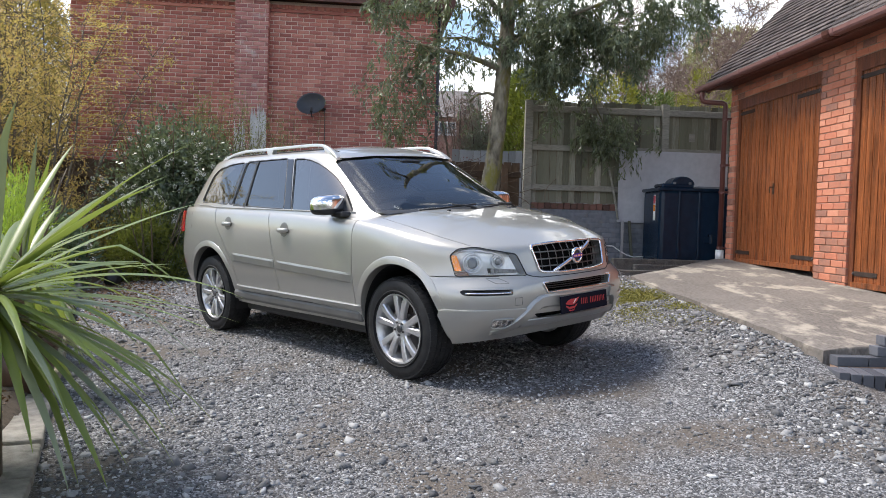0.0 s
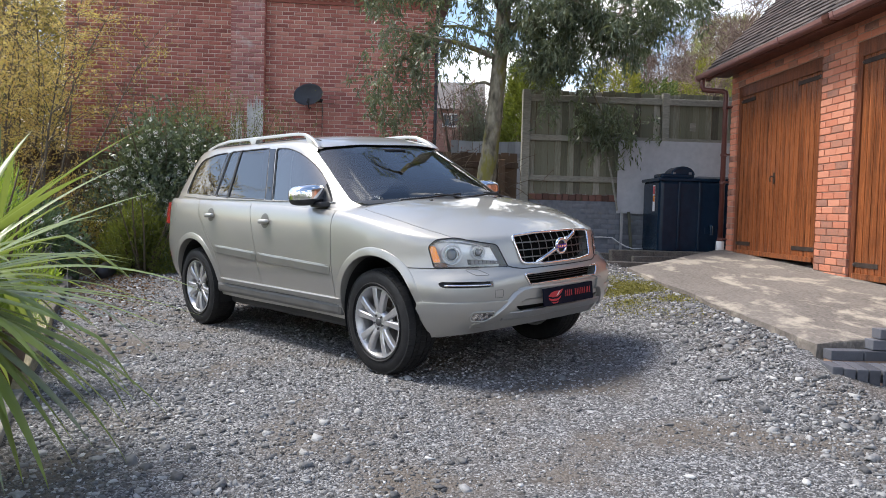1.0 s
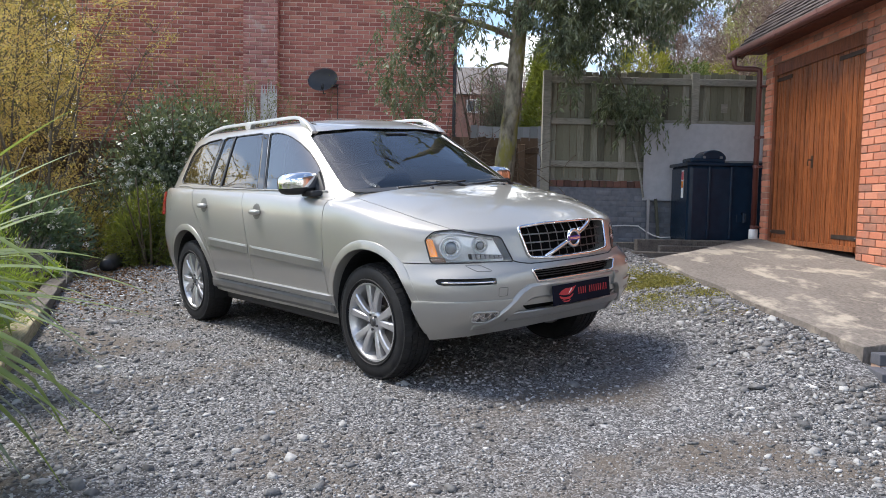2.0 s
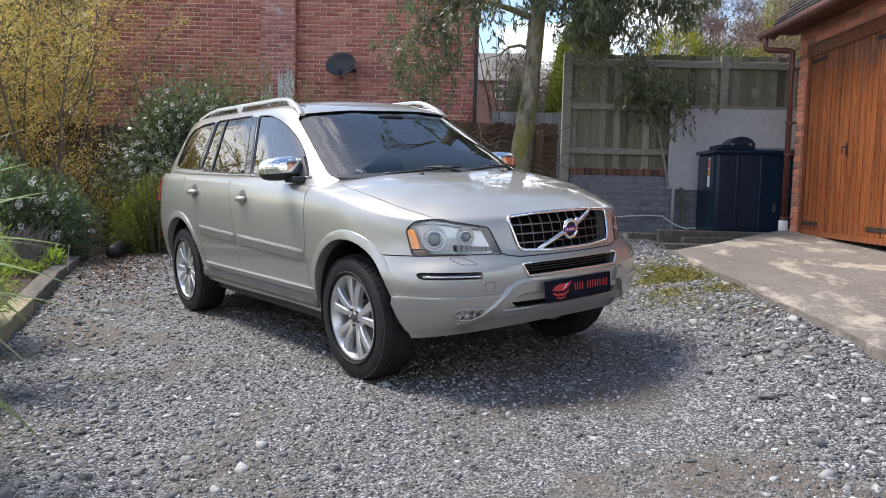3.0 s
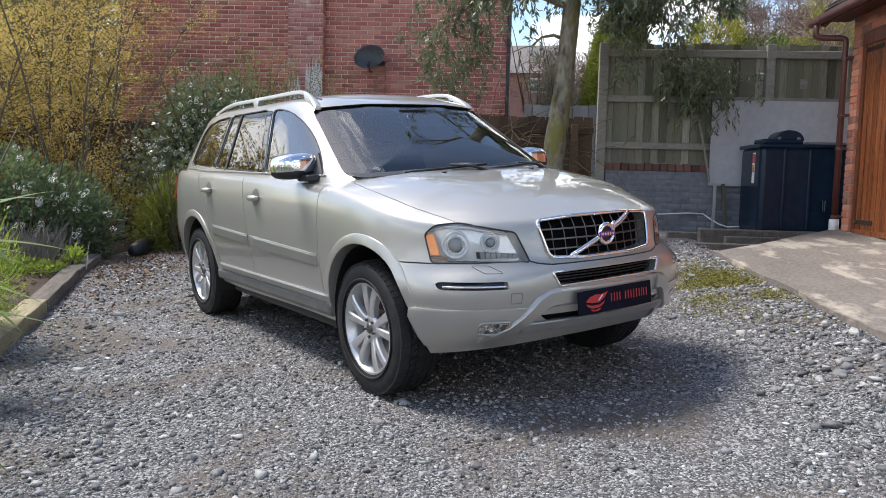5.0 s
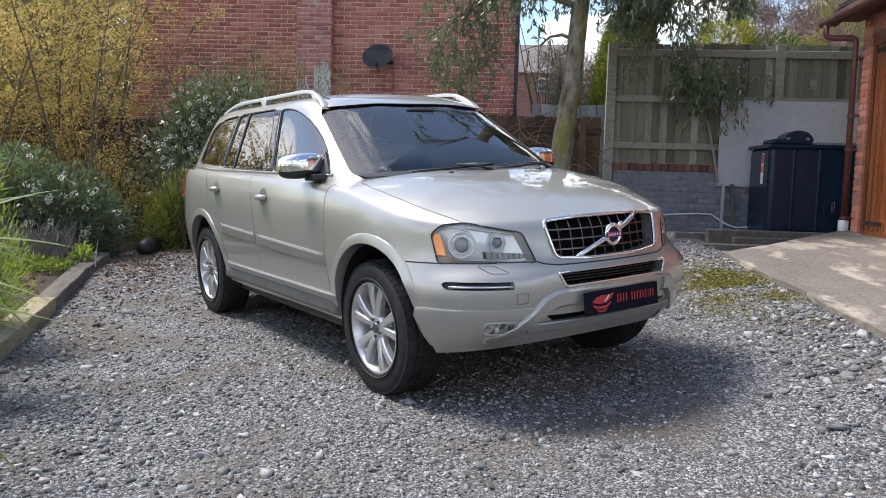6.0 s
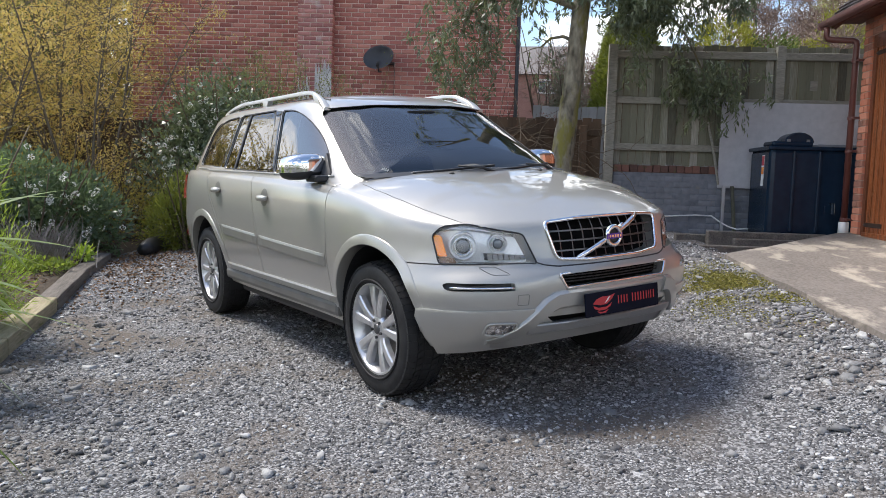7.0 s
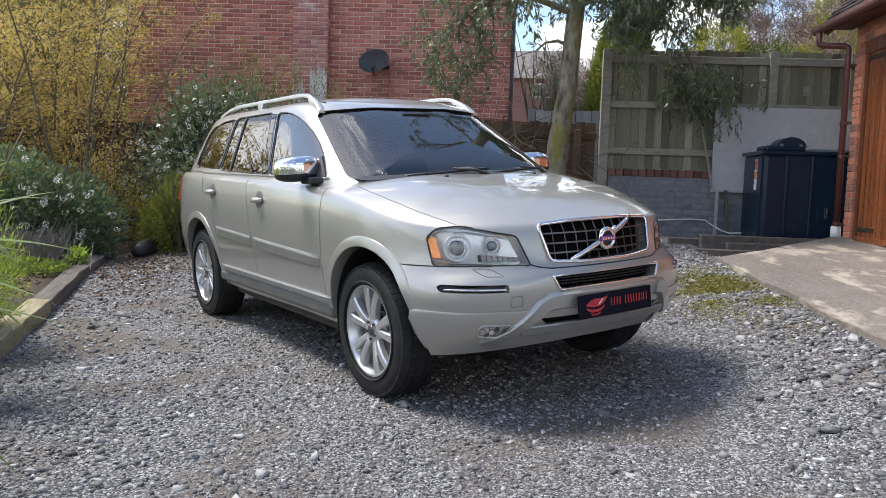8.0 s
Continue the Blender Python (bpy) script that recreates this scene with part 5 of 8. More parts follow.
# ---- roof rails ----
for s in (-1, 1):
    rail = bmesh.new()
    rows = []
    for t in np.linspace(0, 1, 61):
        x = -1.06 - t * 2.03
        y = s * (0.605 - 0.03 * math.sin(math.pi * t) + 0.012 * (1 - min(1, t / 0.12)))
        floor_z = on_top(x, y, 0, glass_tree).z
        rise = 0.050 * min(1, t / 0.13) ** 0.75 * min(1, (1 - t) / 0.20) ** 0.8
        z1 = floor_z + 0.010 + rise
        # the feet reach down to the roof; between them the rail stands clear
        solid = t < 0.115 or t > 0.955 or 0.535 < t < 0.585
        z0 = floor_z - 0.012 if solid else z1 - 0.026
        w = 0.014 + 0.014 * (1 - min(1, t / 0.13)) + 0.006 * (0.52 < t < 0.60)
        rows.append([rail.verts.new((x, y + dy * w, z)) for dy, z in ((-1, z0), (-1, z1 - 0.010), (-0.55, z1 - 0.001), (0.55, z1 - 0.001), (1, z1 - 0.010), (1, z0))])
    for a, b in zip(rows, rows[1:]):
        zip_rings(rail, a, b)
    rail.faces.new(rows[0]), rail.faces.new(list(reversed(rows[-1])))
    bmesh.ops.recalc_face_normals(rail, faces=rail.faces)
    ra = part("roof_rail", rail, M_RAIL, car, "silver roof rail", smooth=True)
    ra.data.set_sharp_from_angle(angle=radians(50))
    part("roof_channel", rope([on_top(x, s * 0.535, 0.002, glass_tree) for x in np.linspace(-1.18, -3.25, 24)], 0.006, 5), M_BLACKPLASTIC, car)

# ---- wheels ----
def lathe(bm, profile, segments=64, closed=True):
    rings = []
    for y, r in profile:
        rings.append([bm.verts.new((r * math.cos(a), y, r * math.sin(a))) for a in (2 * math.pi * k / segments for k in range(segments))])
    for a, b in zip(rings, rings[1:] + (rings[:1] if closed else [])):
        zip_rings(bm, a, b)
    bmesh.ops.recalc_face_normals(bm, faces=bm.faces)


R_T, R_R = 0.367, 0.245
bm = bmesh.new()
lathe(bm, [(-0.10, R_R), (-0.118, R_R + 0.004), (-0.118, R_R - 0.006), (-0.108, R_R - 0.010), (-0.09, R_R - 0.022), (0.02, R_R - 0.04), (0.10, R_R - 0.02), (0.10, R_R)])
wheel = part("wheel", bm, M_ALLOY, car, "silver alloy wheel with five pairs of spokes", smooth=False)
wheel.data.shade_smooth()
wheel.data.set_sharp_from_angle(angle=radians(40))
bm = bmesh.new()
lathe(bm, [(-0.112, R_R - 0.004), (-0.119, R_R + 0.012), (-0.124, R_R + 0.035), (-0.125, R_R + 0.060), (-0.120, R_R + 0.088), (-0.106, R_T - 0.014), (-0.094, R_T - 0.006), (-0.05, R_T - 0.005), (0.05, R_T - 0.005), (0.094, R_T - 0.006), (0.106, R_T - 0.014), (0.120, R_R + 0.088), (0.128, R_R + 0.05), (0.112, R_R - 0.004)], 96)
tyre = part("tyre", bm, M_TYRE, wheel, "black road tyre with worn tread", smooth=True)
bm = bmesh.new()
for row, (y0, y1, n, skew) in enumerate(((-0.116, -0.072, 60, 0.0), (-0.064, -0.030, 60, 0.35), (-0.022, 0.022, 60, -0.3), (0.030, 0.064, 60, 0.35), (0.072, 0.112, 60, 0.0))):
    for k in range(n):
        a0 = 2 * math.pi * (k + row * 0.3) / n
        a1 = a0 + 2 * math.pi / n * 0.86
        vs = []
        for r in (R_T - 0.012, R_T + 0.0005):
            for y, sh in ((y0, 0), (y1, skew * 2 * math.pi / n)):
                rr = r - (0.012 if y < -0.1 or y > 0.1 else 0)
                for a in (a0 + sh, a1 + sh):
                    vs.append(bm.verts.new((rr * math.cos(a), y, rr * math.sin(a))))
        for q in ((0, 1, 3, 2), (4, 6, 7, 5), (0, 4, 5, 1), (2, 3, 7, 6), (0, 2, 6, 4), (1, 5, 7, 3)):
            bm.faces.new([vs[i] for i in q])
bmesh.ops.recalc_face_normals(bm, faces=bm.faces)
part("tread", bm, M_TYRE, wheel)
# raised ring of sidewall lettering and rim guard
bm = bmesh.new()
lathe(bm, [(-0.124, R_R + 0.016), (-0.1305, R_R + 0.020), (-0.1305, R_R + 0.026), (-0.124, R_R + 0.030)], 96)
part("rim_guard", bm, M_TYRE, wheel, smooth=True)


def spoke(d):
    """One prong of a forked spoke, bowing out from the hub to the rim on side d."""
    bm = bmesh.new()
    secs = []
    for r, lean, half, y in ((0.045, 14.0, 0.018, -0.090), (0.075, 11.8, 0.0195, -0.100), (0.105, 11.6, 0.0205, -0.106), (0.14, 12.4, 0.0225, -0.110), (0.18, 13.2, 0.0245, -0.112), (0.215, 13.8, 0.0265, -0.111), (0.243, 14.4, 0.030, -0.108)):
        cx, cz = r * math.sin(radians(d * lean)), r * math.cos(radians(lean))
        secs.append([bm.verts.new((cx + a, y + b, cz)) for a, b in ((-half, 0.036), (-half, 0.007), (-half * 0.66, 0), (half * 0.66, 0), (half, 0.007), (half, 0.036))])
    for a, b in zip(secs, secs[1:]):
        zip_rings(bm, a, b)
    bm.faces.new(secs[0]), bm.faces.new(list(reversed(secs[-1])))
    bmesh.ops.recalc_face_normals(bm, faces=bm.faces)
    return bm


def web():
    """The dished web between the two prongs near the hub."""
    bm = bmesh.new()
    secs = [[bm.verts.new(c) for c in ((-h, y + 0.02, r), (-h, y, r), (h, y, r), (h, y + 0.02, r))] for r, h, y in ((0.04, 0.022, -0.080), (0.08, 0.020, -0.086), (0.112, 0.016, -0.084), (0.128, 0.012, -0.074))]
    for a, b in zip(secs, secs[1:]):
        zip_rings(bm, a, b)
    bm.faces.new(secs[0]), bm.faces.new(list(reversed(secs[-1])))
    bmesh.ops.recalc_face_normals(bm, faces=bm.faces)
    return bm


prongs = {}
for k in range(5):
    for d in (-1, 1, 0):
        if d not in prongs:
            prongs[d] = o = part("spoke", spoke(d), M_ALLOY, wheel) if d else part("spoke_web", web(), M_ALLOY, wheel)
        else:
            o = new("spoke" if d else "spoke_web", prongs[d].data)
            o.parent = wheel
        o.matrix_basis = pose(0, 0, 0, 0, 72 * k, 0)
bm = bmesh.new()
lathe(bm, [(-0.086, 0.0005), (-0.098, 0.03), (-0.098, 0.055), (-0.092, 0.075), (-0.06, 0.085), (-0.05, 0.0005)], 40, closed=False)
part("hub", bm, M_ALLOY, wheel, smooth=True)
bm = bmesh.new()
lathe(bm, [(-0.107, 0.0005), (-0.107, 0.024), (-0.103, 0.029), (-0.09, 0.029)], 28, closed=False)
part("hub_cap", bm, M_BOLT, wheel, "grey centre cap", smooth=True)
for k in range(5):
    bm = bmesh.new()
    bmesh.ops.create_cone(bm, cap_ends=True, segments=12, radius1=0.009, radius2=0.008, depth=0.02)
    b = part("wheel_bolt", bm, M_BOLT, wheel)
    a = radians(72 * k + 36)
    b.matrix_basis = pose(0.048 * math.sin(a), -0.098, 0.048 * math.cos(a), 90)
bm = bmesh.new()
lathe(bm, [(-0.03, 0.06), (-0.03, 0.165), (-0.005, 0.165), (-0.005, 0.06)], 48)
part("brake_disc", bm, M_DISC, wheel, "bare steel brake disc", smooth=False)
part("caliper", boxes((-0.055, 0.055, -0.045, 0.03, 0.10, 0.185), bevel=0.012), M_IRON, wheel)
bm = bmesh.new()
lathe(bm, [(0.03, 0.0005), (0.03, 0.225), (0.05, 0.225)], 32, closed=False)
part("back_plate", bm, M_BLACKPLASTIC, wheel)
wheel.matrix_basis = pose(0, -0.785, 0.367, 0, 6, 0)
copy_thing(wheel, pose(-2.857, -0.785, 0.367, 0, 41, 0))
copy_thing(wheel, pose(0, 0.785, 0.367, 0, 5, 180))
copy_thing(wheel, pose(-2.857, 0.785, 0.367, 0, 23, 180))

# wheel-arch liners and flares
for hx, hz in HUBS:
    for s in (-1, 1):
        bm = bmesh.new()
        a = [(hx + 0.02 + 0.428 * math.cos(t), hz + 0.03 + 0.428 * math.sin(t)) for t in np.linspace(0.0 if hx > -1 else -0.35, math.pi + 0.35, 30)]
        o = [bm.verts.new((x, s * 0.885, z)) for x, z in a]
        i = [bm.verts.new((x, s * 0.57, z)) for x, z in a]
        for k in range(len(a) - 1):
            bm.faces.new((o[k], o[k + 1], i[k + 1], i[k]))
        bm.faces.new(i)
        part("arch_liner", bm, M_BLACKPLASTIC, car, smooth=False)
        bm = bmesh.new()
        rings = []
        for t in np.linspace(0.33, math.pi - 0.06, 46):
            row = []
            for r, lift in ((0.432, -0.02), (0.433, 0.006), (0.437, 0.0095), (0.478, 0.0085), (0.488, 0.005), (0.490, -0.004)):
                x, z = hx + 0.02 + r * math.cos(t), hz + 0.03 + r * math.sin(t)
                base = on_side(min(x, 0.47), max(z, 0.45), s)
                fade = min(1, (t - 0.33) / 0.35, (math.pi - 0.06 - t) / 0.35)
                row.append(bm.verts.new((x, base.y + s * (lift * fade - 0.001 if lift > 0 else lift), z)))
            rings.append(row)
        for p, q in zip(rings, rings[1:]):
            for k in range(len(p) - 1):
                bm.faces.new((p[k], p[k + 1], q[k + 1], q[k]))
        bmesh.ops.recalc_face_normals(bm, faces=bm.faces)
        part("wheel_arch", bm, M_SILVER, car, "body-coloured wheel arch flare", smooth=True).data.set_sharp_from_angle(angle=radians(24))

# ---- side mouldings, sills, handles, fuel flap ----
def bar_on_side(x0, x1, z0, z1, h, lift, s, n=14, taper=0.03):
    bm = bmesh.new()
    rings = []
    for x in np.linspace(x0, x1, n):
        z = z0 + (z1 - z0) * (x - x0) / (x1 - x0)
        k = min(1, min(abs(x - x0), abs(x - x1)) / taper + 0.35)
        row = []
        for dz, l in ((-h, -0.01), (-h, lift * 0.7), (-h * 0.72, lift), (h * 0.62, lift), (h, lift * 0.55), (h, -0.01)):
            p = on_side(x, z + dz, s)
            row.append(bm.verts.new((x, p.y + s * (l * k if l > 0 else l), z + dz)))
        rings.append(row)
    for a, b in zip(rings, rings[1:]):
        for k in range(5):
            bm.faces.new((a[k], a[k + 1], b[k + 1], b[k]))
    bm.faces.new(rings[0]), bm.faces.new(list(reversed(rings[-1])))
    bmesh.ops.recalc_face_normals(bm, faces=bm.faces)
    return bm


for s in (-1, 1):
    part("side_moulding", bar_on_side(-0.495, -1.565, 0.693, 0.728, 0.037, 0.0105, s), M_MOULD, car, "body-coloured rubbing strip")
    part("side_moulding", bar_on_side(-1.605, -2.355, 0.729, 0.755, 0.037, 0.0105, s), M_MOULD, car, "body-coloured rubbing strip")
    part("sill_moulding", bar_on_side(-0.40, -2.33, 0.475, 0.475, 0.022, 0.018, s, 24), M_MOULD, car, "body-coloured sill strip")
    bm = bmesh.new()
    box(bm, -2.42, -0.42, min(s * 0.80, s * 0.912), max(s * 0.80, s * 0.912), 0.358, 0.455, bevel=0.03)
    part("sill", bm, M_SILLGREY, car, "grey sill panel")
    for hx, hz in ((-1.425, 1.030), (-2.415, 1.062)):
        # the shaded dish behind the bridging grip, as a flush patch painted darker
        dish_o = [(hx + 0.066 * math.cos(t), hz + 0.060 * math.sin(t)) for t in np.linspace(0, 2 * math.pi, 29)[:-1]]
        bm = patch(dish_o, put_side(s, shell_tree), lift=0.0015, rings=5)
        cup = part("handle_cup", bm, M_CUPSHADE, car, smooth=True)
        bm = bmesh.new()
        pts = [on_side(hx + d, hz - 0.004, s, l) for d, l in ((-0.066, 0.004), (-0.060, 0.020), (-0.03, 0.032), (0.03, 0.032), (0.060, 0.020), (0.066, 0.004))]
        tube(bm, pts, [0.013, 0.018, 0.020, 0.020, 0.018, 0.013], 12)
        part("door_handle", bm, M_SILVER, car, "body-coloured pull handle", smooth=True)
    flap = [(-3.36, 1.155), (-3.20, 1.155), (-3.20, 1.0), (-3.36, 1.0)]
    part("fuel_flap", rope([on_side(a, b, s, -0.001) for a, b in rounded(flap, 0.02)], 0.0025, 5, True), M_SEAM, car) if s < 0 else None

# ---- mirrors ----
def mirror_shell(low):
    """The rounded mirror head, cut flat at the glass; low picks the part under the cap's edge."""
    bm = bmesh.new()
    bmesh.ops.create_uvsphere(bm, u_segments=40, v_segments=28, radius=1.0)
    for v in bm.verts:
        c = Vector([math.copysign(abs(k) ** 0.58, k) for k in v.co])
        x, y, z = c.x * 0.088, c.y * 0.142, c.z * (0.084 if c.z > 0 else 0.070)
        x = max(x, -0.050)
        taper = 1 - 0.20 * max(0, c.y) ** 2
        v.co = (x - 0.028 * c.y ** 2, y, z * taper + 0.008 * c.y)
    cut = -0.024
    gone = [f for f in bm.faces if (f.calc_center_median().z < cut) != low]
    bmesh.ops.delete(bm, geom=gone, context="FACES")
    if low:
        bmesh.ops.scale(bm, vec=(0.985, 0.985, 1.0), verts=bm.verts)
    return bm


for s in (-1, 1):
    housing = part("mirror", mirror_shell(False), M_CHROME, car, "door mirror with chrome cap", smooth=True)
    housing.matrix_basis = pose(-0.765, s * 0.925, 1.232, 0, 0, -s * 8) @ Matrix.Diagonal((1, -s, 1, 1))
    part("mirror_base", mirror_shell(True), M_BLACKPLASTIC, housing, "black lower shell", smooth=True)
    face = bmesh.new()
    bmesh.ops.create_circle(face, cap_ends=True, segments=28, radius=1.0)
    for v in face.verts:
        v.co = (-0.066, v.co.x * 0.118, v.co.y * 0.062 + 0.004)
    part("mirror_glass", face, M_CHROME, housing)
    lamp = bmesh.new()
    bmesh.ops.create_uvsphere(lamp, u_segments=16, v_segments=10, radius=1.0)
    for v in lamp.verts:
        v.co = (v.co.x * 0.030 + 0.034, v.co.y * 0.026 + 0.110, v.co.z * 0.036 - 0.002)
    part("indicator", lamp, M_FOG, housing, "clear indicator lens", smooth=True)
    arm = bmesh.new()
    box(arm, -0.755, -0.605, min(s * 0.80, s * 0.93), max(s * 0.80, s * 0.93), 1.146, 1.186, bevel=0.012)
    part("mirror_arm", arm, M_BLACKPLASTIC, car, "black mirror foot")
    part("mirror_plinth", patch([(-0.60, 1.195), (-0.61, 1.165), (-0.75, 1.165), (-0.745, 1.315)], put_side(s, glass_tree), lift=0.006, thick=0.02), M_BLACKPLASTIC, car)

# ---- grille ----
def front_frame(name, o, r, material, parent, label=""):
    return part(name, rope([on_front(a, b, 0.004) for a, b in o], r, 8, True), material, parent, label, smooth=True)


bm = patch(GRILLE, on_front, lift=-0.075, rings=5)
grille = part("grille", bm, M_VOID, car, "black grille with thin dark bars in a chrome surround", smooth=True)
front_frame("grille_surround", GRILLE, 0.0105, M_CHROME, grille, "chrome surround")
for y in np.linspace(-0.30, 0.30, 10):
    h = 0.773 + 0.15 * max(0, abs(y) - 0.16) * 0.5
    part("grille_bar", rope([on_front(y, z, -0.022) for z in np.linspace(h, 0.958, 6)], 0.0030, 5), M_GRILLEBAR, grille)
for z in (0.815, 0.862, 0.910):
    w = 0.345 + (z - 0.785) * 0.18
    part("grille_bar", rope([on_front(y, z, -0.018) for y in np.linspace(-w, w, 14)], 0.0045, 5), M_GRILLEBAR, grille)
bm = bmesh.new()
tube(bm, [on_front(y, 0.870 + 0.40 * y, 0.0) for y in np.linspace(-0.235, 0.235, 9)], 0.0135, 8)
part("slash_bar", bm, M_CHROME, grille, "chrome diagonal bar", smooth=True)
c = on_front(0, 0.870, 0.012)
ring = [c + Vector((0.0, 0.046 * math.cos(t), 0.046 * math.sin(t))) for t in np.linspace(0, 2 * math.pi, 33)[:-1]]
badge = part("badge", rope(ring, 0.0125, 8, True), M_CHROME, grille, "round chrome ring badge with a violet bar", smooth=True)
bm = bmesh.new()
bmesh.ops.create_cone(bm, cap_ends=True, segments=28, radius1=0.042, radius2=0.042, depth=0.008)
bmesh.ops.transform(bm, matrix=Matrix.Translation(c + Vector((-0.006, 0, 0))) @ Matrix.Rotation(radians(90), 4, "Y"), verts=bm.verts)
part("badge_face", bm, M_BLACKPLASTIC, badge)
bm = bmesh.new()
box(bm, c.x + 0.002, c.x + 0.012, -0.054, 0.054, c.z - 0.0145, c.z + 0.0145, bevel=0.003)
part("badge_bar", bm, M_VIOLET, badge, "violet enamel bar")
bm = bmesh.new()
for k in range(5):
    box(bm, c.x + 0.0115, c.x + 0.0135, -0.040 + k * 0.018, -0.030 + k * 0.018, c.z - 0.006, c.z + 0.006)
part("badge_marks", bm, M_CHROME, badge)
tube_bm = bmesh.new()
tube(tube_bm, [c + Vector((0.0, 0.036, 0.036)), c + Vector((0.002, 0.060, 0.060))], [0.012, 0.006], 8)
part("badge_arrow", tube_bm, M_CHROME, badge, smooth=True)

# bonnet's front shut line, dipping below the grille
part("shut_line", rope([on_front(y, z, -0.001) for y, z in [(-0.448, 0.769), (-0.415, 0.757), (-0.38, 0.751)] + [(q, 0.7475) for q in np.linspace(-0.35, 0.35, 16)] + [(0.38, 0.751), (0.415, 0.757), (0.448, 0.769)]], 0.0042, 6), M_BLACKPLASTIC, car, "dark shut line of the bonnet", smooth=True)

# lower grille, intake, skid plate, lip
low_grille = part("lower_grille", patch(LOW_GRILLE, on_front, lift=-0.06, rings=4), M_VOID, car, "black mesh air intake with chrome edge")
front_frame("lower_grille_surround", LOW_GRILLE, 0.007, M_CHROME, low_grille, "chrome edge")
for z in (0.67, 0.684, 0.698):
    part("mesh_bar", rope([on_front(y, z, -0.03) for y in np.linspace(-0.33, 0.33, 12)], 0.003, 5), M_BLACKPLASTIC, low_grille)
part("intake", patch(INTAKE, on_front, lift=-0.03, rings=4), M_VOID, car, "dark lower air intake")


def strap_on_front(y0, y1, z_of, h_of, lift, n=24):
    """A raised moulding across the nose: centre height and half height as functions of y."""
    bm = bmesh.new()
    rings = []
    for y in np.linspace(y0, y1, n):
        z, h = z_of(y), h_of(y)
        row = []
        for k, l in ((-1, -0.02), (-1, lift * 0.6), (-0.75, lift), (0.7, lift), (0.95, lift * 0.7), (1, -0.02)):
            row.append(bm.verts.new(on_front(y, z + k * h, 0) + Vector((l, 0, 0))))
        rings.append(row)
    for a, b in zip(rings, rings[1:]):
        for k in range(5):
            bm.faces.new((a[k], a[k + 1], b[k + 1], b[k]))
    bm.faces.new(rings[0]), bm.faces.new(list(reversed(rings[-1])))
    bmesh.ops.recalc_face_normals(bm, faces=bm.faces)
    return bm


part("skid_plate", strap_on_front(-0.50, 0.50, lambda y: 0.455 - 0.02 * abs(y), lambda y: 0.024 + 0.01 * abs(y), 0.022), M_SKID, car, "matt silver skid plate")
part("bumper_bridge", strap_on_front(-0.40, 0.40, lambda y: 0.590, lambda y: 0.044, 0.014), M_SILVER, car, "body-coloured bumper bridge")


def band_on_front(path, half, lift):
    """A raised band along a path of (y, z) over the nose."""
    bm = bmesh.new()
    pts = [Vector(p) for p in path]
    rings = []
    for i, p in enumerate(pts):
        d = (pts[min(i + 1, len(pts) - 1)] - pts[max(i - 1, 0)]).normalized()
        nrm = Vector((-d.y, d.x))
        row = []
        for k, l in ((-1, -0.02), (-1, lift * 0.5), (-0.7, lift), (0.7, lift), (1, lift * 0.5), (1, -0.02)):
            c = p + nrm * half[i] * k
            row.append(bm.verts.new(on_front(c.x, c.y, l)))
        rings.append(row)
    for a, b in zip(rings, rings[1:]):
        for k in range(5):
            bm.faces.new((a[k], a[k + 1], b[k + 1], b[k]))
    bm.faces.new(rings[0]), bm.faces.new(list(reversed(rings[-1])))
    bmesh.ops.recalc_face_normals(bm, faces=bm.faces)
    return bm


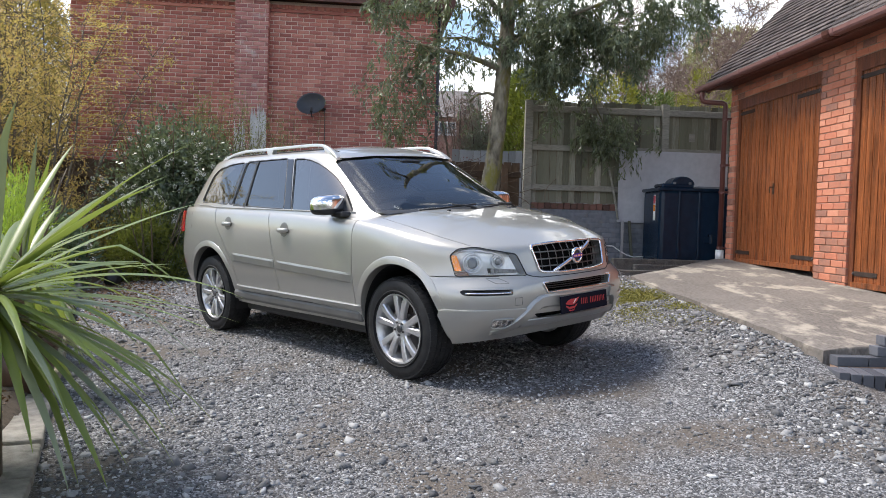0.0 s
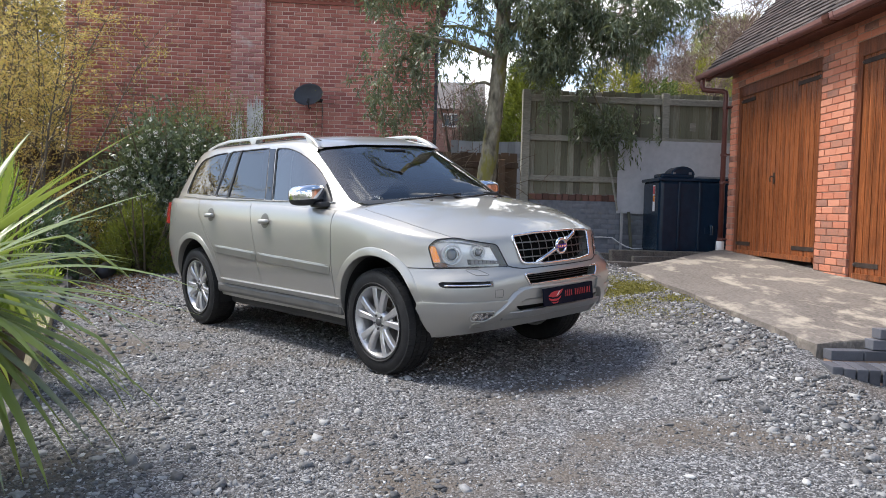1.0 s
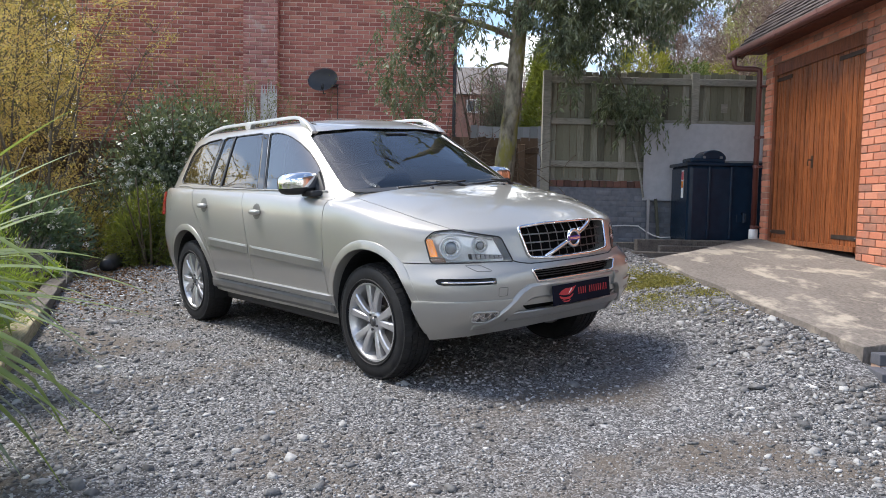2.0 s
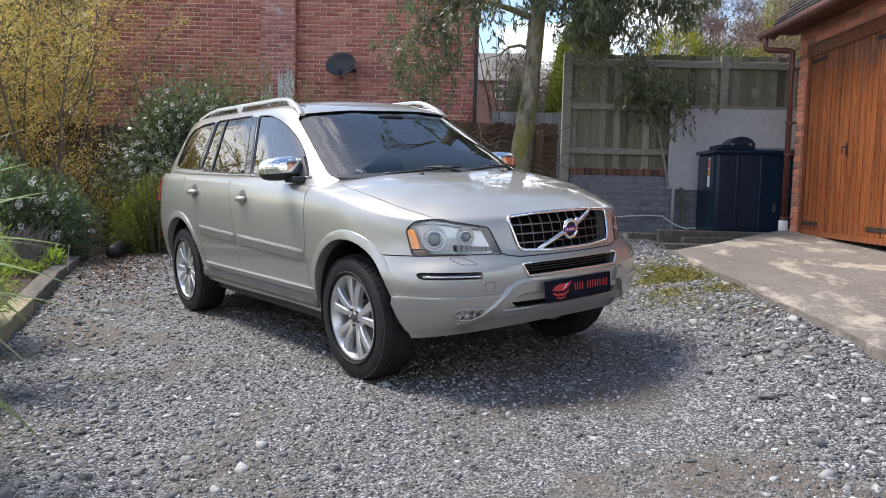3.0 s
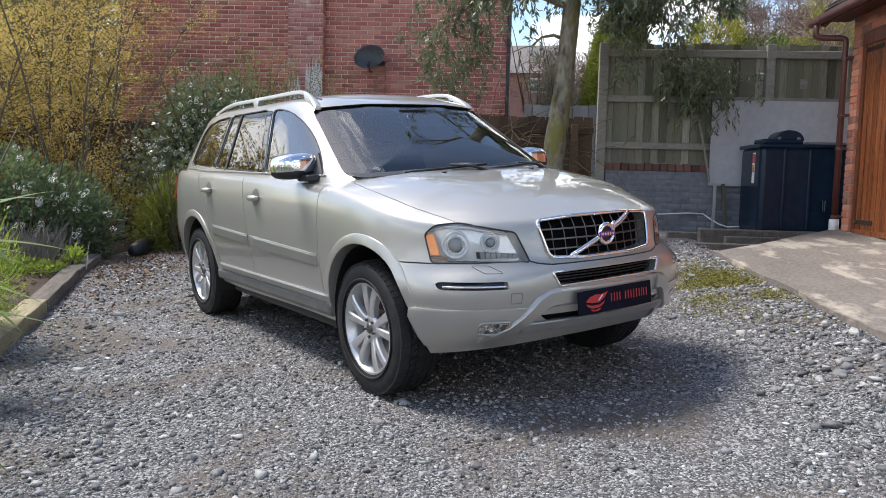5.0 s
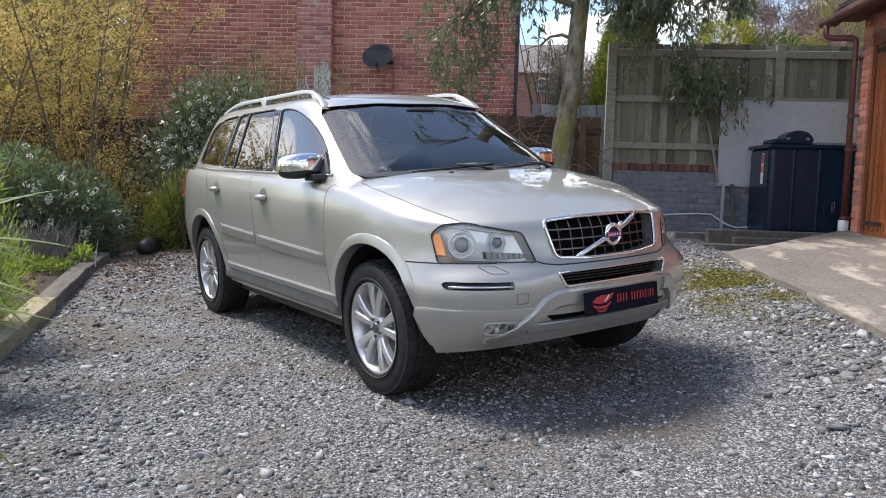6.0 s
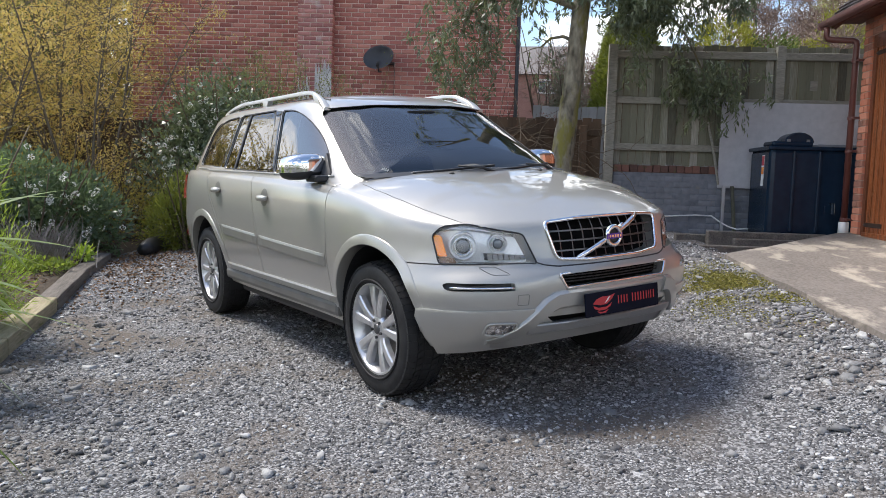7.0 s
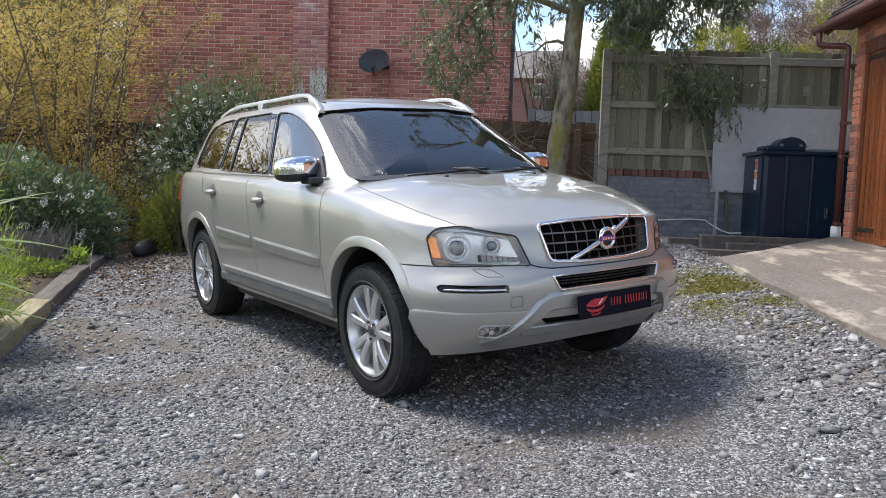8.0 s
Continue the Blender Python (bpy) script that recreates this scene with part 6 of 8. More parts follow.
for s in (-1, 1):
    path = [(0.34, 0.592), (0.39, 0.588), (0.43, 0.565), (0.465, 0.525), (0.505, 0.48), (0.555, 0.435), (0.61, 0.405), (0.67, 0.39)]
    strut = part("bumper_strut", band_on_front([(s * a, b) for a, b in path], [0.045, 0.045, 0.043, 0.040, 0.038, 0.034, 0.026, 0.015], 0.030), M_SILVER, car, "body-coloured bumper strut", smooth=False)
    strut.data.shade_smooth()
    strut.data.set_sharp_from_angle(angle=radians(40))
    # lower bumper corner, a step proud of the skin, wrapping round to the wheel arch
    bm = bmesh.new()
    rings = []
    stations = [(y, None) for y in np.linspace(0.47, 0.60, 10)] + [(0.60, f) for f in np.radians(np.linspace(4, 80, 30))]
    for y, f in stations:
        row = []
        back = 0 if f is None else smoothstep(62, 80, math.degrees(f))
        topz = 0.556 - 0.004 * back - 0.030 * smoothstep(0.75, 1.0, back)
        tuck = 0.075 * smoothstep(0.35, 1.0, back) ** 2
        for z, l in ((0.343 + tuck, -0.03), (0.350 + tuck, 0.006), (0.40 + 0.5 * tuck, 0.014), (0.47, 0.017), (topz - 0.012, 0.018), (topz, 0.012), (topz, -0.03)):
            if f is None:
                row.append(bm.verts.new(on_front(s * y, z, l * 0.9)))
                continue
            aim = Vector((math.cos(f), s * math.sin(f), 0))
            hit = shell_tree.ray_cast(Vector((0.36, s * 0.60, z)), aim)
            p = hit[0] if hit[0] else Vector((0.36, s * 0.60, z)) + aim * 0.3
            p = p + aim * l * 0.9
            p.x = max(p.x, 0.437 if z > 0.5 else 0.457)
            row.append(bm.verts.new(p))
        rings.append(row)
    for a, b in zip(rings, rings[1:]):
        for k in range(6):
            bm.faces.new((a[k], a[k + 1], b[k + 1], b[k]))
    bm.faces.new(rings[-1])
    bmesh.ops.recalc_face_normals(bm, faces=bm.faces)
    bumper_corner = part("bumper_corner", bm, M_SILVER, car, "body-coloured lower bumper corner", smooth=False)
    bumper_corner.data.shade_smooth()
    bumper_corner.data.set_sharp_from_angle(angle=radians(35))
    o = [(s * a, b) for a, b in FOG]
    fog = part("fog_lamp", patch(o, on_front, lift=0.0185, rings=4), M_FOG, car, "clear front fog lamp", smooth=True)
    part("fog_bezel", rope([on_front(a, b, 0.020) for a, b in o], 0.006, 8, True), M_SILVER, fog, smooth=True)
    glint = random.Random(5)
    # irregular chrome and dark chips imitate glints of light in the lamp
    for k in range(9):
        y, z = 0.592 + 0.0115 * k, 0.456 + glint.uniform(-0.014, 0.014)
        chip = [(s * (y + r * math.cos(f)), z + 1.3 * r * math.sin(f)) for f, r in ((j * 1.2566 + glint.uniform(-0.4, 0.4), glint.uniform(0.007, 0.015)) for j in range(5))]
        part("fog_reflector", patch(chip, on_front, lift=0.0195, thick=0.003, rings=2), M_CHROME if k % 3 else M_GRILLEBAR, fog)
    fog_glass = part("fog_glass", patch(o, on_front, lift=0.0235, rings=4), M_LENS, fog, smooth=True)
    fog_glass.visible_shadow = False
    o = [(s * a, b) for a, b in SLOT]
    slot = part("bumper_slot", patch(o, on_front, lift=-0.03, rings=4), M_BLACKPLASTIC, car, "black bumper slot with chrome strip")
    part("slot_strip", rope([on_front(s * y, 0.663, 0.0) for y in np.linspace(0.59, 0.82, 12)], 0.006, 6), M_CHROME, slot, smooth=True)
    part("washer_cover", rope([on_front(s * a, b, 0.001) for a, b in rounded([(0.63, 0.757), (0.695, 0.757), (0.66, 0.722), (0.585, 0.722)], 0.012)], 0.002, 5, True), M_SEAM, car)
    part("tow_cover", rope([on_front(s * a, b, 0.001) for a, b in rounded([(0.525, 0.628), (0.575, 0.628), (0.575, 0.578), (0.525, 0.578)], 0.006)], 0.002, 5, True), M_SEAM, car) if s < 0 else None
    # headlight: bowl, projectors, amber lamp, side lamp, clear cover
    o = [(s * a, b) for a, b in HEADLIGHT]
    def in_bowl(y, z, lift=0.0):
        # the bowl falls back less than the skin towards the wing
        return Vector((max(0.340, 0.775 - 0.62 * (abs(y) - 0.43) - 0.9 * max(0, abs(y) - 0.70) - 0.25 * (z - 0.765) + lift), y, z))
    light = part("headlight", patch(o, in_bowl, lift=-0.028, rings=5), M_BOWL, car, "clear headlight with amber indicator", smooth=True)
    cover = part("lens_cover", patch(o, on_front, lift=0.002, rings=8), M_LENS, light, smooth=True)
    cover.visible_shadow = False
    part("light_edge", rope([on_front(a, b, 0.0) for a, b in o], 0.0042, 6, True), M_BLACKPLASTIC, light)
    for y, z, r in ((0.700, 0.848, 0.066), (0.575, 0.858, 0.046)):
        p = on_front(s * y, z, 0) + Vector((-0.046 - 0.25 * (r - 0.046) / 0.02 * 0.06, 0, 0))
        bm = bmesh.new()
        lathe(bm, [(-0.004, r * 0.55), (0.010, r * 0.62), (0.003, r * 0.70), (0.012, r * 0.76), (0.002, r * 0.86), (-0.010, r * 0.97), (-0.004, r * 1.03), (0.012, r * 1.07), (0.05, r * 1.0)], 40, closed=False)
        aim = Matrix.Translation(p) @ Matrix.Rotation(radians(90), 4, "Z") @ Matrix.Rotation(radians(s * 30), 4, "Z")
        bmesh.ops.transform(bm, matrix=aim, verts=bm.verts)
        part("lamp_ring", bm, M_BOWL, light, smooth=True)
        bm = bmesh.new()
        lathe(bm, [(-0.001, r * 0.60), (-0.007, r * 0.66), (-0.001, r * 0.72)], 40, closed=False)
        bmesh.ops.transform(bm, matrix=aim, verts=bm.verts)
        part("bright_ring", bm, M_CHROME, light, smooth=True)
        bm = bmesh.new()
        bmesh.ops.create_uvsphere(bm, u_segments=20, v_segments=14, radius=r * 0.56)
        bmesh.ops.transform(bm, matrix=aim @ Matrix.Translation((0, 0.008, 0)) @ Matrix.Diagonal((1, 0.55, 1, 1)), verts=bm.verts)
        part("projector", bm, M_PROJ, light, "dark glass projector", smooth=True)
    am = rounded([(s * 0.778, 0.802), (s * 0.808, 0.802), (s * 0.808, 0.888), (s * 0.796, 0.908), (s * 0.784, 0.900)], 0.008)
    part("indicator", patch(am, on_front, lift=-0.006, thick=0.05, rings=4), M_AMBER, light, "amber indicator")
    part("side_reflector", patch(rounded([(s * 0.755, 0.772), (s * 0.806, 0.772), (s * 0.806, 0.797), (s * 0.76, 0.797)], 0.006), on_front, lift=-0.006, thick=0.05, rings=3), M_POT, light, "dull brown side reflector")
    # ribbed side lamp along the lower edge, and the brow over the projectors
    for k in range(7):
        y0 = 0.462 + k * 0.0225
        part("side_lamp", patch(rounded([(s * y0, 0.779), (s * (y0 + 0.0205), 0.779), (s * (y0 + 0.0195), 0.800 + 0.002 * k), (s * (y0 + 0.001), 0.800 + 0.002 * k)], 0.003), in_bowl, lift=-0.006, thick=0.03, rings=2), M_GRILLEBAR, light)
    brow = [(0.50, 0.893), (0.58, 0.912), (0.66, 0.932), (0.73, 0.936), (0.772, 0.920)]
    part("lamp_brow", rope([in_bowl(s * a, b, 0.005) for a, b in brow], [0.004, 0.007, 0.009, 0.008, 0.004], 8), M_BOWL, light, smooth=True)
    # tail lamp on the rear corner
    bm = bmesh.new()
    rows = []
    for k, x in enumerate(np.linspace(-3.44, -3.74, 12)):
        rows.append([bm.verts.new(on_side(x, z, s, 0.004 + 0.024 * min(1, k / 3)) - Vector((0.02 * min(1, k / 3), 0, 0))) for z in np.linspace(0.955, 1.165, 10)])
    for a, b in zip(rows, rows[1:]):
        for k in range(9):
            bm.faces.new((a[k], a[k + 1], b[k + 1], b[k]))
    part("tail_lamp", bm, M_RED, car, "red tail lamp", smooth=True)
    refl = [on_side(x, z, s, 0.012) for x, z in ((-3.46, 0.62), (-3.58, 0.62), (-3.58, 0.665), (-3.46, 0.665))]
    bm = bmesh.new()
    bm.faces.new([bm.verts.new(p) for p in refl])
    bmesh.ops.solidify(bm, geom=bm.faces[:], thickness=0.012)
    part("rear_reflector", bm, M_RED, car, "red rear reflector")

# number plate: dark show plate, its marks as plain bars
PX = on_front(0.0, 0.55, 0).x + 0.034
bm = bmesh.new()
box(bm, -0.006, 0.004, -0.262, 0.262, -0.058, 0.058, bevel=0.003)
plate = part("number_plate", bm, M_PLATE, car, "dark navy show plate with red marks")
plate.matrix_basis = pose(PX, 0.0, 0.553, 0, -4, 1)
mark = None
x = -0.040
for k in range(14):
    if k != 4:
        wide = 0.0035 if k == 11 else 0.0072
        if mark is None:
            mark = part("plate_mark", boxes((0.0045, 0.0052, 0, 1, -0.014, 0.027)), M_REDMARK, plate)
            o = mark
        else:
            o = new("plate_mark", mark.data)
            o.parent = plate
        o.matrix_basis = Matrix.Translation((0, x, 0)) @ Matrix.Diagonal((1, wide, 1, 1))
    x += 0.014 if k == 11 else 0.0205
# emblem: a swept upper form over two thin crescents
for hull in ([(-0.215, 0.004), (-0.190, 0.024), (-0.150, 0.034), (-0.105, 0.032), (-0.060, 0.040), (-0.085, 0.014), (-0.120, -0.006), (-0.170, -0.006)],
             [(-0.212, -0.006), (-0.175, -0.018), (-0.120, -0.018), (-0.085, -0.002), (-0.095, -0.018), (-0.125, -0.032), (-0.175, -0.032), (-0.205, -0.020)],
             [(-0.190, -0.034), (-0.150, -0.041), (-0.110, -0.034), (-0.130, -0.047), (-0.170, -0.047)]):
    bm = bmesh.new()
    prism(bm, hull, "x", 0.0044, 0.0052)
    part("plate_emblem", bm, M_REDMARK, plate, "plain red emblem shape")
bm = bmesh.new()
prism(bm, [(-0.135, 0.000), (-0.118, 0.006), (-0.092, 0.030), (-0.104, 0.030)], "x", 0.0053, 0.0056)
part("plate_emblem", bm, M_WHITE, plate, "pale glint of the emblem")

# ---- wipers, washer jets, sticker ----
def wiper(y0, y1, dx):
    bm = bmesh.new()
    pts = [put_screen(y, 1.170 + 0.03 * k, lift=0.022) for k, y in zip(np.linspace(0, 1, 10), np.linspace(y0, y1, 10))]
    tube(bm, pts, 0.0075, 6)
    tube(bm, [put_screen(y0 + (y1 - y0) * 0.95, 1.150, lift=0.02), put_screen(y0 + (y1 - y0) * 0.75, 1.172, lift=0.042), put_screen((y0 + y1) / 2, 1.190, lift=0.038)], [0.014, 0.009, 0.006], 6)
    return bm


part("wiper", wiper(-0.52, 0.06, 0), M_BLACKPLASTIC, car, "black wiper arm", smooth=True)
part("wiper", wiper(0.02, 0.56, 0), M_BLACKPLASTIC, car, "black wiper arm", smooth=True)
bm = bmesh.new()
rows = [[bm.verts.new((put_screen(y, 1.165, lift=0.0).x + d, y, h - 0.02 * abs(y))) for y in np.linspace(-0.76, 0.76, 24)] for d, h in ((-0.06, 1.205), (0.03, 1.196), (0.07, 1.185))]
for a, b in zip(rows, rows[1:]):
    for k in range(23):
        bm.faces.new((a[k], a[k + 1], b[k + 1], b[k]))
part("scuttle", bm, M_BLACKPLASTIC, car, "black plastic scuttle", smooth=True)
for y in (-0.33, 0.33):
    bm = bmesh.new()
    bmesh.ops.create_uvsphere(bm, u_segments=10, v_segments=8, radius=0.014)
    jet = part("washer_jet", bm, M_BLACKPLASTIC, car, smooth=True)
    jet.matrix_basis = Matrix.Translation(on_top(-0.06, y, 0.002)) @ Matrix.Diagonal((1.4, 1, 0.6, 1))
bm = patch([(-0.60 + 0.036 * math.cos(t), 1.222 + 0.024 * math.sin(t)) for t in np.linspace(0, 2 * math.pi, 25)[:-1]], put_screen, lift=-0.014, rings=3)
sticker = part("sticker", bm, M_BLACKPLASTIC, car, "round black sticker with pale mark")
bm = bmesh.new()
for k in range(5):
    a = radians(-50 + 25 * k)
    p, q = put_screen(-0.60 + 0.006 * math.sin(a), 1.212, lift=-0.0115), put_screen(-0.60 + 0.024 * math.sin(a), 1.212 + 0.020 * math.cos(a), lift=-0.0115)
    tube(bm, [p, q], [0.0015, 0.0028], 5)
part("sticker_mark", bm, M_WHITE, sticker)

# ---- cabin ----
bm = bmesh.new()
box(bm, -0.80, -0.30, -0.725, 0.725, 0.80, 1.115, bevel=0.06)
box(bm, -0.84, -0.60, -0.56, -0.16, 1.06, 1.165, bevel=0.05)
part("dashboard", bm, M_CABIN, car, "dark grey dashboard")
part("cabin_floor", boxes((-3.34, -0.63, -0.715, 0.715, 0.60, 0.62)), M_CABIN, car)


def seat(x, y, w):
    bm = bmesh.new()
    box(bm, x - 0.50, x, y - w, y + w, 0.70, 0.86, bevel=0.05)
    box(bm, -0.07, 0.07, y - w, y + w, 0.0, 0.62, bevel=0.055, m=pose(x - 0.50, 0, 0.82, 0, -14, 0))
    s_ob = part("seat", bm, M_SEAT, car, "dark leather seat")
    for dy in ((0,) if w < 0.4 else (-0.4, 0.4)):
        hb = bmesh.new()
        box(hb, -0.045, 0.045, y + dy - 0.13, y + dy + 0.13, 0.64, 0.80, bevel=0.035, m=pose(x - 0.50, 0, 0.82, 0, -14, 0))
        part("headrest", hb, M_SEAT, s_ob)


seat(-1.00, -0.36, 0.25)
seat(-1.00, 0.36, 0.25)
seat(-1.95, 0.0, 0.62)
steer = [Vector((0.10 * math.sin(radians(25)) * 0 + 0, 0.185 * math.cos(t), 0.185 * math.sin(t))) for t in np.linspace(0, 2 * math.pi, 29)[:-1]]
sw = part("steering_wheel", rope(steer, 0.016, 8, True), M_CABIN, car, "dark steering wheel", smooth=True)
sw.matrix_basis = pose(-0.86, -0.36, 1.07, 0, 25, 0)
part("spoke", boxes((-0.012, 0.012, -0.175, 0.175, -0.03, 0.03), (-0.02, 0.03, -0.07, 0.07, -0.07, 0.07), bevel=0.01), M_CABIN, sw)
bm = bmesh.new()
box(bm, -0.02, 0.02, -0.11, 0.11, -0.03, 0.03, bevel=0.015)
rv = part("rear_view_mirror", bm, M_CABIN, car)
rv.matrix_basis = pose(-0.90, 0.0, 1.56)
# low and front trays are added to darken the ground under the car
part("underbody", boxes((-3.6, 0.25, -0.56, 0.56, 0.23, 0.36), (0.245, 0.50, -0.60, 0.60, 0.315, 0.38), (-2.38, -0.47, -0.80, 0.80, 0.25, 0.36), bevel=0.03), M_BLACKPLASTIC, car, "black underbody with low trays added to shade the ground")

# ---- plants ----
rng = np.random.default_rng(11)


def unit(v):
    return v / np.maximum(np.linalg.norm(v, axis=-1, keepdims=True), 1e-9)


def leaf_mesh(name, at, axis, length, width, material, parent, fold=0.15):
    """Many small leaves: each a folded blade from its stalk point along its axis."""
    n = len(at)
    length, width = np.broadcast_to(length, n)[:, None], np.broadcast_to(width, n)[:, None]
    axis = unit(axis)
    side = unit(np.cross(axis, rng.normal(size=(n, 3))))
    up = np.cross(side, axis)
    mid = at + axis * length * 0.45
    v = np.stack([at, mid + side * width / 2 + up * width * fold, at + axis * length - up * length * 0.06, mid - side * width / 2 + up * width * fold], 1).reshape(-1, 3)
    f = np.arange(4 * n).reshape(n, 4)
    return numpy_mesh(name, v, f, material, parent)


def limb(bm, start, direction, length, r0, r1, bend=0.25, droop=0.0, steps=7, sides=7, rg=random):
    """A tapering, wandering limb; gives its points."""
    p, d = Vector(start), Vector(direction).normalized()
    pts = [p.copy()]
    for k in range(steps):
        d = (d + Vector((rg.gauss(0, 1), rg.gauss(0, 1), rg.gauss(0, 1))) * bend / steps ** 0.5 * 0.6 + Vector((0, 0, -droop / steps))).normalized()
        p = p + d * length / steps
        pts.append(p.copy())
    tube(bm, pts, [r0 + (r1 - r0) * k / steps for k in range(steps + 1)], sides)
    return pts


def to_world(u, v, z):
    p = SITE @ Vector((u, v, z))
    return p


# eucalyptus before the back fence: leaning trunk, high open crown of hanging leaves
EUC = to_world(-1.3, -3.42, 0.3)


def to_world_pose(u, v, z):
    return SITE @ pose(u, v, z)


def site_dir(u, v, z):
    return (SITE.to_3x3() @ Vector((u, v, z))).normalized()


rg = random.Random(21)
euc = thing("eucalyptus_tree", pose(*EUC), "eucalyptus with smooth leaning trunk and hanging grey-green leaves", "tree")
bm = bmesh.new()
trunk_pts = [SITE.to_3x3() @ Vector(p) for p in ((0, 0.0, -0.3), (0, 0.04, 0.3), (0, 0.10, 1.0), (0.0, 0.165, 1.6), (0.0, 0.225, 2.2), (0.0, 0.285, 3.1), (0.02, 0.33, 4.0), (0.05, 0.5, 5.5), (0.0, 0.45, 7.0), (-0.1, 0.5, 8.5))]
fine = np.linspace(0, 9, 91)
girth = np.interp(fine, range(10), [0.25, 0.18, 0.145, 0.130, 0.120, 0.112, 0.100, 0.080, 0.05, 0.03])
axis_pts = [trunk_pts[min(int(q), 8)].lerp(trunk_pts[min(int(q), 8) + 1], q - min(int(q), 8)) for q in fine]
for ring, c in zip(tube(bm, axis_pts, list(girth), 22), axis_pts):
    for v in ring:
        out = v.co - c
        v.co = c + out * (1 + 0.10 * noise.noise(v.co * 3.0) + 0.06 * noise.noise(v.co * 9.0))
part("trunk", bm, M_TRUNK, euc, "grey-brown bark with green algae", smooth=True)
spots, drift = [], []


def foliage_spray(centre, spread, count, down=0.8):
    c = np.array(centre)
    # short drooping sprigs, each with leaves along it
    per = 9
    k = max(1, int(count * 1.45) // per)
    s0 = np.repeat(c + rng.normal(size=(k, 3)) * np.array(spread) * 0.85, per, 0)
    d0 = np.repeat(unit(rng.normal(size=(k, 3)) * 0.65 + np.array([0, 0, -down])), per, 0)
    t = np.tile(np.linspace(0, 1, per), k)[:, None] * np.repeat(rng.uniform(0.08, 0.22, (k, 1)), per, 0)
    spots.append(s0 + d0 * t + rng.normal(size=(k * per, 3)) * 0.012)
    drift.append(d0 * 0.8 + rng.normal(size=(k * per, 3)) * 0.5 + np.array([0, 0, -0.35 * down]))


limbs = [
    # start height, direction (u, v, z), length
    (3.05, (0.2, -1.0, 0.35), 1.5), (3.35, (0.3, 0.9, 0.5), 2.2), (3.7, (0.5, -0.8, 0.9), 2.0), (3.9, (0.3, 0.7, 0.8), 2.2),
    (4.3, (-0.5, 0.9, 0.7), 2.2), (4.7, (-0.4, -0.7, 0.9), 2.2), (5.6, (-0.4, -0.9, 0.7), 2.0), (7.0, (0.3, -0.6, 1.0), 1.6), (4.1, (0.5, 1.0, 0.35), 3.2), (3.5, (-0.2, 1.0, 0.2), 2.4)]


def trunk_at(z):
    zs = [p.z for p in trunk_pts]
    k = np.interp(z, zs, range(len(zs)))
    i = min(int(k), len(zs) - 2)
    return trunk_pts[i].lerp(trunk_pts[i + 1], k - i)


for h, d, ln in limbs:
    bm = bmesh.new()
    pts = limb(bm, trunk_at(h), site_dir(*d), ln, 0.05 * (1 - h / 14) + 0.012, 0.010, 0.35, 0.35, 8, 7, rg)
    for k in range(3, len(pts)):
        for q in range(2):
            sub = limb(bm, pts[k], Vector((rg.gauss(0, 1), rg.gauss(0, 1), rg.gauss(0.0, 0.5))), rg.uniform(0.3, 0.75), 0.010, 0.004, 0.4, 0.7, 5, 5, rg)
            foliage_spray(sub[-1], (0.08, 0.08, 0.12), 36, 1.2)
            foliage_spray(sub[3], (0.06, 0.06, 0.09), 18, 1.2)
    part("branch", bm, M_TRUNK, euc, smooth=True)
# boughs that hang low: towards the house, and over the fence
for pts_uvz, dens in (([(-1.3, -3.12, 3.60), (-1.35, -3.35, 3.72), (-1.4, -3.7, 3.83), (-1.45, -4.05, 3.82), (-1.5, -4.35, 3.66), (-1.5, -4.55, 3.38), (-1.5, -4.66, 3.05)], 1.0), ([(-1.3, -3.2, 2.95), (-1.35, -3.35, 3.02), (-1.4, -3.5, 3.0), (-1.45, -3.62, 2.9)], 0.3), ([(-1.4, -3.0, 3.9), (-1.5, -2.3, 3.7), (-1.62, -1.75, 3.1), (-1.68, -1.5, 2.65)], 0.5)):
    bm = bmesh.new()
    pts = [SITE @ Vector(p) - Vector(EUC) for p in pts_uvz]
    tube(bm, pts, [0.028 - 0.018 * k / (len(pts) - 1) for k in range(len(pts))], 7)
    for p in pts[2:]:
        for q in range(int(5 * dens) + 1):
            sub = limb(bm, p, site_dir(rg.gauss(0, 0.4), rg.gauss(0, 1), rg.gauss(-0.3, 0.6)), rg.uniform(0.2, 0.5), 0.008, 0.003, 0.4, 0.8, 5, 5, rg)
            foliage_spray(sub[-1], (0.07, 0.08, 0.12), int(30 * dens) + 4)
            foliage_spray(sub[2], (0.06, 0.07, 0.10), int(14 * dens) + 2)
    part("branch", bm, M_TRUNK, euc, smooth=True)
for c, n in (((-1.45, -4.75, 2.62), 380), ((-1.45, -4.4, 2.55), 260), ((-1.45, -5.0, 2.85), 200), ((-1.68, -1.62, 2.55), 700), ((-1.67, -1.32, 2.5), 560), ((-1.66, -1.42, 2.24), 230), ((-1.66, -1.80, 2.66), 170), ((-1.66, -1.0, 2.45), 260), ((-1.45, -4.9, 3.4), 200), ((-1.45, -4.6, 2.3), 190)):
    q = SITE @ Vector(c) - Vector(EUC)
    for j in range(n // 24):
        foliage_spray(np.array(q) + rng.uniform(-1, 1, 3) * [0.3, 0.3, 0.26], (0.05, 0.05, 0.09), 24, 1.2)
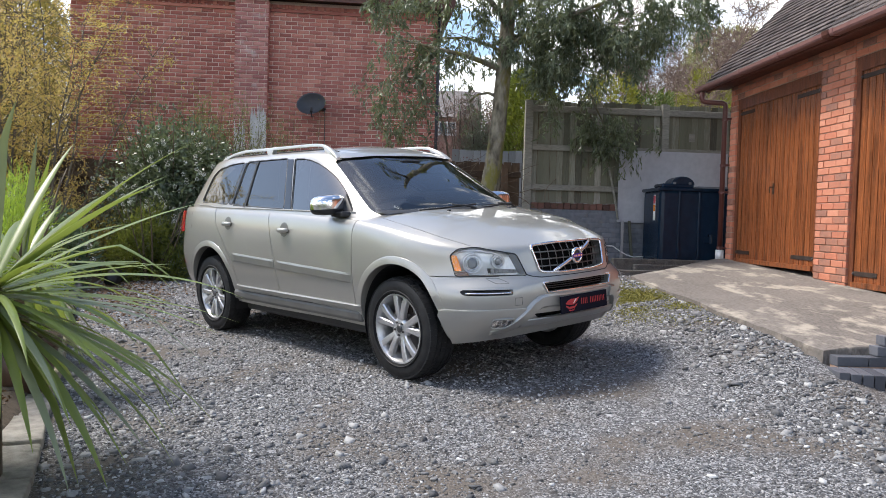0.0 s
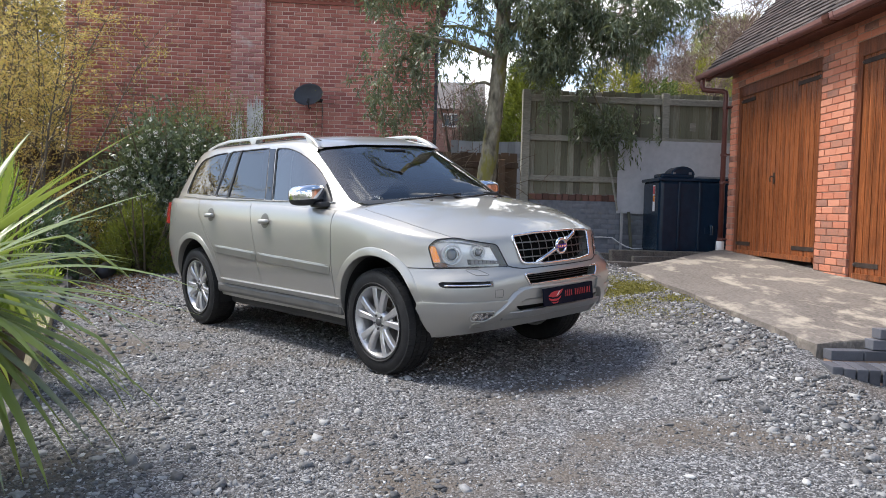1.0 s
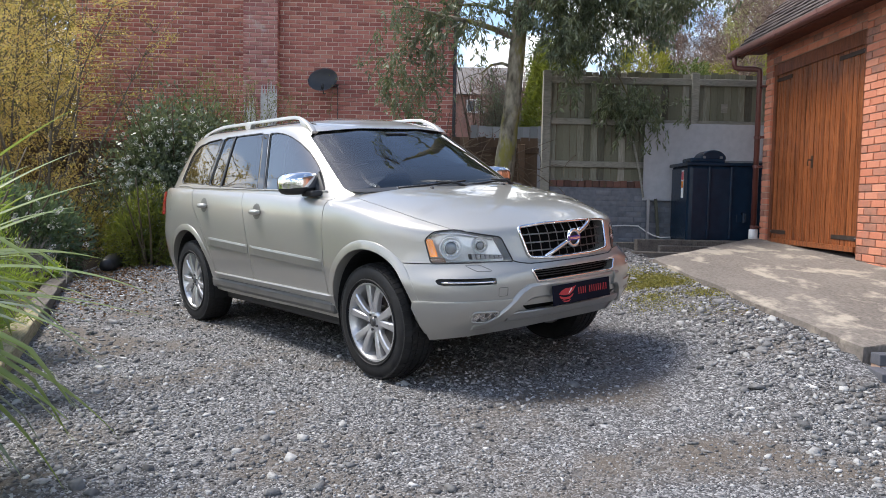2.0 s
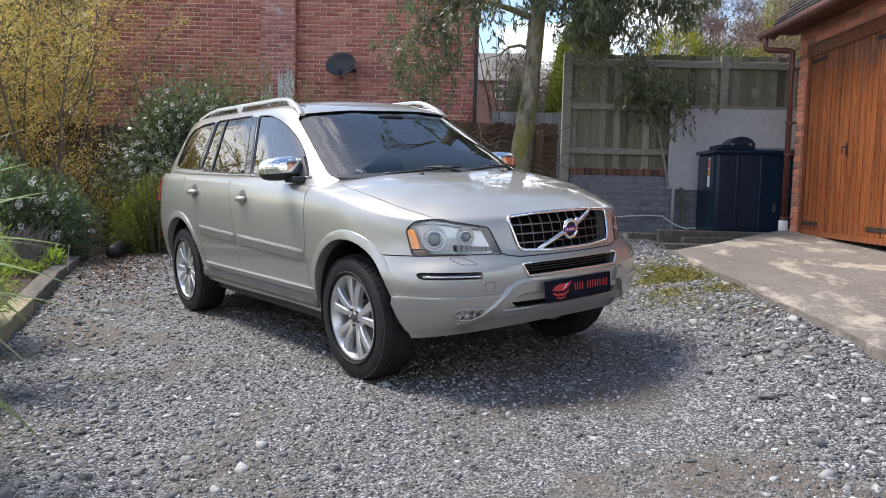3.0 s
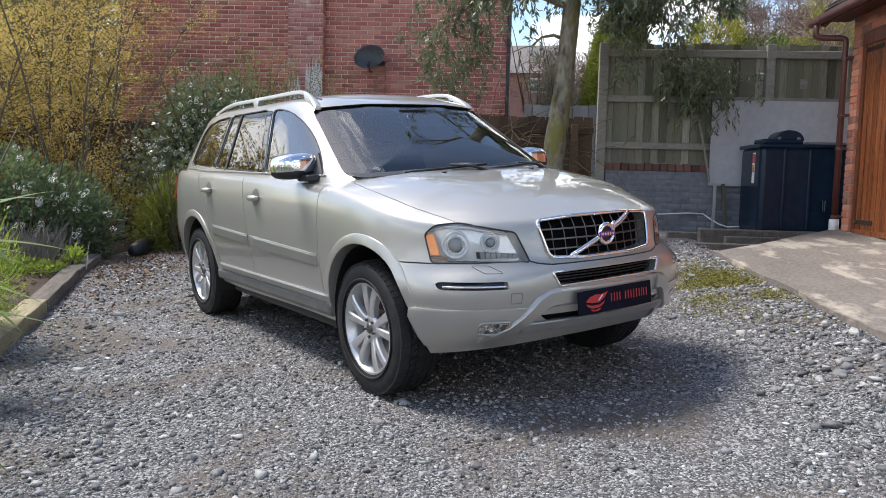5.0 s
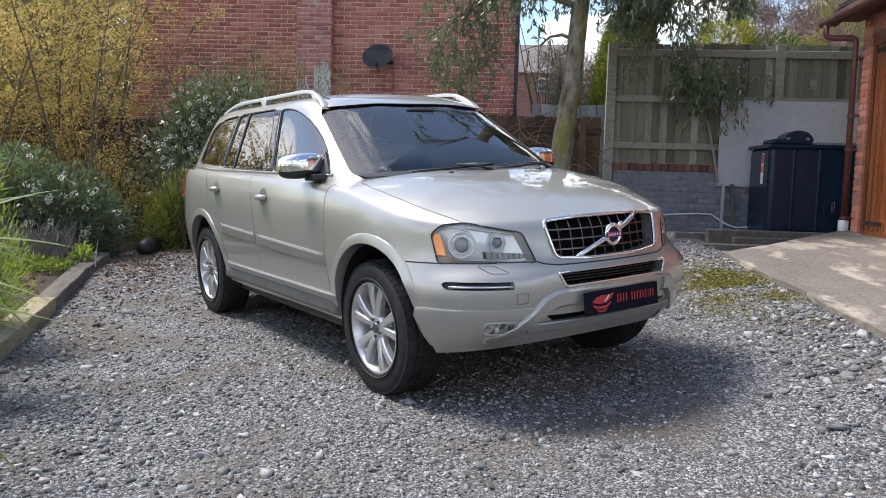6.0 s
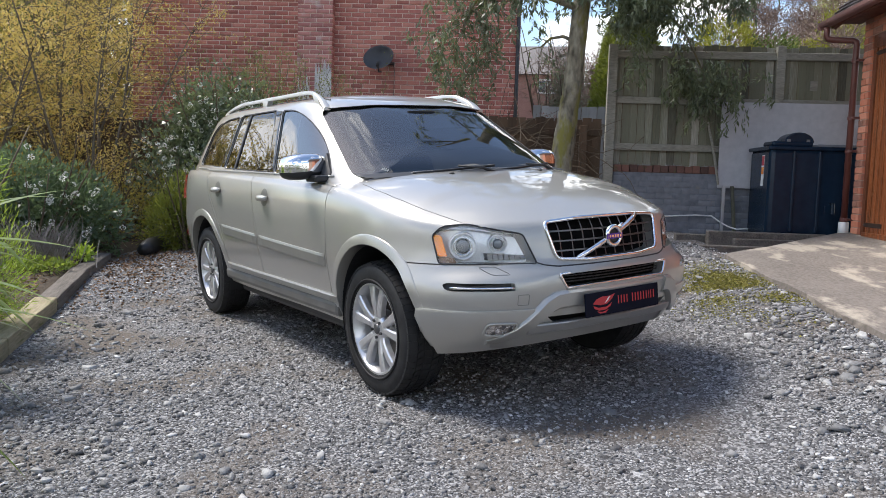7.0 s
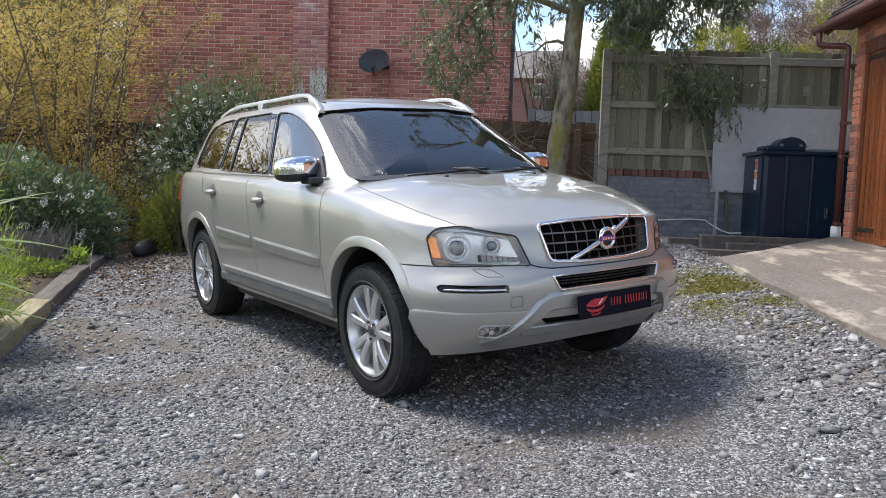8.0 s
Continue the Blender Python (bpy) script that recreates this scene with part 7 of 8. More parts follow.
# hanging curtains of leaf in the lower crown
for c, sp, n in (((-1.3, -4.7, 4.35), (0.4, 0.45, 0.22), 900), ((-1.2, -4.1, 4.5), (0.4, 0.4, 0.2), 700), ((-1.2, -2.75, 3.9), (0.35, 0.3, 0.3), 2000), ((-1.15, -3.0, 3.55), (0.18, 0.16, 0.22), 500), ((-1.2, -2.3, 3.95), (0.4, 0.35, 0.4), 2200), ((-1.1, -1.8, 4.1), (0.4, 0.4, 0.3), 2000), ((-1.2, -2.45, 3.25), (0.15, 0.15, 0.25), 420), ((-1.0, -1.3, 4.0), (0.4, 0.35, 0.25), 900), ((-1.2, -1.55, 3.6), (0.25, 0.2, 0.25), 500), ((-1.0, -0.7, 4.3), (0.35, 0.35, 0.14), 620), ((-1.0, -0.15, 4.35), (0.3, 0.22, 0.12), 330), ((-1.3, -3.4, 4.35), (0.4, 0.3, 0.2), 600), ((-1.1, -1.5, 3.75), (0.3, 0.35, 0.28), 1400), ((-1.1, -2.6, 3.4), (0.25, 0.25, 0.2), 800)):
    q = SITE @ Vector(c) - Vector(EUC)
    knots = np.array(q) + (rng.normal(size=(max(4, n // 110), 3)) * np.array([sp[1], sp[1], sp[2]]))
    for kn in knots:
        foliage_spray(kn, (0.10, 0.10, 0.12), 126, 1.1)
at, ax = np.concatenate(spots), np.concatenate(drift)
crown = leaf_mesh("crown", at, ax, rng.uniform(0.06, 0.115, len(at)), rng.uniform(0.018, 0.031, len(at)), L_EUC, euc)


def bush(name, centre, radii, count, leaf, material, label, category="shrub", twigs=14, lumps=9, seed=1, lift=0.25, shell=0.55, upright=0.4, bark=None):
    """A shrub: stems from the ground and leaves in lumpy clouds, denser towards the outside."""
    rs = np.random.default_rng(seed)
    rr = random.Random(seed)
    radii = (radii[0] * 1.1, radii[1] * 1.1, radii[2] * 1.18)
    ob = thing(name, pose(*centre), label, category)
    bm = bmesh.new()
    for k in range(twigs):
        a = 2 * math.pi * k / twigs + rr.uniform(-0.3, 0.3)
        limb(bm, (0.12 * radii[0] * math.cos(a), 0.12 * radii[1] * math.sin(a), -0.05), (math.cos(a) * 0.55 * radii[0], math.sin(a) * 0.55 * radii[1], radii[2] * 1.1), radii[2] * rr.uniform(0.8, 1.25), 0.022, 0.005, 0.3, 0.05, 7, 5, rr)
    tagged(part("woody_base", bm, bark or M_TWIG, ob, smooth=True), kind="stuff")
    cs = unit(rs.normal(size=(lumps, 3))) * rs.uniform(0.35, 0.72, (lumps, 1))
    cs[:, 2] = np.abs(cs[:, 2]) * 1.0
    pick = rs.integers(0, lumps, count)
    d = unit(rs.normal(size=(count, 3)))
    r = (shell + (1 - shell) * rs.random((count, 1))) * rs.uniform(0.30, 0.46, (lumps, 1))[pick]
    p = (cs[pick] + d * r) * np.array(radii) * np.array([1, 1, 1.0])
    p[:, 2] = np.maximum(p[:, 2] + lift * radii[2] * 0.5, 0.02 + 0.1 * rs.random(count))
    ax = d + rs.normal(size=(count, 3)) * 0.5 + np.array([0, 0, upright])
    global rng
    leaf_mesh("foliage", p, ax, rs.uniform(leaf[0], leaf[1], count), rs.uniform(leaf[2], leaf[3], count), material, ob)
    return ob, cs * np.array(radii), p, d


def blossom(ob, p, count, seed, size=0.035):
    """White flower heads: each a small dome of petals."""
    rs = np.random.default_rng(seed)
    n_pet = 34
    c = np.repeat(p[rs.choice(len(p), count, replace=False)], n_pet, 0)
    off = unit(rs.normal(size=(len(c), 3)))
    c = c + np.array([0.06, -0.06, 0.02])
    leaf_mesh("blossom", c + off * size * 0.6, off + rs.normal(size=off.shape) * 0.5, size * 0.42, size * 0.36, M_PETAL, ob)


# evergreen shrub with white flower heads behind the car's tail
vib, _, p, d = bush("viburnum_shrub", (-7.8, 0.95, 0.05), (1.2, 1.25, 2.06), 46000, (0.060, 0.100, 0.030, 0.048), L_BUSH, "tall dark evergreen shrub with small white flower heads", seed=3, lumps=34, lift=0.45, upright=-0.1, shell=0.35)
out = np.array([0.80, -0.58, 0.12])
face = p[(d @ out > 0.45) & (p @ out > 0.50) & (p[:, 2] < 2.3)]
blossom(vib, face, 330, 4, 0.037)
# thin upright twigs at its far side
bm = bmesh.new()
rr = random.Random(6)
twig = thing("twiggy_shrub", pose(-8.3, 1.85, 0.1), "thin upright brown twigs with sparse leaves", "shrub")
tw = []
for k in range(150):
    pts = limb(bm, (rr.gauss(0, 0.35), rr.gauss(0, 0.65), 0.3), (rr.gauss(0, 0.2), rr.gauss(0, 0.25), 1), rr.uniform(1.7, 2.75), 0.010, 0.003, 0.25, 0, 7, 4, rr)
    tw += [list(q) for q in pts[2:]]
part("woody_base", bm, M_TWIG, twig)
tw = np.array(tw)
leaf_mesh("foliage", np.repeat(tw, 14, 0) + rng.normal(size=(len(tw) * 14, 3)) * [0.035, 0.035, 0.12], rng.normal(size=(len(tw) * 14, 3)) + [0, 0, 0.8], 0.048, 0.018, L_SHOOT, twig)

# amber-leaved trees at the end of the bed
def amber_tree(base, height, seed, stems=7, leaves_per=26):
    rr = random.Random(seed)
    rs = np.random.default_rng(seed)
    ob = thing("amber_tree", pose(*base), "many-stemmed young tree in amber spring leaf", "tree", "amber trees")
    bm = bmesh.new()
    ends = []
    for k in range(stems):
        a = 2 * math.pi * k / stems + rr.uniform(-0.3, 0.3)
        main = limb(bm, (0.12 * math.cos(a), 0.12 * math.sin(a), -0.1), (0.30 * math.cos(a), 0.30 * math.sin(a), 1), height * rr.uniform(0.75, 1.05), 0.030, 0.005, 0.20, 0, 9, 6, rr)
        for q in main[1:]:
            for j in range(5):
                b = rr.uniform(0, 2 * math.pi)
                sub = limb(bm, q, (math.cos(b), math.sin(b), rr.uniform(0.15, 1.2)), rr.uniform(0.40, 1.15), 0.006, 0.002, 0.45, 0.20, 5, 4, rr)
                if rr.random() < 0.82:
                    ends += [list(s) + list(e - s) for s, e in zip(sub[1:], sub[2:])]
    part("trunk", bm, M_AMBERBARK, ob, smooth=True)
    # leaves in sprays along each twig
    e = np.repeat(np.array(ends), leaves_per, 0)
    p = e[:, :3] + e[:, 3:] * rs.random((len(e), 1)) + rs.normal(size=(len(e), 3)) * 0.040
    leaf_mesh("crown", p, rs.normal(size=p.shape) + [0, 0, -0.1], rs.uniform(0.030, 0.058, len(p)), rs.uniform(0.014, 0.028, len(p)), L_AMBER, ob)


amber_tree((-8.5, -0.85, 0.1), 4.6, 31, 6, 9)
amber_tree((-9.9, -1.15, 0.1), 5.0, 32, 7, 14)
amber_tree((-8.6, -2.5, 0.1), 3.1, 33, 8, 13)
amber_tree((-11.3, -0.6, 0.1), 5.6, 34, 8, 12)
amber_tree((-12.6, -0.4, 0.1), 6.2, 35, 8, 12)
# brown-leaved undergrowth beneath them
bush("undergrowth", (-8.3, -0.9, 0.05), (1.3, 1.5, 1.35), 9000, (0.03, 0.055, 0.014, 0.026), L_OLIVE, "thin brownish undergrowth shrub", seed=41, lumps=14, twigs=24, shell=0.2)
bush("undergrowth", (-8.6, -2.9, 0.05), (1.2, 1.3, 1.5), 8000, (0.03, 0.055, 0.014, 0.026), L_OLIVE, "thin brownish undergrowth shrub", seed=42, lumps=14, twigs=20, shell=0.2)
bush("fern_shrub", (-6.95, 0.12, 0.05), (0.55, 0.65, 1.0), 7500, (0.05, 0.09, 0.010, 0.018), L_FERNDARK, "soft olive-green feathery shrub", seed=43, lumps=10, upright=0.5)
# low flowering shrub in the bed
low, _, p, d = bush("flowering_shrub", (-6.75, -1.85, 0.05), (1.10, 1.20, 1.15), 15000, (0.05, 0.085, 0.026, 0.044), L_DARKBUSH, "low rounded evergreen shrub with white flowers", seed=7, lumps=13)
blossom(low, p[(p[:, 0] > 0.1) & (p[:, 1] > 0.0) & (p[:, 2] > 0.2) & (d[:, 0] > 0.3)] + np.array([0.05, -0.02, 0.02]), 40, 8, 0.044)
bush("flowering_shrub", (-5.0, -3.1, 0.0), (0.9, 0.9, 0.95), 9000, (0.035, 0.06, 0.014, 0.024), L_DARKBUSH, "low rounded evergreen shrub with grey-green leaves", seed=17, lumps=11)
# lavender, all bare grey stems
lav = thing("lavender", pose(-5.65, -1.88, 0.08), "bare grey lavender with thin dry stems", "shrub")
bm = bmesh.new()
for k in range(240):
    a = rr.uniform(0, 2 * math.pi)
    limb(bm, (rr.gauss(0, 0.16), rr.gauss(0, 0.20), 0), (math.cos(a) * 0.7, math.sin(a) * 0.7, 1), rr.uniform(0.35, 0.66), 0.005, 0.002, 0.25, 0, 4, 3, rr)
part("dry_growth", bm, M_LAV, lav)
bush("primrose", (-5.75, -1.42, 0.10), (0.13, 0.13, 0.17), 260, (0.05, 0.09, 0.025, 0.04), L_LIME, "small bright yellow-green leafy plant", "plant", twigs=4, seed=45)
bush("ground_cover", (-5.3, -1.85, 0.04), (0.45, 0.3, 0.2), 900, (0.03, 0.06, 0.02, 0.035), L_FERN, "low green ground-cover leaves", "plant", twigs=4, seed=46)
# lime-green feathery conifer
lime, cs, p, d = bush("lime_conifer", (-2.60, -2.84, 0.02), (0.55, 0.55, 1.12), 19000, (0.045, 0.085, 0.005, 0.009), L_LIME, "bright lime-green feathery conifer in the bed", "shrub", seed=51, lumps=14, upright=0.9, shell=0.3)

# strap-leaved cordylines: one in the ground, one in a pot on the paving
def blade(parent, pts, width, side, material):
    """A folded strap leaf along points."""
    bm = bmesh.new()
    rows = []
    n = len(pts) - 1
    for j, p in enumerate(pts):
        t = j / n
        d = (pts[min(j + 1, n)] - pts[max(j - 1, 0)]).normalized()
        w = width * (0.55 + 0.45 * min(1, t * 4)) * (1 - max(0, (t - 0.40) / 0.60) ** 1.7)
        nrm = side.cross(d).normalized()
        rows.append([bm.verts.new(p - side * w / 2 + nrm * w * 0.16), bm.verts.new(p), bm.verts.new(p + side * w / 2 + nrm * w * 0.16)])
    for x, y in zip(rows, rows[1:]):
        for q in range(2):
            bm.faces.new((x[q], x[q + 1], y[q + 1], y[q]))
    part("leaf", bm, material, parent, smooth=True)


def cordyline(base, crown, count, seed, reach, tips):
    rr = random.Random(seed)
    ob = thing("cordyline", pose(*base), "cordyline with long arching green strap leaves", "plant", "cordylines")
    bm = bmesh.new()
    tube(bm, [(0, 0, -0.05), (0.01, 0, crown * 0.5), (0, 0.01, crown)], [0.06, 0.05, 0.045], 10)
    part("stem", bm, M_TWIG, ob, smooth=True)
    for k in range(count):
        a = 2 * math.pi * (k * 0.381966)
        ring = k / count
        el = radians(74 - 104 * ring ** 0.36) + rr.gauss(0, 0.12)
        ln = rr.uniform(0.72, 1.0) * reach
        d = Vector((math.cos(a) * math.cos(el), math.sin(a) * math.cos(el), math.sin(el)))
        p = Vector((0.03 * math.cos(a), 0.03 * math.sin(a), crown + 0.02 - 0.14 * ring))
        pts = [p]
        droop = rr.uniform(0.5, 1.3) + 0.5 * ring
        kink = rr.uniform(0.5, 0.8) if rr.random() < 0.22 else 2.0     # some leaves snap over
        for j in range(14):
            t = j / 14
            d = (d + Vector((0, 0, -1)) * (droop / 14 * (0.3 + t) * 0.75 + (0.55 if kink <= t < kink + 1 / 14 else 0))).normalized()
            p = p + d * ln / 14
            pts.append(p)
        blade(ob, pts, rr.uniform(0.036, 0.060), Vector((-math.sin(a), math.cos(a), 0)), L_CORD if k % 5 else L_CORD2)
    for tip, arch, w in tips:
        e = Vector(tip) - Vector(base)
        s0 = Vector((0, 0, crown - 0.03))
        c = s0.lerp(e, 0.5) + Vector((0, 0, arch))
        pts = [s0 * (1 - t) ** 2 + c * 2 * t * (1 - t) + e * t * t for t in np.linspace(0, 1, 15)]
        flat = (e - s0).to_2d().normalized()
        blade(ob, [Vector(q) for q in pts], w, Vector((-flat.y, flat.x, 0)), L_CORD)


cordyline((0.30, -3.50, -0.17), 0.90, 120, 77, 1.16, [((1.37, -2.91, 0.61), 0.16, 0.036), ((1.12, -2.98, 0.88), 0.07, 0.040), ((1.01, -3.17, 1.20), 0.06, 0.046)])
cordyline((-1.38, -2.95, 0.20), 0.55, 44, 78, 0.85, [((-1.50, -2.13, 0.94), 0.22, 0.030), ((-1.09, -2.86, 1.47), 0.05, 0.050)])
po = thing("plant_pot", pose(-1.38, -2.95, -0.10), "brown glazed pot standing on the paving", "pot")
pot = bmesh.new()
lathe(pot, [(0.0, 0.001), (0.0, 0.17), (0.30, 0.225), (0.30, 0.205), (0.26, 0.195), (0.26, 0.001)], 36, closed=False)
bmesh.ops.rotate(pot, matrix=Matrix.Rotation(radians(90), 3, "X"), verts=pot.verts)
part("pot_wall", pot, M_POT, po, smooth=True)
pot = bmesh.new()
lathe(pot, [(0.30, 0.205), (0.30, 0.24), (0.36, 0.245), (0.36, 0.215)], 36)
bmesh.ops.rotate(pot, matrix=Matrix.Rotation(radians(90), 3, "X"), verts=pot.verts)
part("pot_rim", pot, M_POT, po, smooth=True)
pot = bmesh.new()
bmesh.ops.create_cone(pot, cap_ends=True, segments=28, radius1=0.203, radius2=0.203, depth=0.02)
part("pot_soil", pot, M_SOIL, po).matrix_basis = pose(0, 0, 0.30)

# conifers, hedge and bare trees beyond the back fence
def conifer(name, base, radius, height, count, material, label, seed, leaf=(0.07, 0.13, 0.02, 0.04), ragged=1.0):
    rs = np.random.default_rng(seed)
    rr = random.Random(seed)
    ob = thing(name, pose(*base), label, "tree", "back garden trees")
    bm = bmesh.new()
    tube(bm, [(0, 0, -0.5), (0, 0, height * 0.5), (0, 0, height * 0.95)], [0.10, 0.07, 0.01], 8)
    part("trunk", bm, M_TWIG, ob, smooth=True)
    z = rs.random(count) ** 0.8
    prof = np.sin(np.clip(0.18 + 0.82 * (1 - z), 0, 1) * math.pi / 2) ** 0.8
    a = rs.uniform(0, 2 * math.pi, count)
    lump = 1 + ragged * (0.22 * np.sin(a * 5 + z * 9 + seed) + 0.18 * np.sin(a * 11 - z * 17))
    r = radius * prof * lump * (0.55 + 0.45 * rs.random(count) ** 0.5)
    p = np.stack([r * np.cos(a), r * np.sin(a), z * height + rs.normal(size=count) * 0.06], 1)
    ax = np.stack([np.cos(a), np.sin(a), 0.9 + 0 * a], 1) + rs.normal(size=(count, 3)) * 0.5
    leaf_mesh("crown", p, ax, rs.uniform(leaf[0], leaf[1], count), rs.uniform(leaf[2], leaf[3], count), material, ob)


def bare_tree(base, height, seed, stems=5, bark=None, label="leafless pinkish-brown tree of fine twigs"):
    rr = random.Random(seed)
    rs = np.random.default_rng(seed)
    ob = thing("bare_tree", pose(*base), label, "tree", "bare trees")
    bm = bmesh.new()
    ends = []
    for k in range(stems):
        a = 2 * math.pi * k / stems + rr.uniform(-0.4, 0.4)
        main = limb(bm, (0, 0, 0), (0.25 * math.cos(a), 0.25 * math.sin(a), 1), height * rr.uniform(0.7, 1.0), 0.07, 0.010, 0.2, 0, 9, 6, rr)
        for q in main[2:]:
            for j in range(6):
                b = rr.uniform(0, 2 * math.pi)
                sub = limb(bm, q, (math.cos(b), math.sin(b), rr.uniform(0.3, 1.2)), rr.uniform(0.6, 1.7), 0.012, 0.005, 0.4, 0, 5, 4, rr)
                ends += [list(c) for c in sub[1:]]
    part("trunk", bm, bark or M_BARE, ob)
    e = np.repeat(np.array(ends), 14, 0) + rs.normal(size=(len(ends) * 14, 3)) * 0.12
    leaf_mesh("twig_haze", e, rs.normal(size=e.shape) + [0, 0, 0.6], rs.uniform(0.2, 0.5, len(e)), 0.017, M_BARE, ob)


def behind(px, dist, z):
    """A spot at a bearing (degrees right of the drive's sight line) and distance from the mouth of the drive."""
    a = radians(143.8 - px)
    return (3.6 + dist * math.cos(a), -2.9 + dist * math.sin(a), z)


conifer("clipped_conifer", (-14.2, 15.9, 0.3), 1.35, 6.0, 16000, L_HEDGE, "dense dark green upright conifer", 61)
conifer("clipped_conifer", (-7.90, 9.45, 0.5), 1.0, 4.15, 24000, L_CLIPPED, "dense dark green upright conifer", 62, ragged=0.3)
conifer("golden_conifer", behind(17.0, 17.5, 0.5), 1.2, 4.1, 9000, L_YELLOW, "golden-green conifer behind the fence", 63)
conifer("golden_conifer", behind(20.0, 18.0, 0.5), 1.2, 3.8, 8000, L_HEDGE, "dark green conifer behind the fence", 64)
conifer("golden_conifer", behind(24.3, 21.0, 0.5), 1.1, 4.9, 8000, L_YELLOW, "golden-green conifer behind the fence", 65)
conifer("golden_conifer", behind(21.8, 23.0, 0.5), 1.0, 4.6, 7000, L_YELLOW, "golden-green conifer behind the fence", 66)
conifer("tall_conifer", behind(25.5, 31.0, 0.0), 2.7, 8.8, 26000, L_PALECON, "tall pale grey-green conifer far behind", 67, (0.14, 0.24, 0.03, 0.06))
bare_tree(behind(22.5, 26.0, 0.0), 7.5, 71)
bare_tree(behind(26.5, 25.0, 0.0), 7.0, 72)
bare_tree(behind(19.0, 30.0, 0.0), 8.0, 73)
bare_tree(behind(8.6, 22.0, 0.0), 4.6, 74)
bare_tree(behind(21.2, 20.0, 0.0), 8.0, 75, 2)
bare_tree(behind(-27.5, 22.0, 0.0), 7.5, 76)
bare_tree(behind(-31.0, 20.0, 0.0), 6.5, 77)
bush("grey_shrub", (-8.3, 7.8, 0.5), (0.9, 0.9, 3.0), 15000, (0.04, 0.08, 0.012, 0.02), L_GREY, "loose grey-green shrub beyond the low fence", seed=78, lumps=12, shell=0.2)
conifer("garden_conifer", behind(-30.5, 16.5, 0.0), 1.4, 4.2, 8000, L_HEDGE, "dark green conifer behind the bed", 79)

for base, hgt, sd in (((-14.4, -0.2, 0), 6.2, 85), ((-16.0, 0.4, 0), 6.8, 86)):
    conifer("garden_conifer", base, 1.9, hgt, 9000, L_OLIVE, "loose olive-brown conifer behind the bed", sd, (0.10, 0.18, 0.03, 0.06))
for px, dist, hgt, sd in ((-33.5, 15.0, 3.7, 81), (-29.0, 19.0, 5.0, 82), (-36.5, 13.0, 2.8, 83), (-26.0, 21.0, 4.6, 84)):
    conifer("garden_conifer", behind(px, dist, 0.0), 1.5, hgt, 7000, L_OLIVE, "loose olive-brown conifer behind the bed", sd)

# dead branches heaped before the low fence
pile = thing("branch_pile", to_world_pose(-1.62, -4.0, 1.0), "tangle of bare cut branches against the low fence", "branches")
rr = random.Random(91)
for k in range(60):
    bm = bmesh.new()
    limb(bm, (rr.gauss(0, 0.10), rr.gauss(0.2, 0.55), rr.uniform(0.2, 0.85)), (rr.gauss(0, 0.3), rr.gauss(0, 1), rr.gauss(0.1, 0.4)), rr.uniform(0.4, 1.1), 0.0065, 0.003, 0.7, 0.2, 6, 5, rr)
    part("branch", bm, M_TWIG, pile)
purple = thing("purple_shrub", to_world_pose(-2.9, -4.2, 0.6), "dark reddish twiggy shrub by the house", "shrub")
bm = bmesh.new()
tw = []
for k in range(60):
    tw += [list(q) for q in limb(bm, (rr.gauss(0, 0.15), rr.gauss(0, 0.3), 0), (rr.gauss(0, 0.3), rr.gauss(0, 0.3), 1), rr.uniform(1.1, 2.0), 0.010, 0.003, 0.3, 0, 6, 4, rr)[3:]]
part("woody_base", bm, M_TWIG, purple)
tw = np.array(tw)
leaf_mesh("foliage", np.repeat(tw, 5, 0) + rng.normal(size=(len(tw) * 5, 3)) * 0.05, rng.normal(size=(len(tw) * 5, 3)), 0.04, 0.018, L_PURPLE, purple)

# unseen hedge, added behind the viewer to close the plot in reflections
hp = []
rs = np.random.default_rng(95)
n = 16000
t = rs.random(n)
hx = np.where(t < 0.6, rs.uniform(-6, 11, n), rs.uniform(10.2, 11.4, n))
hy = np.where(t < 0.6, rs.uniform(-9.6, -8.6, n), rs.uniform(-9, 5, n))
hz = rs.random(n) ** 0.7 * 2.1 + 0.15 * np.sin(hx * 2.1) + 0.12 * np.sin(hy * 2.7)
hedge = leaf_mesh("hedge", np.stack([hx, hy, hz], 1), rs.normal(size=(n, 3)), rs.uniform(0.10, 0.18, n), rs.uniform(0.06, 0.10, n), L_HEDGE, None)
tagged(hedge, "unseen green hedge added to close the plot in reflections", "hedge", kind="stuff")

# ---- small pieces: bricks, tiles, stones, litter ----
def piece_mesh(name, lx, ly, lz, chamfer, material):
    """A brick or tile: box with a chamfered front (towards -y) and an open back."""
    c = chamfer
    co = [(0, ly, 0), (lx, ly, 0), (lx, ly, lz), (0, ly, lz), (0, c, 0), (lx, c, 0), (lx, c, lz), (0, c, lz), (c, 0, c), (lx - c, 0, c), (lx - c, 0, lz - c), (c, 0, lz - c)]
    fc = [(4, 5, 1, 0), (5, 6, 2, 1), (6, 7, 3, 2), (7, 4, 0, 3), (8, 9, 5, 4), (9, 10, 6, 5), (10, 11, 7, 6), (11, 8, 4, 7), (8, 11, 10, 9)]
    me = bpy.data.meshes.new(name)
    me.from_pydata(co, [], [tuple(reversed(f)) for f in fc])
    me.materials.append(material)
    return me, np.array(co, float), np.array([tuple(reversed(f)) for f in fc])


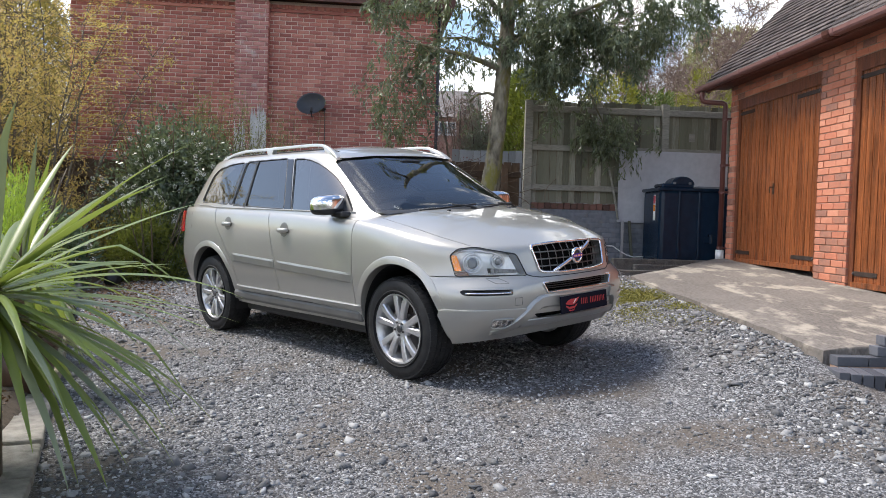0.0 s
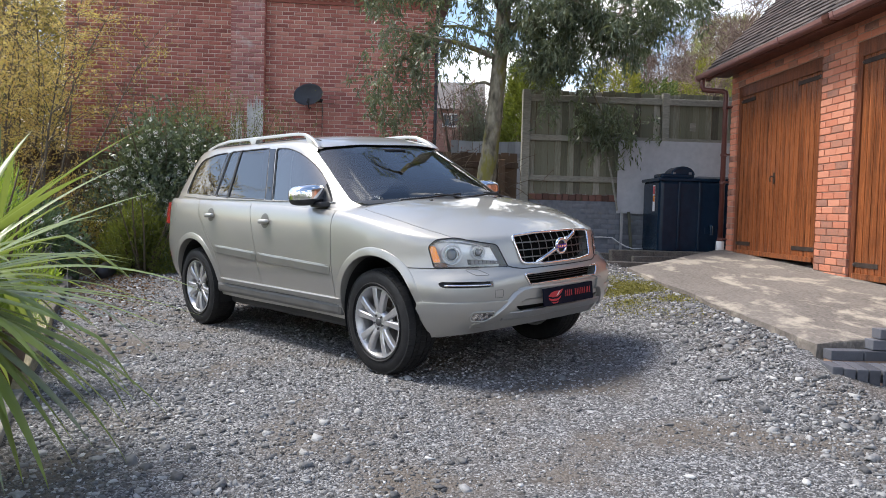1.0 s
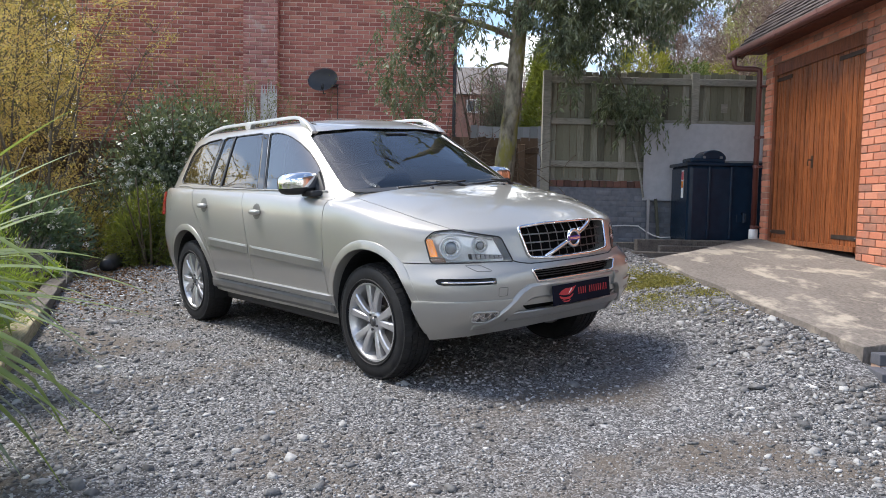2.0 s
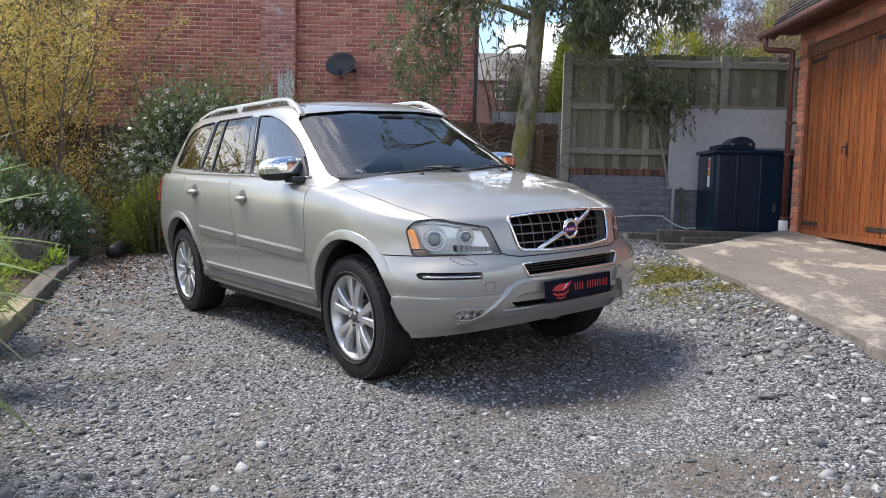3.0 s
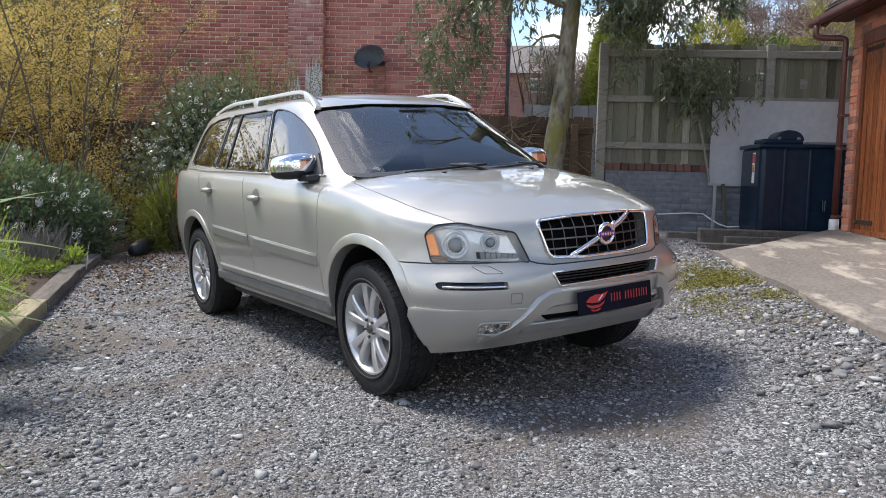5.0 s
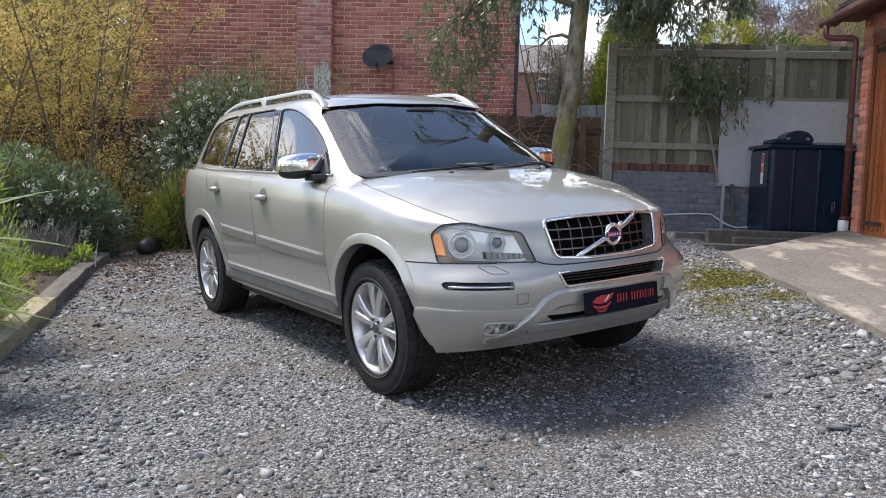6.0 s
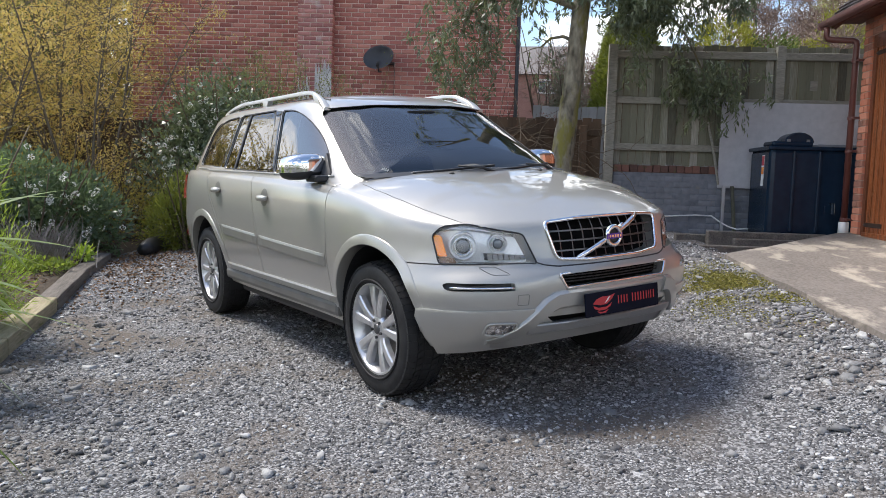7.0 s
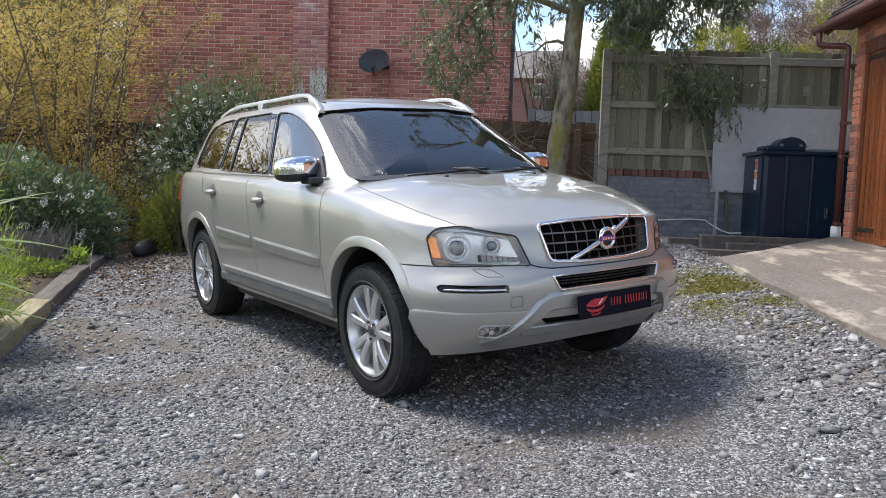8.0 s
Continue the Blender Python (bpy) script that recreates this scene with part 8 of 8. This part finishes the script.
def brickwork(parent, x0, x1, z0, z1, course, pitch, joint, y, material, material_rest, near, seed, depth=0.10, kind_rest=True):
    """Running bond between x0 and x1; near(x, z) tells which bricks are objects of their own."""
    rg = random.Random(seed)
    me, co, fc = piece_mesh("brick", pitch - joint, depth, course - joint, 0.004, material)
    rest_v, rest_f = [], []
    rows = int((z1 - z0) / course)
    for r in range(rows):
        z = z0 + r * course
        x = x0 - (pitch / 2 if r % 2 else 0)
        while x < x1 - 0.03:
            a, b = max(x, x0), min(x + pitch - joint, x1 - 0.001)
            if b - a > 0.03:
                sx = (b - a) / (pitch - joint)
                off = y + rg.uniform(-0.0025, 0.0025)
                if near(a, z):
                    o = new("brick", me)
                    o.parent = parent
                    o.matrix_basis = Matrix.Translation((a, off, z)) @ Matrix.Diagonal((sx, 1, 1, 1))
                else:
                    rest_f.append(fc + len(rest_v) * 12)
                    rest_v.append(co * [sx, 1, 1] + [a, off, z])
            x += pitch
    if rest_v:
        o = numpy_mesh("brick_rest", np.concatenate(rest_v), np.concatenate(rest_f), material_rest, parent)
        tagged(o, kind="stuff")
        return o


# painted bricks of the low wall behind the tank
painted = brickwork(retaining_wall, -2.56, 2.0, 0.45, 1.325, 0.077, 0.228, 0.005, 0.0026, M_BLOCKI, M_BLOCKI, lambda x, z: False, 33, depth=0.012)
painted.matrix_basis = pose(FU + 0.079, 0, 0, 0, 0, 90)
brickwork(house, HS0, HS1, 1.60, HTOP - 0.02, 0.080, 0.2325, 0.014, -0.002, M_BRICK_H, M_BRICK_HI, lambda x, z: -0.5 < x and 2.5 < z < 4.2, 5, depth=0.012)
brickwork(breast, -1.60, -0.97, 1.60, HTOP - 0.02, 0.080, 0.2325, 0.013, -0.217, M_BRICK_P, M_BRICK_PI, lambda x, z: False, 6, depth=0.012)
# the breast's return towards the dish
rg = random.Random(15)
vs, fs = [], []
_, co, fc = piece_mesh("brick", 0.215, 0.012, 0.069, 0.004, M_BRICK_H)
for r in range(46):
    z = 1.60 + r * 0.080
    turned = np.stack([-co[:, 1] - 0.958 + 0.0, co[:, 0] - 0.215, co[:, 2] + z], 1)
    fs.append(fc + len(vs) * 12)
    vs.append(turned)
tagged(numpy_mesh("brick_rest", np.concatenate(vs), np.concatenate(fs), M_BRICK_HI, breast), kind="stuff")

for u0 in (D1, D2):
    brickwork(garage, u0, u0 + DW, GZT + 0.096, EAVE + 0.06, 0.0765, 0.228, 0.010, 0.004, M_BRICK_G, M_BRICK_G, lambda x, z: True, 17)
brickwork(garage, D1 + DW, D2, 0.50, EAVE + 0.05, 0.0765, 0.228, 0.010, 0.0, M_BRICK_G, M_BRICK_G, lambda x, z: True, 7)
brickwork(garage, -0.53, D1, 0.60, EAVE + 0.05, 0.0765, 0.228, 0.010, 0.0, M_BRICK_G, M_BRICK_G, lambda x, z: True, 8)
brickwork(garage, D2 + DW, D2 + DW + 0.7, 0.42, EAVE + 0.05, 0.0765, 0.228, 0.010, 0.0, M_BRICK_G, M_BRICK_G, lambda x, z: False, 9)

# projecting courses under the house eaves
part("corbel_course", boxes((HS0, -1.62, -0.035, 0.0, 5.115, 5.175)), M_BRICK_H, house, "projecting brick course")
part("corbel_course", boxes((-0.95, HS1 - 0.09, -0.035, 0.0, 5.115, 5.175)), M_BRICK_H, house)
dent = None
for k in range(62):
    x = HS0 + 0.02 + k * 0.115
    if -1.74 < x < -0.95 or x > HS1 - 0.2:
        continue
    if dent is None:
        dent = part("dentil_brick", boxes((0.0, 0.066, -0.032, 0.0, 0, 0.075)), M_BRICK_H, house)
        o = dent
    else:
        o = new("dentil_brick", dent.data)
        o.parent = house
    o.matrix_basis = Matrix.Translation((x, 0, 5.182))

# roof tiles
me, co, fc = piece_mesh("tile", 0.161, 0.027, 0.165, 0.003, M_TILE)
lay = np.stack([co[:, 0], co[:, 2], 0.030 - co[:, 1]], 1)         # laid on the slope: along, up, out
tile = bpy.data.meshes.new("tile")
tile.from_pydata([tuple(p) for p in lay], [], [tuple(int(i) for i in f) for f in fc])
tile.materials.append(M_TILE)
rg = random.Random(31)
rest_v, rest_f = [], []
made = 0
for r in range(42):
    for k in range(42):
        x = -0.745 + k * 0.1655 - (0.083 if r % 2 else 0)
        if x < -0.79 or x > GL:
            continue
        m = Matrix.Translation((x, -0.03 + r * 0.105, 0.002 + rg.uniform(0, 0.004))) @ Matrix.Rotation(radians(-9.0 + rg.uniform(-1.6, 1.6)), 4, "X") @ Matrix.Rotation(radians(rg.uniform(-0.8, 0.8)), 4, "Z")
        if r < 17 and x < 2.35 and made < 300:
            o = new("tile", tile)
            o.parent = roof
            o.matrix_basis = m
            made += 1
        else:
            p = np.array([m @ Vector(q) for q in lay])
            rest_f.append(fc + len(rest_v) * 12)
            rest_v.append(p)
o = numpy_mesh("tile_rest", np.concatenate(rest_v), np.concatenate(rest_f), M_TILE_I, roof)
tagged(o, kind="stuff")


# crushed stone over the drive
def stones(name, x, y, r, material, label, seed, flat=0.55, sink=0.35, rounder=False):
    rs = np.random.default_rng(seed)
    n = len(x)
    if rounder:
        # three rings of six, the widest in the middle
        ring = np.array([(math.cos(k * math.pi / 3), math.sin(k * math.pi / 3)) for k in range(6)])
        solid = np.concatenate([np.column_stack([ring * q, np.full(6, h)]) for q, h in ((0.75, -0.9), (1.10, 0.1), (0.80, 0.8))])
        faces = np.array([(6 * a + k, 6 * a + (k + 1) % 6, 6 * a + 6 + (k + 1) % 6, 6 * a + 6 + k) for a in (0, 1) for k in range(6)] + [(12, 13, 14, 15), (12, 15, 16, 17)])
        jit, top = 0.30, 12
    else:
        solid = np.array([(-1, -1, -1), (1, -1, -1), (1, 1, -1), (-1, 1, -1), (-1, -1, 1), (1, -1, 1), (1, 1, 1), (-1, 1, 1)], float)
        faces = np.array([(0, 3, 2, 1), (4, 5, 6, 7), (0, 1, 5, 4), (1, 2, 6, 5), (2, 3, 7, 6), (3, 0, 4, 7)])
        jit, top = 0.36, 4
    k = len(solid)
    v = solid[None] * (1 + rs.normal(size=(n, k, 3)) * jit)
    v[:, top:, :2] *= rs.uniform(0.55, 0.95, (n, 1, 1))
    v *= np.stack([rs.uniform(0.75, 1.45, n), rs.uniform(0.6, 1.05, n), rs.uniform(0.18, 0.42, n) * flat / 0.55], 1)[:, None] * (r[:, None, None] * 0.75)
    a = rs.uniform(0, 2 * math.pi, n)
    t = rs.normal(size=n) * (0.25 if rounder else 0.5)
    ca, sa, ct, st = np.cos(a), np.sin(a), np.cos(t), np.sin(t)
    X, Y, Z = v[..., 0], v[..., 1], v[..., 2]
    Y, Z = Y * ct[:, None] - Z * st[:, None], Y * st[:, None] + Z * ct[:, None]
    X, Y = X * ca[:, None] - Y * sa[:, None], X * sa[:, None] + Y * ca[:, None]
    z0 = ground_z(x, y) + r * 0.5 * sink * rs.uniform(0.2, 1.0, n)
    v = np.stack([X + x[:, None], Y + y[:, None], Z + z0[:, None]], -1).reshape(-1, 3)
    f = (faces[None] + (np.arange(n) * k)[:, None, None]).reshape(-1, 4)
    ob = numpy_mesh(name, v, f, material)
    tagged(ob, label, "stones", kind="stuff")
    return ob


rs = np.random.default_rng(101)


def on_drive(n, power):
    """Places on the drive, thicker towards its mouth."""
    x, y = rs.uniform(-8.6, 7.5, n), rs.uniform(-7.5, 4.6, n)
    u, v = site_uv(x, y)
    d = np.hypot(x - 2.4, y + 1.4)
    keep = ((y > edge_y(x) + 0.03) | (x > 2.1)) & ((v < SLAB_EDGE - 0.02) | (u < 0.2)) & (v < -0.9) & (u > -1.7) & (rs.random(n) < (2.2 / np.maximum(d, 2.2)) ** power) & ~((u > 5.06) & (u < 5.46) & (v > -1.93)) & ~((u > 5.06) & (v > -1.3))
    return x[keep], y[keep], d[keep], u[keep], v[keep]


x, y, d, u, v = on_drive(580000, 1.3)
r = (0.0043 + 0.0008 * d) * np.minimum(rs.lognormal(0, 0.42, len(x)), 2.2)
patchy = np.array([noise.noise((a * 0.9, b * 0.9, 0.0)) for a, b in zip(x, y)])
keep = rs.random(len(x)) < 0.72 + 0.7 * patchy
stones("gravel_chips", x[keep], y[keep], r[keep], M_STONE, "small crushed grey stone chips", 102, flat=1.15)
x, y, d, u, v = on_drive(90000, 0.8)
patchy = np.array([noise.noise((a * 0.7, b * 0.7, 5.0)) for a, b in zip(x, y)])
bank = smoothstep(-2.95, -2.0, v) * smoothstep(-0.5, 1.0, u)
left = smoothstep(-1.2, -2.6, y) * smoothstep(-4.5, -1.0, x) * smoothstep(3.2, 1.6, x)
mossy = np.exp(-((u - 2.35) / 0.8) ** 2 - ((v + 2.2) / 0.32) ** 2)
keep = rs.random(len(x)) < np.clip(0.05 + 0.30 * patchy + 0.85 * bank + 0.42 * left, 0.02, 1) * (1 - 0.85 * mossy)
x, y, d, bank = x[keep], y[keep], d[keep], bank[keep]
size = np.minimum(0.0132 * rs.lognormal(0, 0.48, len(x)), 0.036) + 0.0006 * d
stones("gravel_stones", x, y, size, M_SLATE, "larger loose flat grey stones", 103, flat=0.85)
x, y, d, u, v = on_drive(16000, 0.4)
bank = smoothstep(-2.9, -2.0, v)
left = smoothstep(-1.0, -2.4, y) * smoothstep(3.4, 1.8, x)
keep = rs.random(len(x)) < 0.05 + 0.22 * bank + 0.12 * left
x, y = x[keep], y[keep]
stones("pale_stones", x, y, np.minimum(0.019 * rs.lognormal(0, 0.35, len(x)), 0.045), M_PALESTONE, "scattered pale stones", 104, flat=0.75, rounder=True)

# moss by the slab, leaf litter under the shrubs
n = 17000
mu, mv = rs.normal(2.25, 0.50, n), rs.normal(-2.12, 0.20, n)
p = np.array([SITE @ Vector((a, b, 0)) for a, b in zip(mu, mv)])
keep = np.array([noise.noise((a * 2.2, b * 2.2, 8.0)) for a, b in zip(mu, mv)]) > -0.08 + rs.normal(size=n) * 0.22
mx, my = p[keep, 0], p[keep, 1]
o = leaf_mesh("moss", np.stack([mx, my, ground_z(mx, my) + 0.004 + 0.010 * rs.random(len(mx))], 1), rs.normal(size=(len(mx), 3)) * [1, 1, 0.2] + [0, 0, 0.2], rs.uniform(0.009, 0.022, len(mx)), rs.uniform(0.007, 0.016, len(mx)), M_MOSS, None)
tagged(o, "yellow-green moss between the stones", "moss", kind="stuff")
n = 5200
lx, ly = rs.uniform(-8.6, -3.2, n), rs.normal(0, 0.42, n)
ly = edge_y(lx) + 0.45 + ly
w = smoothstep(-3.0, -6.5, lx)
keep = (rs.random(n) < w) & (ly > edge_y(lx))
lx, ly = lx[keep], ly[keep]
o = leaf_mesh("leaf_litter", np.stack([lx, ly, ground_z(lx, ly) + 0.012], 1), rs.normal(size=(len(lx), 3)) * [1, 1, 0.15], rs.uniform(0.02, 0.05, len(lx)), rs.uniform(0.012, 0.028, len(lx)), M_LITTER, None)
tagged(o, "brown dead leaves along the bed", "leaf litter", kind="stuff")
n = 1600
lx = rs.uniform(-6.5, 0.5, n)
ly = edge_y(lx) - 0.25 - rs.random(n) * 0.7
o = leaf_mesh("bed_litter", np.stack([lx, ly, ground_z(lx, ly) + 0.115], 1), rs.normal(size=(n, 3)) * [1, 1, 0.2], rs.uniform(0.02, 0.05, n), rs.uniform(0.012, 0.028, n), M_LITTER, None)
tagged(o, "dry leaves and clippings on the soil", "leaf litter", kind="stuff")
